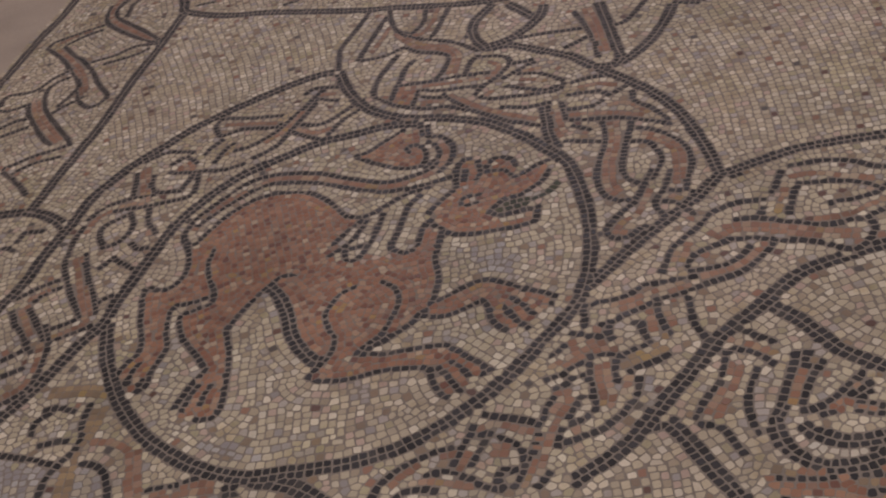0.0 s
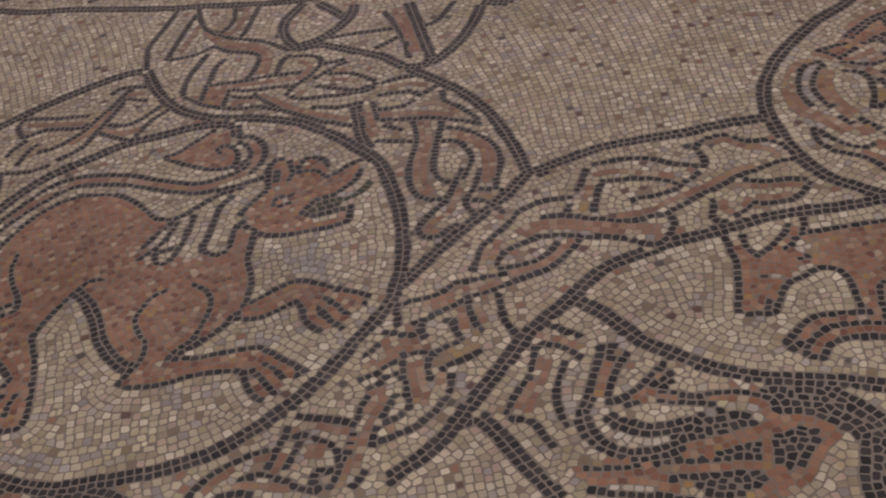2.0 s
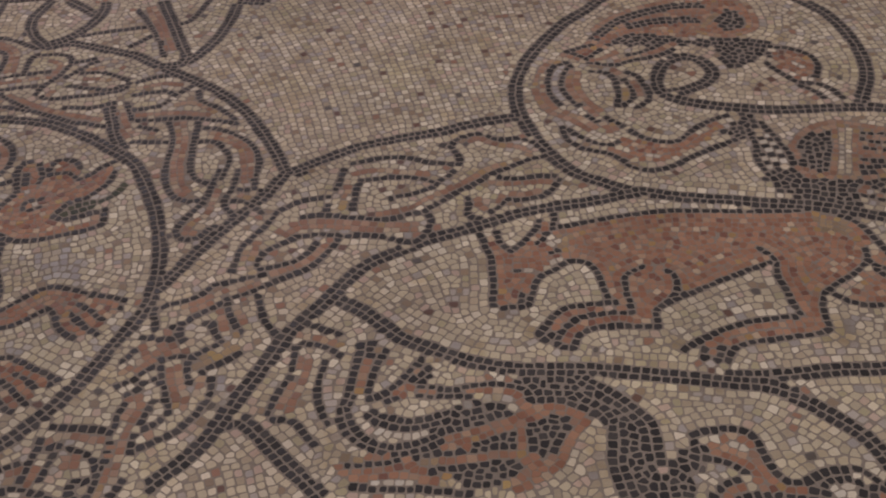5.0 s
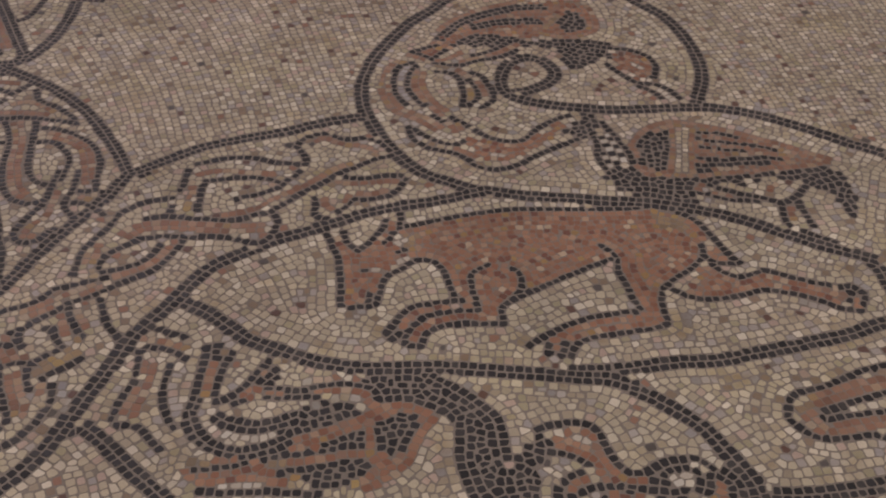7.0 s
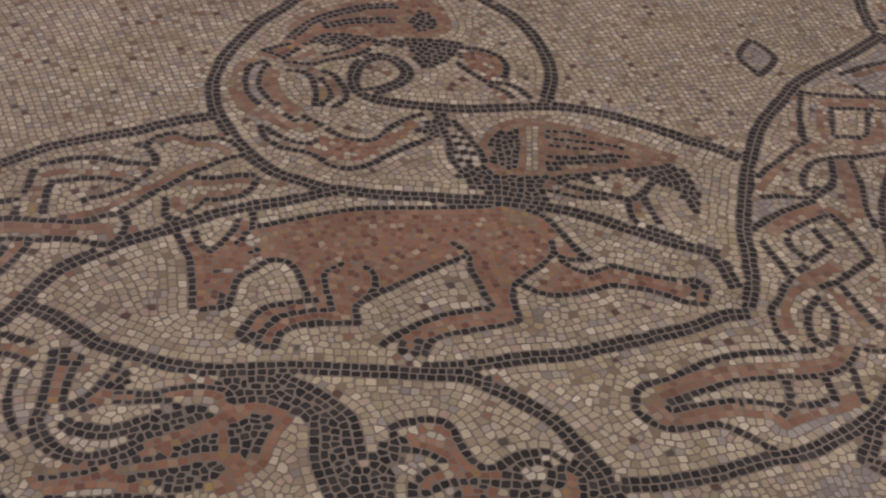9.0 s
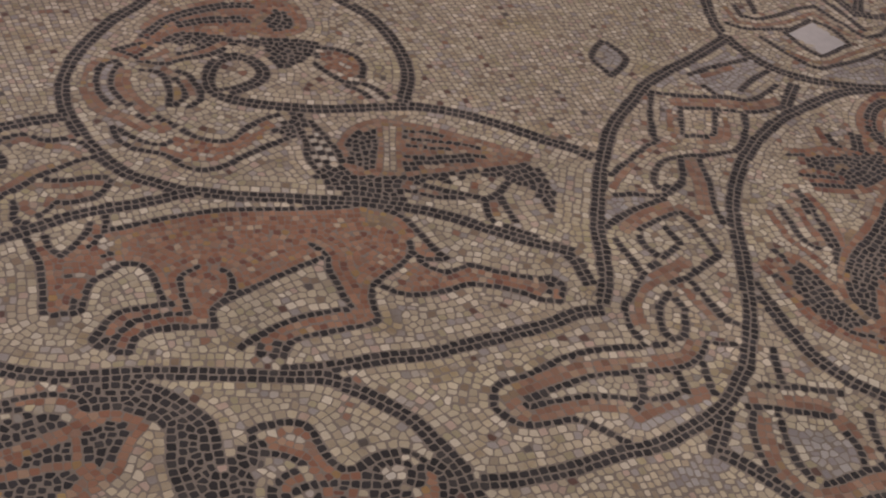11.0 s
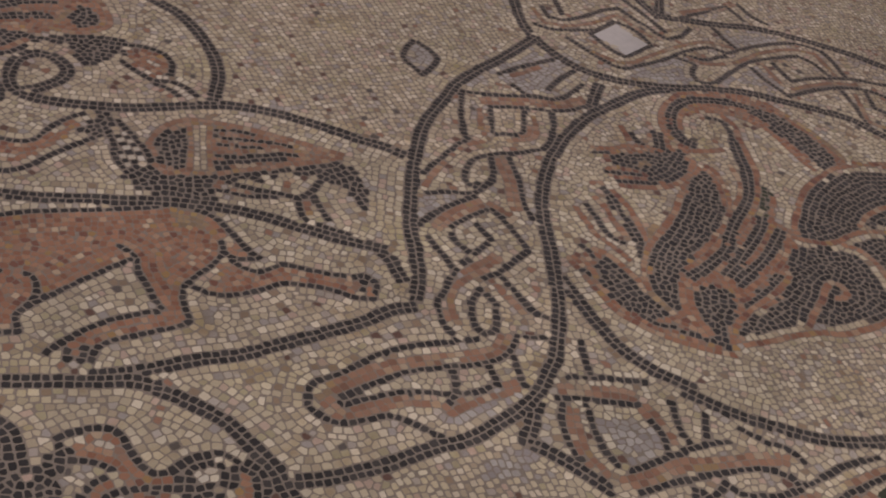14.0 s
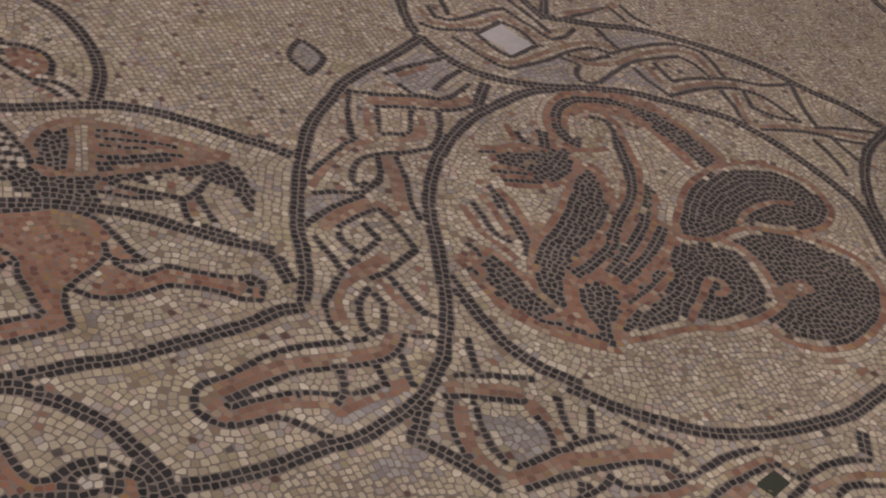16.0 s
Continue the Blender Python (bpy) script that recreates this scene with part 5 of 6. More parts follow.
field("k", 222.9, 53.0, 226.5, 53.1, 231.0, 51.4, 235.3, 48.1, 237.4, 44.7, 239.2, 41.0, 239.7, 36.6, 238.5, 33.1, 235.3, 30.0, 230.7, 27.8, 225.5, 26.8, 220.9, 26.8, 216.3, 28.4, 213.5, 30.9, 211.8, 33.6, 211.5, 36.7, 216.1, 37.5, 220.2, 38.8, 223.4, 37.1, 226.3, 37.6, 226.3, 39.8, 223.9, 41.4, 219.4, 40.7, 220.4, 42.6, 221.8, 45.8, 222.7, 49.3)
field("R", 219.0, 40.2, 223.9, 41.0, 226.7, 39.7, 227.3, 38.2, 225.3, 37.2, 221.8, 38.1, 219.4, 38.5, 216.5, 37.7, 214.7, 38.2)
field("w", 224.2, 40.1, 225.9, 39.4, 224.9, 38.5, 223.1, 39.1)
course("R", 1, 218.5, 82.9, 217.4, 85.2, 217.1, 87.8, 218.1, 90.5, 220.4, 93.4, 224.1, 95.8, 227.9, 97.2, 231.5, 97.4, 236.9, 95.6, 241.7, 92.3, 244.9, 87.7, 245.6, 83.3)
course("o", 1, 245.6, 83.3, 245.7, 78.2, 245.1, 73.3, 244.3, 69.0)
course("R", 1, 244.3, 69.0, 246.3, 66.8, 251.4, 64.7)
course("k", 2, 220.0, 84.1, 219.1, 86.3, 219.7, 89.1, 221.5, 91.8, 224.3, 94.1, 227.4, 95.2, 231.2, 95.1, 235.6, 93.1, 238.7, 90.6, 240.8, 87.9)
course("R", 1, 220.5, 88.4, 222.8, 91.0, 226.3, 93.1, 229.4, 93.0, 233.3, 91.2, 236.2, 88.6, 237.8, 84.9, 237.4, 79.8, 236.4, 75.0, 235.7, 71.1, 235.7, 68.7)
course("k", 1, 229.1, 89.8, 230.9, 88.0, 230.2, 85.4, 228.0, 82.5)
course("k", 2, 227.8, 82.2, 224.8, 78.2, 222.6, 75.2, 220.0, 72.4, 216.6, 69.8, 213.3, 68.1, 208.6, 66.2, 204.6, 64.0, 201.0, 61.9, 197.3, 61.1, 193.7, 60.5, 190.1, 60.1)
course("R", 1, 232.5, 89.1, 232.2, 85.7, 229.7, 82.3, 226.9, 78.2, 224.4, 74.4, 220.5, 70.8, 216.3, 68.0, 212.1, 66.1, 207.2, 63.9)
course("R", 1, 216.3, 79.6, 216.9, 77.8, 215.2, 74.1, 212.6, 70.7, 208.9, 67.7, 204.2, 65.4)
course("R", 1, 221.2, 77.6, 219.0, 74.1, 216.0, 71.1, 212.1, 69.2, 208.4, 67.1)
course("k", 1, 200.1, 91.0, 201.8, 90.1, 203.7, 89.4)
course("k", 1, 198.1, 85.9, 199.6, 84.7, 201.9, 83.5, 203.9, 82.1)
course("k", 1, 197.8, 83.3, 200.1, 81.9, 202.7, 80.6)
course("R", 1, 201.0, 92.0, 203.9, 90.4, 207.7, 89.6, 211.0, 87.8)
course("R", 1, 214.4, 86.7, 216.9, 84.9, 219.9, 82.6, 224.3, 81.2)
course("R", 1, 200.0, 86.1, 201.8, 84.8, 203.7, 83.2)
course("R", 1, 198.3, 84.1, 200.7, 82.8, 202.7, 81.6)
course("R", 1, 197.5, 82.1, 201.2, 79.6, 206.0, 78.0, 210.0, 78.4, 213.3, 79.7, 216.0, 81.8)
course("k", 1, 211.3, 92.7, 210.6, 90.9, 210.3, 89.4, 210.9, 88.4)
course("R", 1, 211.1, 94.6, 210.0, 92.5, 209.0, 90.3)
course("k", 2, 216.1, 90.6, 214.4, 88.5, 212.2, 86.2)
course("R", 1, 217.3, 89.7, 215.6, 87.5)
course("R", 1, 214.2, 90.7, 212.1, 88.6)
course("R", 1, 213.9, 79.1, 209.6, 77.6, 205.2, 75.3, 200.9, 72.8, 196.4, 70.8, 192.5, 69.5, 188.9, 67.9, 185.7, 65.7, 183.3, 63.3, 181.5, 60.6)
course("k", 2, 214.5, 65.0, 211.5, 63.1, 207.9, 61.6, 204.7, 60.5, 201.3, 59.2, 198.3, 58.4, 195.4, 57.6)
course("R", 1, 221.1, 67.9, 217.2, 65.1, 213.4, 63.0)
course("k", 2, 214.6, 61.2, 211.3, 59.6, 207.7, 58.2, 204.0, 57.1, 200.1, 56.3, 196.3, 55.4)
course("k", 1, 205.2, 53.5, 201.9, 52.8, 197.9, 52.0, 193.4, 51.5)
course("k", 1, 204.0, 54.0, 200.7, 53.2, 196.6, 52.5)
course("R", 1, 205.3, 65.8, 201.7, 63.8, 197.2, 62.6, 192.3, 61.5, 189.3, 60.5, 188.5, 59.1)
course("R", 1, 211.0, 64.7, 207.0, 63.0, 202.9, 60.9, 198.7, 59.8, 194.7, 58.9, 192.0, 58.3)
course("R", 1, 213.7, 62.4, 209.1, 60.4, 205.0, 58.9, 199.9, 57.8, 196.4, 56.8, 195.0, 55.2)
course("R", 1, 212.6, 58.0, 207.6, 55.5, 202.2, 54.4, 197.7, 53.8, 194.4, 53.1, 191.5, 51.0)
course("R", 1, 206.1, 52.7, 202.4, 51.6, 198.4, 50.9, 194.6, 50.7, 191.7, 50.2, 187.9, 49.2)
course("R", 2, 188.5, 59.6, 186.2, 57.4, 184.3, 54.8, 183.2, 52.0, 182.5, 49.6)
course("R", 1, 193.2, 57.7, 194.8, 56.1, 194.4, 53.9, 191.6, 51.0, 188.2, 49.3, 185.8, 47.8, 183.8, 45.5)
course("k", 1, 180.0, 73.6, 179.9, 71.8, 179.3, 70.0)
course("k", 1, 175.8, 70.0, 176.0, 67.8)
course("k", 1, 176.4, 57.6, 177.3, 55.5, 179.0, 53.6, 180.4, 51.5, 181.8, 49.3, 183.4, 46.7)
course("R", 1, 180.8, 72.4, 182.1, 70.0, 182.3, 67.2, 182.1, 63.3)
course("o", 1, 182.1, 63.3, 181.5, 59.3, 181.6, 55.9)
course("R", 1, 180.2, 54.7, 181.3, 52.8, 182.1, 50.7)
course("R", 1, 175.8, 72.7, 175.5, 69.6, 174.8, 66.2, 174.4, 63.5, 173.9, 60.0, 174.8, 56.7, 176.2, 53.4, 178.6, 49.9, 181.3, 46.7, 183.2, 44.9)
course("R", 1, 181.5, 56.4, 181.4, 53.7)
course("k", 1, 194.2, 83.3, 193.8, 79.8, 191.9, 76.2, 191.0, 72.8, 189.5, 69.9, 186.6, 67.5)
course("k", 1, 193.1, 80.9, 191.7, 77.2, 190.4, 73.7, 189.0, 70.6)
course("k", 1, 188.4, 81.1, 187.4, 78.0, 186.1, 74.7, 186.0, 72.4, 186.8, 70.8)
course("R", 1, 193.4, 84.6, 195.5, 83.7)
course("R", 1, 195.2, 81.8, 194.4, 77.6, 192.9, 73.8, 190.9, 70.0, 187.9, 67.2, 184.5, 65.6)
course("R", 1, 191.1, 81.9, 190.6, 78.7, 189.3, 75.5, 188.5, 72.0)
course("R", 1, 186.2, 81.0, 185.1, 77.5, 184.1, 74.6, 184.4, 71.4, 184.5, 66.8)
course("o", 1, 190.6, 69.3, 193.5, 71.1, 195.9, 72.0)
course("R", 1, 215.7, 58.1, 219.2, 55.2, 222.3, 54.5, 226.7, 54.5, 230.8, 53.0, 235.4, 49.4, 240.0, 47.5, 245.4, 46.9, 250.2, 48.8, 252.9, 52.3, 254.1, 56.3, 253.1, 60.2, 250.7, 63.8, 244.8, 67.1, 239.3, 68.2, 232.6, 67.5, 226.7, 65.8, 221.8, 63.2, 217.9, 60.8, 215.7, 58.1)
course("R", 1, 229.1, 55.2, 233.2, 56.5, 237.4, 56.6, 241.6, 55.9, 244.6, 54.1)
course("R", 1, 198.8, 43.6, 202.4, 45.1, 206.5, 46.6, 209.2, 48.0, 211.3, 48.5, 211.9, 47.3, 211.7, 45.7, 209.8, 45.0, 208.7, 45.6)
course("R", 1, 221.7, 54.0, 223.1, 51.4, 223.2, 48.5, 222.0, 45.2, 220.2, 42.1, 217.8, 39.6)
course("R", 1, 215.5, 38.1, 211.1, 38.1, 207.1, 38.6, 202.4, 39.8, 199.2, 41.9, 195.1, 43.3, 189.7, 44.6, 185.6, 46.0)
course("R", 1, 236.3, 48.8, 238.9, 45.6, 241.0, 41.5, 241.9, 37.4, 240.1, 33.1, 236.2, 29.6, 230.9, 26.9, 225.2, 26.0, 219.7, 26.1, 214.6, 27.9, 211.4, 30.7, 209.8, 33.4, 210.0, 36.2)
motif("braided_band")
course("k", 1, 227.5, 132.5, 225.9, 128.5, 228.7, 126.4, 233.2, 126.0, 238.6, 126.5, 243.3, 126.0, 243.5, 121.3, 243.9, 115.4, 244.0, 113.1, 248.1, 112.8, 253.1, 114.4)
course("k", 1, 220.8, 128.0, 223.6, 124.4, 231.7, 121.3)
course("r", 1, 225.1, 132.2, 223.4, 127.1, 228.1, 124.2, 233.9, 123.5, 240.9, 124.1, 241.1, 117.5, 241.8, 113.4)
course("k", 1, 230.2, 120.7, 238.5, 122.3, 239.9, 118.0, 239.1, 112.6, 230.0, 111.2, 229.2, 115.8, 229.7, 120.5)
course("r", 1, 224.3, 122.0, 225.1, 114.9, 228.4, 109.7, 236.0, 109.8, 245.0, 110.0, 252.4, 108.7, 256.2, 104.1)
course("k", 1, 223.8, 121.5, 224.5, 114.3, 226.0, 108.9, 230.7, 108.0, 237.1, 107.7, 244.6, 108.2, 250.7, 107.2, 252.7, 104.3, 255.4, 104.2, 261.5, 103.7, 269.3, 102.1, 273.4, 98.9, 274.3, 95.1, 270.9, 87.9)
course("k", 1, 232.2, 133.3, 229.4, 128.4)
course("k", 1, 247.4, 128.3, 246.9, 121.3, 246.0, 115.3)
course("k", 2, 251.0, 128.3, 249.4, 121.1)
course("k", 2, 256.6, 126.5, 250.7, 121.2)
course("k", 1, 242.9, 107.5, 245.6, 104.5, 250.3, 103.8, 255.4, 103.9)
course("k", 1, 240.6, 107.0, 242.2, 103.8, 239.0, 101.8, 237.6, 99.1, 241.0, 97.6, 248.2, 99.1, 255.0, 100.0, 259.8, 99.3, 267.5, 97.6, 268.4, 93.8, 267.6, 89.2)
course("r", 1, 242.8, 106.6, 244.4, 103.4, 250.8, 101.2, 260.5, 101.4, 268.4, 99.8, 272.2, 96.6, 269.3, 89.6)
course("k", 1, 258.1, 112.7, 256.5, 107.4, 255.9, 103.5)
course("k", 1, 253.1, 98.5, 252.2, 93.4, 252.1, 87.9)
course("k", 1, 259.5, 98.3, 257.5, 91.6, 264.9, 89.8, 272.3, 86.2, 276.1, 82.9, 280.0, 81.1, 286.3, 79.1)
course("k", 1, 252.8, 88.0, 261.2, 87.0, 269.3, 84.1, 272.9, 79.3, 272.8, 72.2, 272.8, 69.8)
course("r", 1, 254.8, 89.6, 264.5, 87.9, 272.0, 84.5)
course("r", 1, 256.7, 98.7, 254.1, 91.2)
course("k", 1, 265.4, 84.9, 262.7, 79.5, 259.4, 74.2)
course("k", 1, 270.6, 82.8, 266.6, 77.9, 268.6, 73.7, 272.5, 69.9)
course("k", 1, 284.4, 79.6, 278.6, 73.0, 274.5, 66.8)
course("k", 1, 258.8, 72.6, 265.2, 70.1, 271.8, 66.0, 276.8, 60.9, 281.2, 57.8)
course("k", 1, 274.0, 67.4, 281.0, 63.4, 286.8, 59.6)
course("r", 1, 267.0, 82.5, 260.9, 75.4, 262.6, 72.4, 269.0, 69.7, 273.9, 66.0, 281.6, 59.7)
course("k", 1, 269.6, 64.7, 267.3, 57.9, 265.0, 53.7)
course("k", 1, 274.1, 62.7, 272.7, 57.2, 271.6, 53.6)
course("k", 1, 268.8, 117.5, 267.6, 111.7)
course("k", 1, 272.4, 118.0, 271.2, 113.0, 272.0, 108.5)
course("r", 2, 255.6, 119.3, 265.3, 117.9, 271.7, 118.3)
course("k", 1, 254.2, 118.1, 261.6, 118.0, 269.4, 118.0)
field("V", 234.9, 107.2, 243.0, 106.8, 237.3, 100.3, 233.2, 99.8, 226.8, 104.4, 225.0, 107.2)
field("V", 215.4, 119.2, 220.2, 113.2, 213.9, 111.5, 213.5, 115.7)
field("V", 257.8, 111.6, 266.6, 107.8, 269.9, 102.6, 256.6, 104.4)
field("V", 255.3, 98.8, 253.2, 89.8, 246.0, 95.8, 241.9, 96.8)
motif("marble_rhombus")
slab("S", 230.0, 120.1, 238.2, 121.5, 238.5, 112.8, 230.6, 111.6)
motif("lower_interlace")
course("k", 1, 43.5, 116.6, 43.1, 114.1, 43.6, 112.5)
course("k", 1, 46.3, 115.2, 47.3, 114.4, 47.4, 112.7, 48.0, 111.1)
course("k", 1, 38.3, 115.4, 40.5, 114.2, 42.6, 113.2, 44.3, 112.2)
course("k", 1, 40.6, 120.1, 40.5, 117.8, 40.2, 115.2)
course("k", 1, 44.1, 109.3, 45.8, 109.9, 47.4, 110.5, 48.7, 110.9)
course("k", 1, 40.1, 110.1, 42.1, 110.0, 44.2, 109.2)
course("k", 1, 35.4, 111.6, 36.6, 112.4, 37.5, 113.4)
course("k", 1, 34.2, 107.6, 35.7, 107.8, 37.6, 108.8, 39.1, 109.4, 40.4, 109.7)
course("k", 1, 35.1, 105.5, 36.6, 106.2, 38.1, 107.1, 39.7, 107.1)
course("k", 1, 40.0, 109.1, 39.8, 106.5, 39.9, 104.4, 39.5, 102.8)
course("k", 1, 43.3, 109.1, 42.8, 107.1, 42.9, 105.6, 42.3, 104.0)
course("k", 1, 42.9, 105.7, 44.4, 106.1, 46.0, 106.7, 47.8, 107.1, 50.0, 107.9)
course("k", 1, 45.9, 106.2, 45.3, 103.8, 44.4, 101.3, 43.1, 99.9, 41.5, 98.5, 40.0, 97.5, 38.2, 97.0, 36.8, 96.6, 35.2, 96.5)
course("k", 1, 35.4, 99.2, 34.8, 97.2, 34.4, 95.3)
course("k", 1, 38.5, 103.6, 37.5, 102.2, 36.6, 100.8, 36.1, 99.6)
course("k", 1, 39.8, 103.5, 39.9, 101.4, 38.9, 100.1, 37.7, 99.6, 36.3, 99.4)
course("k", 1, 35.4, 104.5, 34.0, 102.8, 33.5, 101.0, 32.7, 99.8, 31.8, 98.6, 31.3, 96.9, 30.9, 94.3, 30.2, 92.7, 29.2, 90.5)
course("k", 1, 33.3, 92.4, 32.0, 90.8, 31.1, 89.9)
course("r", 2, 35.5, 109.0, 38.6, 110.8, 41.6, 111.6, 44.2, 111.4)
course("r", 2, 41.6, 108.6, 41.3, 105.5, 41.5, 102.4, 40.5, 100.5)
course("r", 2, 42.7, 116.5, 41.8, 114.0, 39.6, 113.0, 37.5, 112.6)
course("o", 2, 43.9, 107.9, 45.9, 108.5, 48.3, 109.4, 49.8, 110.0)
course("r", 1, 50.0, 112.9, 50.0, 110.4)
course("r", 2, 36.0, 106.2, 36.1, 103.1, 34.7, 101.1, 33.8, 99.4, 32.8, 96.4, 31.7, 93.1, 30.5, 90.1)
course("r", 1, 44.5, 105.4, 43.3, 102.4)
course("r", 1, 37.6, 98.2, 36.2, 97.6)
field("V", 45.4, 105.3, 47.9, 105.5, 46.2, 101.9, 45.1, 101.8)
motif("stone_slab")
slab("P", -57.7, 259.3, -59.6, 249.9, -62.2, 243.6, -64.6, 234.6, -67.0, 225.1, -70.4, 212.8, -77.1, 215.5, -100.8, 297.8, -72.0, 283.0, -55.9, 273.2)
motif("bird_medallion")
course("k", 2, 160.9, 115.8, 165.6, 110.0, 169.4, 103.2)
course("k", 2, 145.6, 94.6, 148.6, 90.4, 150.9, 85.4, 150.2, 81.3, 149.6, 79.2)

# ---------------------------------------------------------------- laying the tesserae
PITCH, ROW, JOINT = 0.0129, 0.0114, 0.0019
rnd = random.Random(11)
SHEET = np.array(((-1.05, 2.55), (-0.75, 2.95), (1.1, 2.05), (3.75, 1.1), (3.8, 0.75), (2.05, -0.1), (1.75, 0.05), (-0.5, 0.85)))


def inside(poly, x, y):
    """Which of the points lie in the polygon."""
    hit = np.zeros(np.shape(x), bool)
    for (x0, y0), (x1, y1) in zip(poly, np.roll(poly, -1, 0)):
        if y0 != y1:
            hit ^= ((y0 > y) != (y1 > y)) & (x < (x1 - x0) * (y - y0) / (y1 - y0) + x0)
    return hit


def smooth(points):
    """A Catmull-Rom curve through the points, sharp at sharp corners, sampled every 2 mm, with its arc length."""
    legs = np.diff(points, axis=0)
    head = np.arctan2(legs[:, 1], legs[:, 0])
    bend = np.abs((np.diff(head) + math.pi) % (2 * math.pi) - math.pi)
    stops = [0] + [i + 1 for i in range(len(bend)) if bend[i] > radians(64)] + [len(points) - 1]
    out = []
    for lo, hi in zip(stops, stops[1:]):
        run = points[lo:hi + 1]
        p = np.vstack((2 * run[0] - run[1], run, 2 * run[-1] - run[-2]))
        for i in range(len(run) - 1):
            a, b, c, d = p[i:i + 4]
            u = np.linspace(0, 1, max(3, int(np.linalg.norm(c - b) / 0.002)), endpoint=False)[:, None]
            out.append(0.5 * (2 * b + (c - a) * u + (2 * a - 5 * b + 4 * c - d) * u * u + (3 * b - a - 3 * c + d) * u ** 3))
    q = np.vstack(out + [points[-1:]])
    return q, np.concatenate(([0], np.cumsum(np.linalg.norm(np.diff(q, axis=0), axis=1))))


CELL = 0.0125
seeds, buckets = [], {}      # x, y, angle, half length, half width, stone, motif, free


def near(x, y, reach=1):
    i, j = int(x // CELL), int(y // CELL)
    for a in range(i - reach, i + reach + 1):
        for b in range(j - reach, j + reach + 1):
            yield from buckets.get((a, b), ())


def set_stone(x, y, angle, hl, hw, key, name, gap, free):
    for k in near(x, y):
        s = seeds[k]
        if (s[0] - x) ** 2 + (s[1] - y) ** 2 < gap * gap:
            return False
    buckets.setdefault((int(x // CELL), int(y // CELL)), []).append(len(seeds))
    seeds.append([x, y, angle, hl, hw, key, name, free])
    return True


FINE_WORK = ("upper_interlace", "left_interlace", "border_strip", "braided_band")      # laid in smaller stones


def lay_course(name, key, rows, points):
    q, arc = smooth(points)
    row = ROW * (0.86 if name in FINE_WORK else 1.0)
    for r in range(rows):
        off = (r - (rows - 1) / 2) * row
        s, count = rnd.uniform(0.002, 0.007), 0
        while s < arc[-1]:
            x, y = np.interp(s, arc, q[:, 0]), np.interp(s, arc, q[:, 1])
            dx, dy = np.interp(s + 0.004, arc, q[:, 0]) - np.interp(s - 0.004, arc, q[:, 0]), np.interp(s + 0.004, arc, q[:, 1]) - np.interp(s - 0.004, arc, q[:, 1])
            n = math.hypot(dx, dy) or 1
            step = rnd.uniform(0.0098, 0.0138) * row / ROW
            w = off + rnd.gauss(0, 0.0005)
            laid = key if key != "x" else "kw"[(count + r) % 2]
            set_stone(x - dy / n * w, y + dx / n * w, math.atan2(dy, dx) + rnd.gauss(0, 0.05), step * 0.56, row * 0.56, laid, name, 0.0074 * row / ROW, 0)
            count += 1
            s += step


for name, key, rows, points in COURSES:
    if key in "kxG":
        lay_course(name, key, rows, points)
for name, key, rows, points in COURSES:
    if key not in "kxG":
        lay_course(name, key, rows, points)
drawn = len(seeds)

# the distance from the drawing, on a fine raster, gives the rows that follow it
RES = 0.003
X0, Y0 = SHEET.min(0) - 0.02
NX, NY = ((SHEET.max(0) + 0.02 - (X0, Y0)) / RES).astype(int)
gx, gy = np.meshgrid(X0 + (np.arange(NX) + 0.5) * RES, Y0 + (np.arange(NY) + 0.5) * RES)
ink = np.zeros((NY, NX), bool)
for name, key, rows, points in COURSES:
    q, _ = smooth(points)
    along = np.gradient(q, axis=0)
    along /= np.linalg.norm(along, axis=1)[:, None] + 1e-9
    for r in range(rows):
        edge = q + np.stack((-along[:, 1], along[:, 0]), 1) * (r - (rows - 1) / 2) * ROW
        i, j = ((edge[:, 0] - X0) / RES).astype(int), ((edge[:, 1] - Y0) / RES).astype(int)
        ok = (i >= 0) & (i < NX) & (j >= 0) & (j < NY)
        ink[j[ok], i[ok]] = True


def run_length(a):
    """Cells to the last True on the left, along each row."""
    idx = np.where(a, np.arange(a.shape[1])[None, :], -10 ** 6)
    return np.arange(a.shape[1])[None, :] - np.maximum.accumulate(idx, 1)


def distance(mask):
    """Metres to the nearest True cell, up to about 12 cm."""
    flat = np.minimum(np.minimum(run_length(mask), run_length(mask[:, ::-1])[:, ::-1]), 200).astype(float)
    best = flat ** 2
    for k in range(1, 41):
        best[k:] = np.minimum(best[k:], flat[:-k] ** 2 + k * k)
        best[:-k] = np.minimum(best[:-k], flat[k:] ** 2 + k * k)
    return np.sqrt(best) * RES


dist = distance(ink)
for _ in range(2):       # ease the raster's steps
    wide = np.pad(dist, 1, mode="edge")
    dist = (wide[:-2, 1:-1] + wide[2:, 1:-1] + wide[1:-1, :-2] + wide[1:-1, 2:] + 2 * wide[1:-1, 1:-1]) / 6
wave = 1.05 * (gx - 0.45) / (1 + 0.22 * (gy - 1.2)) + 0.020 * np.sin(3.1 * gy + 1.3 * gx) + 0.010 * np.sin(8.3 * gy - 4.1 * gx) + 3.0
wide_field = distance(dist > 0.088) < 0.08      # the open ground is laid in straight courses up to its edge
level = np.where(dist < np.where(wide_field, 0.019, 0.056), dist, wave)
sx, sy = np.gradient(level, axis=1), np.gradient(level, axis=0)
turn = np.arctan2(sy, sx) + math.pi / 2
stone_at = np.full((NY, NX), "c")
motif_at = np.full((NY, NX), "", dtype=object)
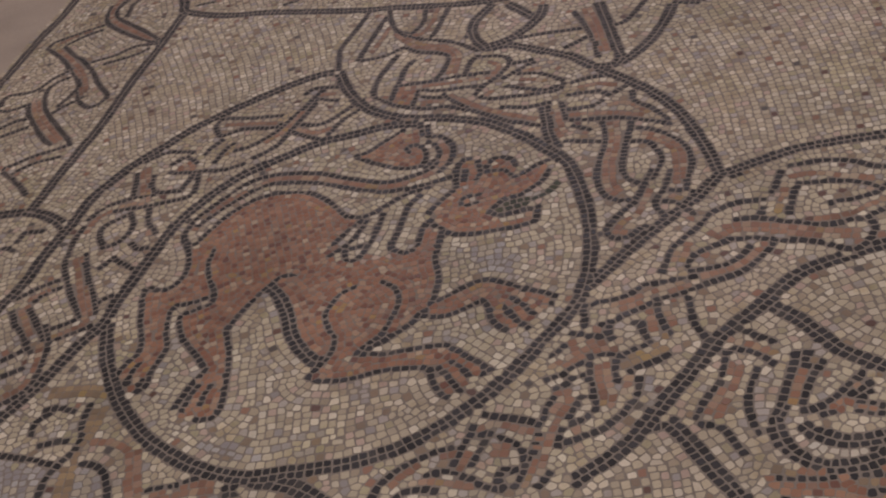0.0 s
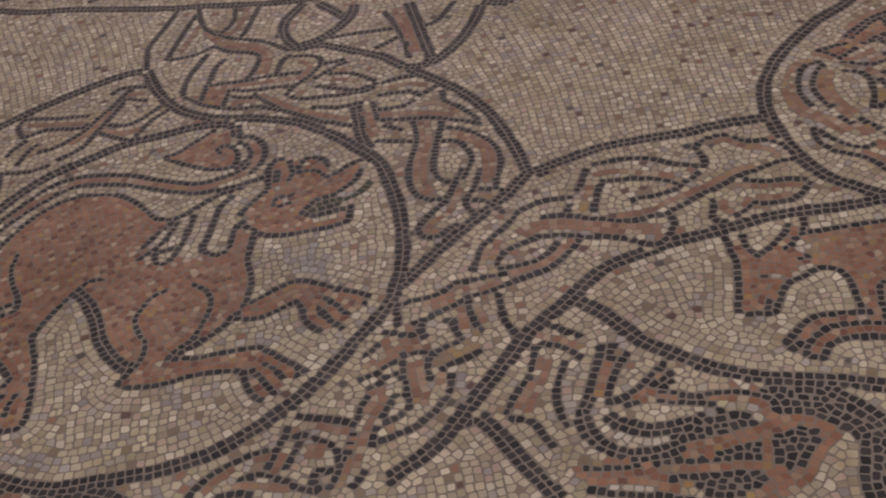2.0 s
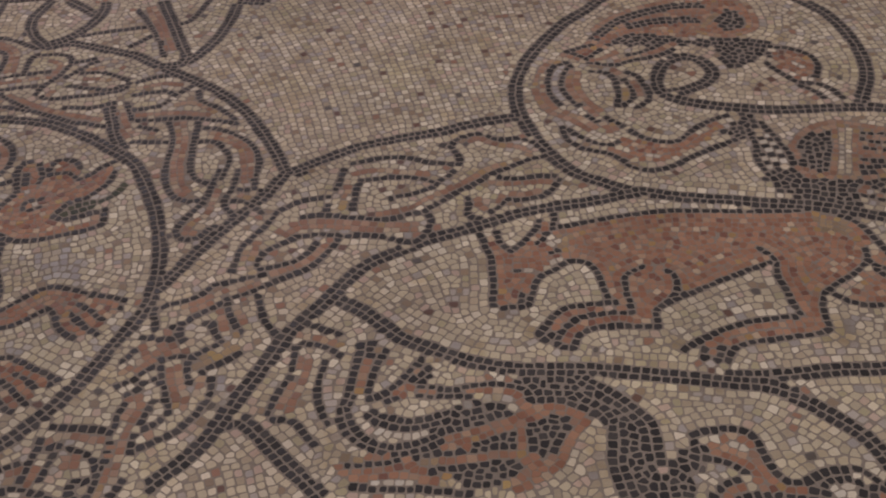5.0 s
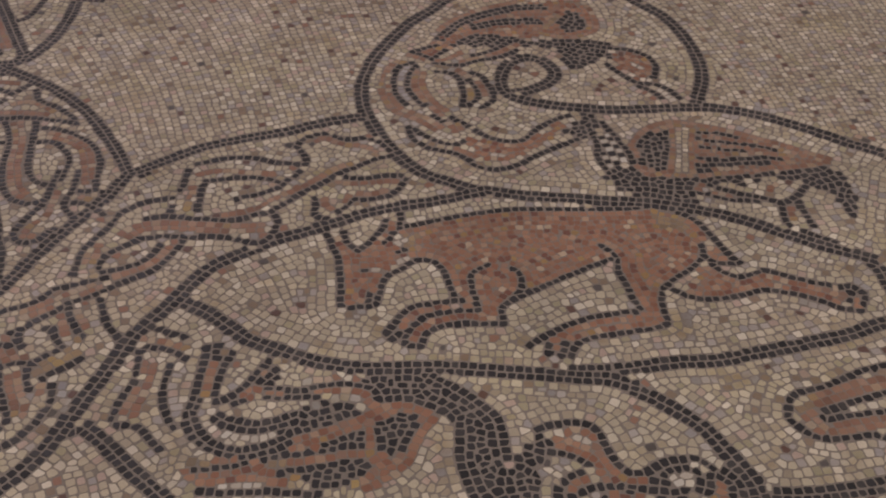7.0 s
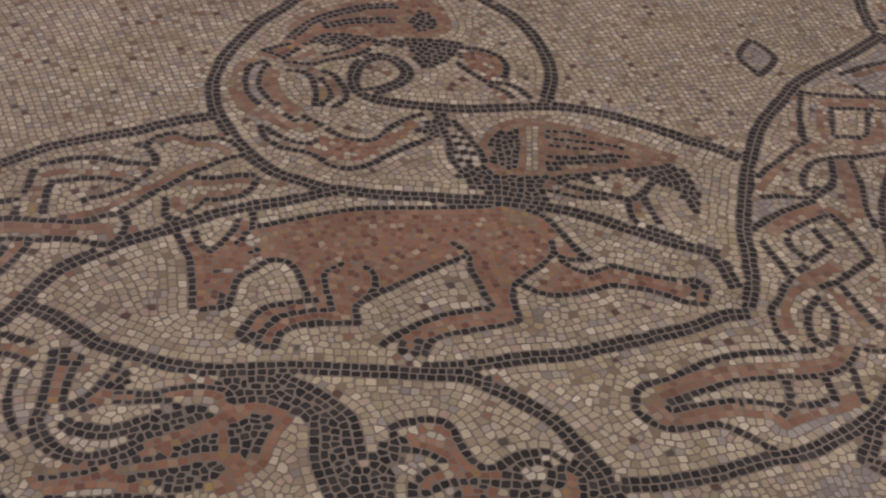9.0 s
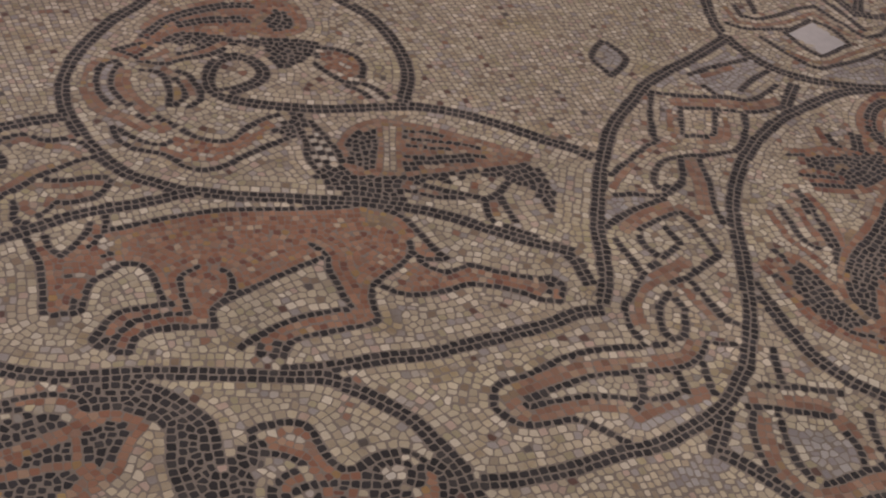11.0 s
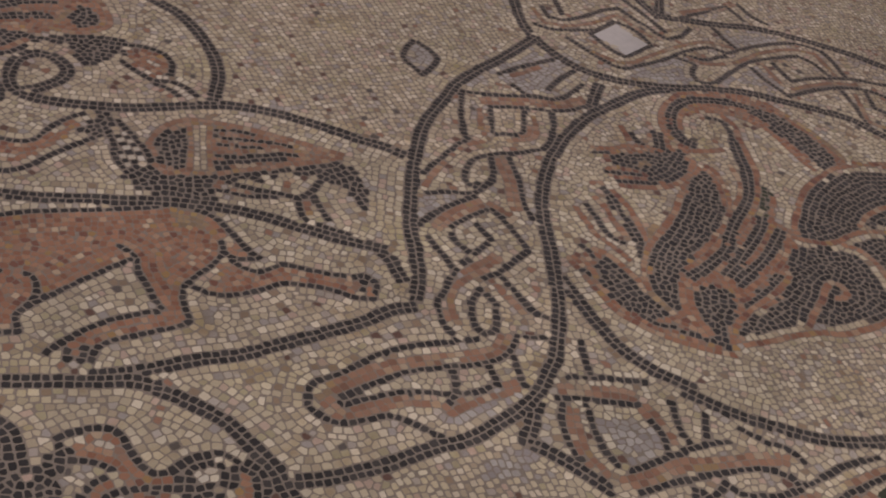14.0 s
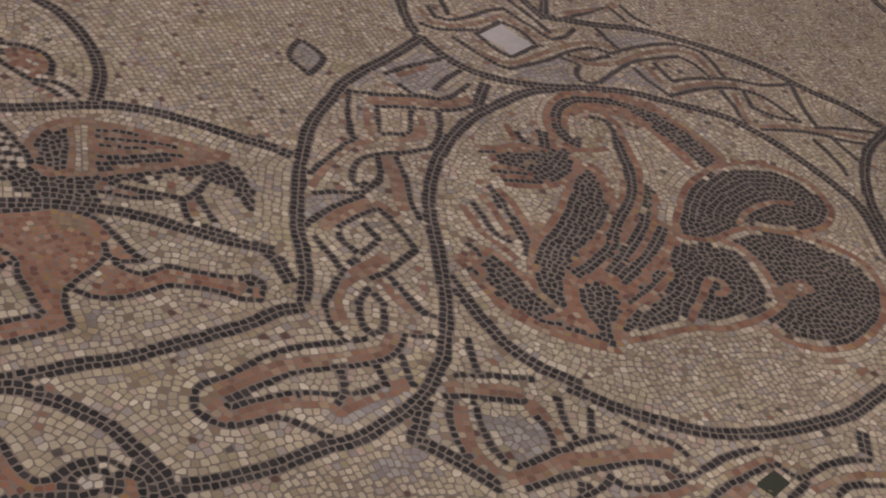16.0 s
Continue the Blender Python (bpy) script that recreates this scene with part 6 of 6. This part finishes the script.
for name, key, poly in FIELDS:
    hit = inside(poly, gx, gy)
    stone_at[hit] = key
    motif_at[hit] = name
open_ground = inside(SHEET, gx, gy)
for name, key, poly in SLABS:
    open_ground &= ~inside(poly, gx, gy)

FIRST = 0.93               # the first row's middle, in pitches from the drawn line
fine = np.isin(stone_at, ("R", "r", "o"))
pitch_at = np.where(fine, 0.0098, np.where(stone_at == "k", 0.0128, np.where(wide_field, 0.0119, PITCH)))
rank = np.round(level / pitch_at - FIRST)
shift = (rank + FIRST) * pitch_at - level
slope = np.hypot(sx, sy) + 1e-9
ux, uy, fall = sx / slope, sy / slope, slope / RES


def on_row(x, y, row=None):
    """The place moved on to its row of stones, with the raster cell; None off the sheet or where the row is lost."""
    for _ in range(2):
        i, j = int((x - X0) / RES), int((y - Y0) / RES)
        if not (0 <= i < NX and 0 <= j < NY) or not open_ground[j, i] or dist[j, i] < 0.006 or (row is not None and rank[j, i] != row):
            return None
        step = shift[j, i] / max(fall[j, i], 0.5)
        x, y = x + step * ux[j, i], y + step * uy[j, i]
    return x, y, i, j


def lay_rows(x, y):
    """A run of stones both ways along one row."""
    todo = [(x, y, None)]
    while todo:
        x, y, row = todo.pop()
        spot = on_row(x, y, row)
        if spot is None:
            continue
        x, y, i, j = spot
        key = str(stone_at[j, i])
        small = pitch_at[j, i] / PITCH
        loose = 0.0013 if key == "k" else 0.0007
        if not set_stone(x + rnd.gauss(0, loose), y + rnd.gauss(0, loose), turn[j, i] + rnd.gauss(0, loose * 130), 0.0094 * small, pitch_at[j, i] * rnd.uniform(0.5, 0.56), key, motif_at[j, i], 0.0096 * small, 1):
            continue
        for way in (1, -1):
            step = small * rnd.uniform(0.0110, 0.0150) * way
            todo.append((x + step * math.cos(turn[j, i]), y + step * math.sin(turn[j, i]), rank[j, i]))


jj, ii = np.nonzero((np.abs(shift) < 0.002) & open_ground & (dist > 0.006))
for k in np.lexsort((ii * 0.8 + jj * 0.6, rank[jj, ii]))[::3]:
    lay_rows(gx[jj[k], ii[k]], gy[jj[k], ii[k]])
taken = np.zeros((NY + 20, NX + 20), bool)
si = np.array([((s[0] - X0) / RES, (s[1] - Y0) / RES) for s in seeds]).astype(int) + 10
si = si[(si[:, 0] > 3) & (si[:, 0] < NX + 16) & (si[:, 1] > 3) & (si[:, 1] < NY + 16)]
for dj in range(-2, 3):
    for di in range(-2, 3):
        taken[si[:, 1] + dj, si[:, 0] + di] = True
jj, ii = np.nonzero(open_ground & ~taken[10:-10, 10:-10])
for k in np.random.RandomState(3).permutation(len(jj)):
    j, i = jj[k], ii[k]
    set_stone(gx[j, i], gy[j, i], turn[j, i], PITCH * 0.52, PITCH * 0.5, str(stone_at[j, i]), motif_at[j, i], 0.0088 * min(1.0, pitch_at[j, i] / 0.0112), 1)


def cut(poly, nx, ny, c):
    """The part of a convex polygon where nx * x + ny * y <= c."""
    out = []
    px, py = poly[-1]
    pd = nx * px + ny * py - c
    for x, y in poly:
        d = nx * x + ny * y - c
        if (d <= 0) != (pd <= 0):
            t = pd / (pd - d)
            out.append((px + (x - px) * t, py + (y - py) * t))
        if d <= 0:
            out.append((x, y))
        px, py, pd = x, y, d
    return out


def outline(k):
    """The stone's top, round its own centre: its block, cut back against its neighbours by half a joint."""
    x, y, angle, hl, hw = seeds[k][:5]
    c, s = math.cos(angle), math.sin(angle)
    gap = JOINT * (0.2 if seeds[k][5] in "Rro" else (0.58 if seeds[k][7] else 0.54) if seeds[k][5] == "k" else 0.46)
    poly = [(u * c - v * s, u * s + v * c) for u, v in ((-hl, -hw), (hl, -hw), (hl, hw), (-hl, hw))]
    for m in near(x, y, 2):
        if m != k:
            dx, dy = seeds[m][0] - x, seeds[m][1] - y
            d = math.hypot(dx, dy)
            if d < 0.024:
                nx, ny = dx / d, dy / d
                da = (seeds[m][2] - angle + math.pi / 4) % (math.pi / 2) - math.pi / 4
                if abs(da) < 0.35:      # stones of one lay meet square
                    ca, sa = math.cos(angle + da / 2), math.sin(angle + da / 2)
                    u, v = dx * ca + dy * sa, dy * ca - dx * sa
                    if abs(u) > abs(v):
                        nx, ny, d = math.copysign(1, u) * ca, math.copysign(1, u) * sa, abs(u)
                    else:
                        nx, ny, d = -math.copysign(1, v) * sa, math.copysign(1, v) * ca, abs(v)
                poly = cut(poly, nx, ny, d / 2 - gap)
                if len(poly) < 3:
                    return None
    return poly


def chipped(poly):
    """The outline with its corners knocked off, each a little differently."""
    out, n = [], len(poly)
    for i in range(n):
        (px, py), (x, y), (qx, qy) = poly[i - 1], poly[i], poly[(i + 1) % n]
        a, b = math.hypot(px - x, py - y), math.hypot(qx - x, qy - y)
        if min(a, b) < 0.0035:
            out.append((x, y))
            continue
        ra, rb = rnd.uniform(0.0005, 0.0024) / a, rnd.uniform(0.0005, 0.0024) / b
        out += [(x + (px - x) * ra, y + (py - y) * ra), (x + (qx - x) * rb, y + (qy - y) * rb)]
    return out


def sound(poly):
    """Not a splinter."""
    if not poly:
        return False
    area = abs(sum(a[0] * b[1] - a[1] * b[0] for a, b in zip(poly, poly[1:] + poly[:1]))) / 2
    long = max(math.hypot(a[0] - b[0], a[1] - b[1]) for a in poly for b in poly)
    return area > 2.6e-5 and area > 0.27 * long * long


dropped = set()
for k in range(drawn, len(seeds)):       # settle the loose stones between their neighbours
    poly = outline(k)
    if not sound(poly):
        dropped.add(k)
    else:
        seeds[k][0] += 0.5 * sum(p[0] for p in poly) / len(poly)
        seeds[k][1] += 0.5 * sum(p[1] for p in poly) / len(poly)
buckets.clear()
for k, s in enumerate(seeds):
    if k not in dropped:
        buckets.setdefault((int(s[0] // CELL), int(s[1] // CELL)), []).append(k)


def tessera(poly, x, y, verts, faces, tilt=0.018):
    """A cut stone with a worn edge: top, bevel and sides, a little tilted and raised."""
    n, base = len(poly), len(verts)
    top = max(0.00015, rnd.gauss(0.0004, 0.00015))
    tx, ty = rnd.gauss(0, tilt), rnd.gauss(0, tilt)
    mx, my = sum(p[0] for p in poly) / n, sum(p[1] for p in poly) / n
    for px, py in poly:
        r = math.hypot(px - mx, py - my)
        f = max(0.4, 1 - 0.0007 / r) if r > 1e-6 else 1
        qx, qy = mx + (px - mx) * f, my + (py - my) * f
        verts.append((x + qx, y + qy, top + tx * qx + ty * qy))
    for px, py in poly:
        verts.append((x + px, y + py, top - 0.0003 + tx * px + ty * py))
    for px, py in poly:
        verts.append((x + px, y + py, -0.003))
    faces.append(tuple(range(base, base + n)))
    for i in range(n):
        j = (i + 1) % n
        faces.append((base + n + i, base + n + j, base + j, base + i))
        faces.append((base + 2 * n + i, base + 2 * n + j, base + n + j, base + n + i))


def mesh_of(name, verts, faces, mat):
    me = bpy.data.meshes.new(name)
    me.from_pydata(verts, [], faces)
    me.materials.append(mat)
    return me


# ---------------------------------------------------------------- the room
def box(name, x0, y0, z0, x1, y1, z1, mat, parent=None):
    bm = bmesh.new()
    bmesh.ops.create_cube(bm, size=1, matrix=Matrix.Translation(((x0 + x1) / 2, (y0 + y1) / 2, (z0 + z1) / 2)) @ Matrix.Diagonal((x1 - x0, y1 - y0, z1 - z0, 1)))
    me = bpy.data.meshes.new(name)
    bm.to_mesh(me), bm.free()
    me.materials.append(mat)
    ob = new(name, me)
    ob.parent = parent
    return ob


WX0, WX1, WY0, WY1, TALL = -3.0, 5.0, -2.6, 4.5, 4.5
floor = tagged(box("floor", WX0, WY0, -0.15, WX1, WY1, -0.004, SLAB), "worn pale stone floor round the mosaic", "floor", kind="structure")
bed_mesh = mesh_of("mortar_bed", [(x, y, z) for z in (-0.02, 0.0) for x, y in SHEET], [tuple(range(8, 16)), tuple(range(7, -1, -1))] + [(i, (i + 1) % 8, 8 + (i + 1) % 8, 8 + i) for i in range(8)], MORTAR)
mosaic = tagged(new("mosaic_floor", bed_mesh), "medieval stone mosaic floor bedded in grey-brown lime mortar", "mosaic floor", kind="structure")


def wall(name, along, at, depth, openings):
    """A plaster wall of one run, with window openings (from, to, sill, head) through it."""
    lo, hi = (WX0, WX1) if along == "x" else (WY0, WY1)
    pieces, pos = [], lo
    for a, b, sill, head in openings:
        pieces += [(pos, a, 0, TALL), (a, b, 0, sill), (a, b, head, TALL)]
        pos = b
    pieces.append((pos, hi, 0, TALL))
    bm = bmesh.new()
    for a, b, z0, z1 in pieces:
        p, q = sorted((at, at + depth))
        x0, x1, y0, y1 = (a, b, p, q) if along == "x" else (p, q, a, b)
        bmesh.ops.create_cube(bm, size=1, matrix=Matrix.Translation(((x0 + x1) / 2, (y0 + y1) / 2, (z0 + z1) / 2)) @ Matrix.Diagonal((x1 - x0, y1 - y0, z1 - z0, 1)))
    me = bpy.data.meshes.new(name)
    bm.to_mesh(me), bm.free()
    me.materials.append(PLASTER)
    return tagged(new(name, me), "plain lime-plastered wall", "wall", kind="structure")


# Added out of view to close the room, with openings round the window lamps.
wall("wall_north", "x", WY1, 0.4, [(-0.7, 1.3, 1.6, 3.6)])
wall("wall_south", "x", WY0, -0.4, [(-0.05, 1.55, 1.4, 3.4)])
wall("wall_east", "y", WX1, 0.4, [(1.4, 3.4, 1.6, 3.6)])
wall("wall_west", "y", WX0, -0.4, [])
tagged(box("ceiling", WX0 - 0.4, WY0 - 0.4, TALL, WX1 + 0.4, WY1 + 0.4, TALL + 0.2, PLASTER), "plain plastered ceiling", "ceiling", kind="structure")

# ---------------------------------------------------------------- the motifs
LABELS = {
    "border_strip": ("straight border strip of knotted faded red ribbons edged black", "mosaic border"),
    "outer_scroll": ("double black scroll line of stone tesserae", "mosaic scroll"),
    "beast_medallion": ("round medallion line of doubled black tesserae round the red beast", "mosaic medallion"),
    "upper_interlace": ("tangled red and cream interlace ribbons edged with black", "mosaic interlace"),
    "beast_figure": ("running rust-red beast figure outlined in black tesserae", "mosaic figure"),
    "lower_left_interlace": ("ochre and red ribbon interlace with grey filling", "mosaic interlace"),
    "left_interlace": ("braided faded red ribbon interlace edged with black", "mosaic interlace"),
    "lower_interlace": ("looped faded red ribbon knot under the medallion", "mosaic interlace"),
    "junction_interlace": ("crossing red ribbon interlace at the scrolls' meeting", "mosaic interlace"),
    "main_scroll": ("forked double black scroll line of stone tesserae", "mosaic scroll"),
    "bird_medallion": ("looped black scroll line round the two birds", "mosaic medallion"),
    "long_necked_bird": ("red and black long-necked bird figure curled in the medallion", "mosaic figure"),
    "checkered_bird": ("black bird figure with chequered neck and red wing lines", "mosaic figure"),
    "hound_figure": ("rust-red hound figure outlined in single black tesserae", "mosaic figure"),
    "coiled_bird": ("black and ochre coiled-neck bird figure of stone tesserae", "mosaic figure"),
    "right_scroll": ("branching double black scroll line beside the knotted stem", "mosaic scroll"),
    "lozenge_inlay": ("small grey lozenge edged with black tesserae", "mosaic lozenge"),
    "knotted_stem": ("upright knotted red ribbon stem edged with black", "mosaic interlace"),
    "leaf_terminal": ("pointed leaf end of a red ribbon edged black", "mosaic leaf"),
    "winding_ribbon": ("winding red and ochre ribbon edged black below the medallion", "mosaic interlace"),
    "dark_green_lozenge": ("dark green cut stone lozenge set in the mosaic", "stone lozenge"),
    "right_medallion": ("wide double black medallion line round the winged beast", "mosaic medallion"),
    "winged_beast": ("black winged beast figure with rust-red contour lines", "mosaic figure"),
    "braided_band": ("braided red ribbon band with grey filling between scroll lines", "mosaic interlace"),
    "marble_rhombus": ("white polished marble rhombus set in the mosaic", "marble inlay"),
    "stone_slab": ("plain pale stone paving slab beside the mosaic border", "stone slab"),
}
things, middle = {}, {"": (0.0, 0.0)}
for name, (label, category) in LABELS.items():
    drawn_here = np.vstack([c[-1] for c in COURSES + FIELDS + SLABS if c[0] == name])
    middle[name] = tuple(float(v) for v in (drawn_here.min(0) + drawn_here.max(0)) / 2)
    things[name] = tagged(new(name), label, category)
    things[name].location = (*middle[name], 0)
# the stretch of the plan where stones are kept as single pieces
CORE = (0.98, 0.62)
tops = {}
for k, s in enumerate(seeds):
    if k not in dropped and inside(SHEET, np.array(s[0]), np.array(s[1])):
        poly = outline(k)
        if poly and len(poly) > 2:
            area = abs(sum(a[0] * b[1] - a[1] * b[0] for a, b in zip(poly, poly[1:] + poly[:1]))) / 2
            if area > 1.6e-5:
                tops.setdefault((s[6] if s[6] in things else "", s[5]), []).append((math.hypot(s[0] - CORE[0], s[1] - CORE[1]), k, chipped(poly)))
singles = {}
for (name, key), stones in tops.items():
    singles.setdefault(name, []).extend((d, k) for d, k, _ in stones)
for name in singles:
    singles[name] = {k for _, k in sorted(singles[name])[:300 if name in ("", "hound_figure", "coiled_bird") else 150]}
for (name, key), stones in tops.items():
    owner = things.get(name, mosaic)
    verts, faces = [], []
    for _, k, poly in stones:
        if k not in singles[name]:
            tessera(poly, seeds[k][0], seeds[k][1], verts, faces)
    if faces:
        ob = new(NAMES[key], mesh_of(NAMES[key], verts, faces, STONES[key]))
        ob.parent = owner
        ob.location = (-middle[name][0], -middle[name][1], 0)
        tagged(ob, WORDS[key], kind="stuff")
for (name, key), stones in tops.items():
    owner = things.get(name, mosaic)
    for _, k, poly in stones:
        if k in singles[name]:
            verts, faces = [], []
            tessera(poly, 0, 0, verts, faces)
            ob = new("tessera", mesh_of("tessera", verts, faces, STONES[key]))
            ob.location = (seeds[k][0] - middle[name][0], seeds[k][1] - middle[name][1], 0)
            ob.parent = owner
for name, key, poly in SLABS:
    mid = poly.mean(0)
    verts, faces = [], []
    tessera([tuple(p) for p in (poly - mid) * 0.97], mid[0], mid[1], verts, faces, 0.0)
    if sum((b[0] - a[0]) * (b[1] + a[1]) for a, b in zip(poly, np.roll(poly, -1, 0))) > 0:
        faces = [f[::-1] for f in faces]
    ob = new("stone_piece", mesh_of("stone_piece", verts, faces, {"S": MARBLE, "D": GREEN, "P": SLAB}[key]))
    ob.parent = things[name]
    ob.location = (-middle[name][0], -middle[name][1], 0)
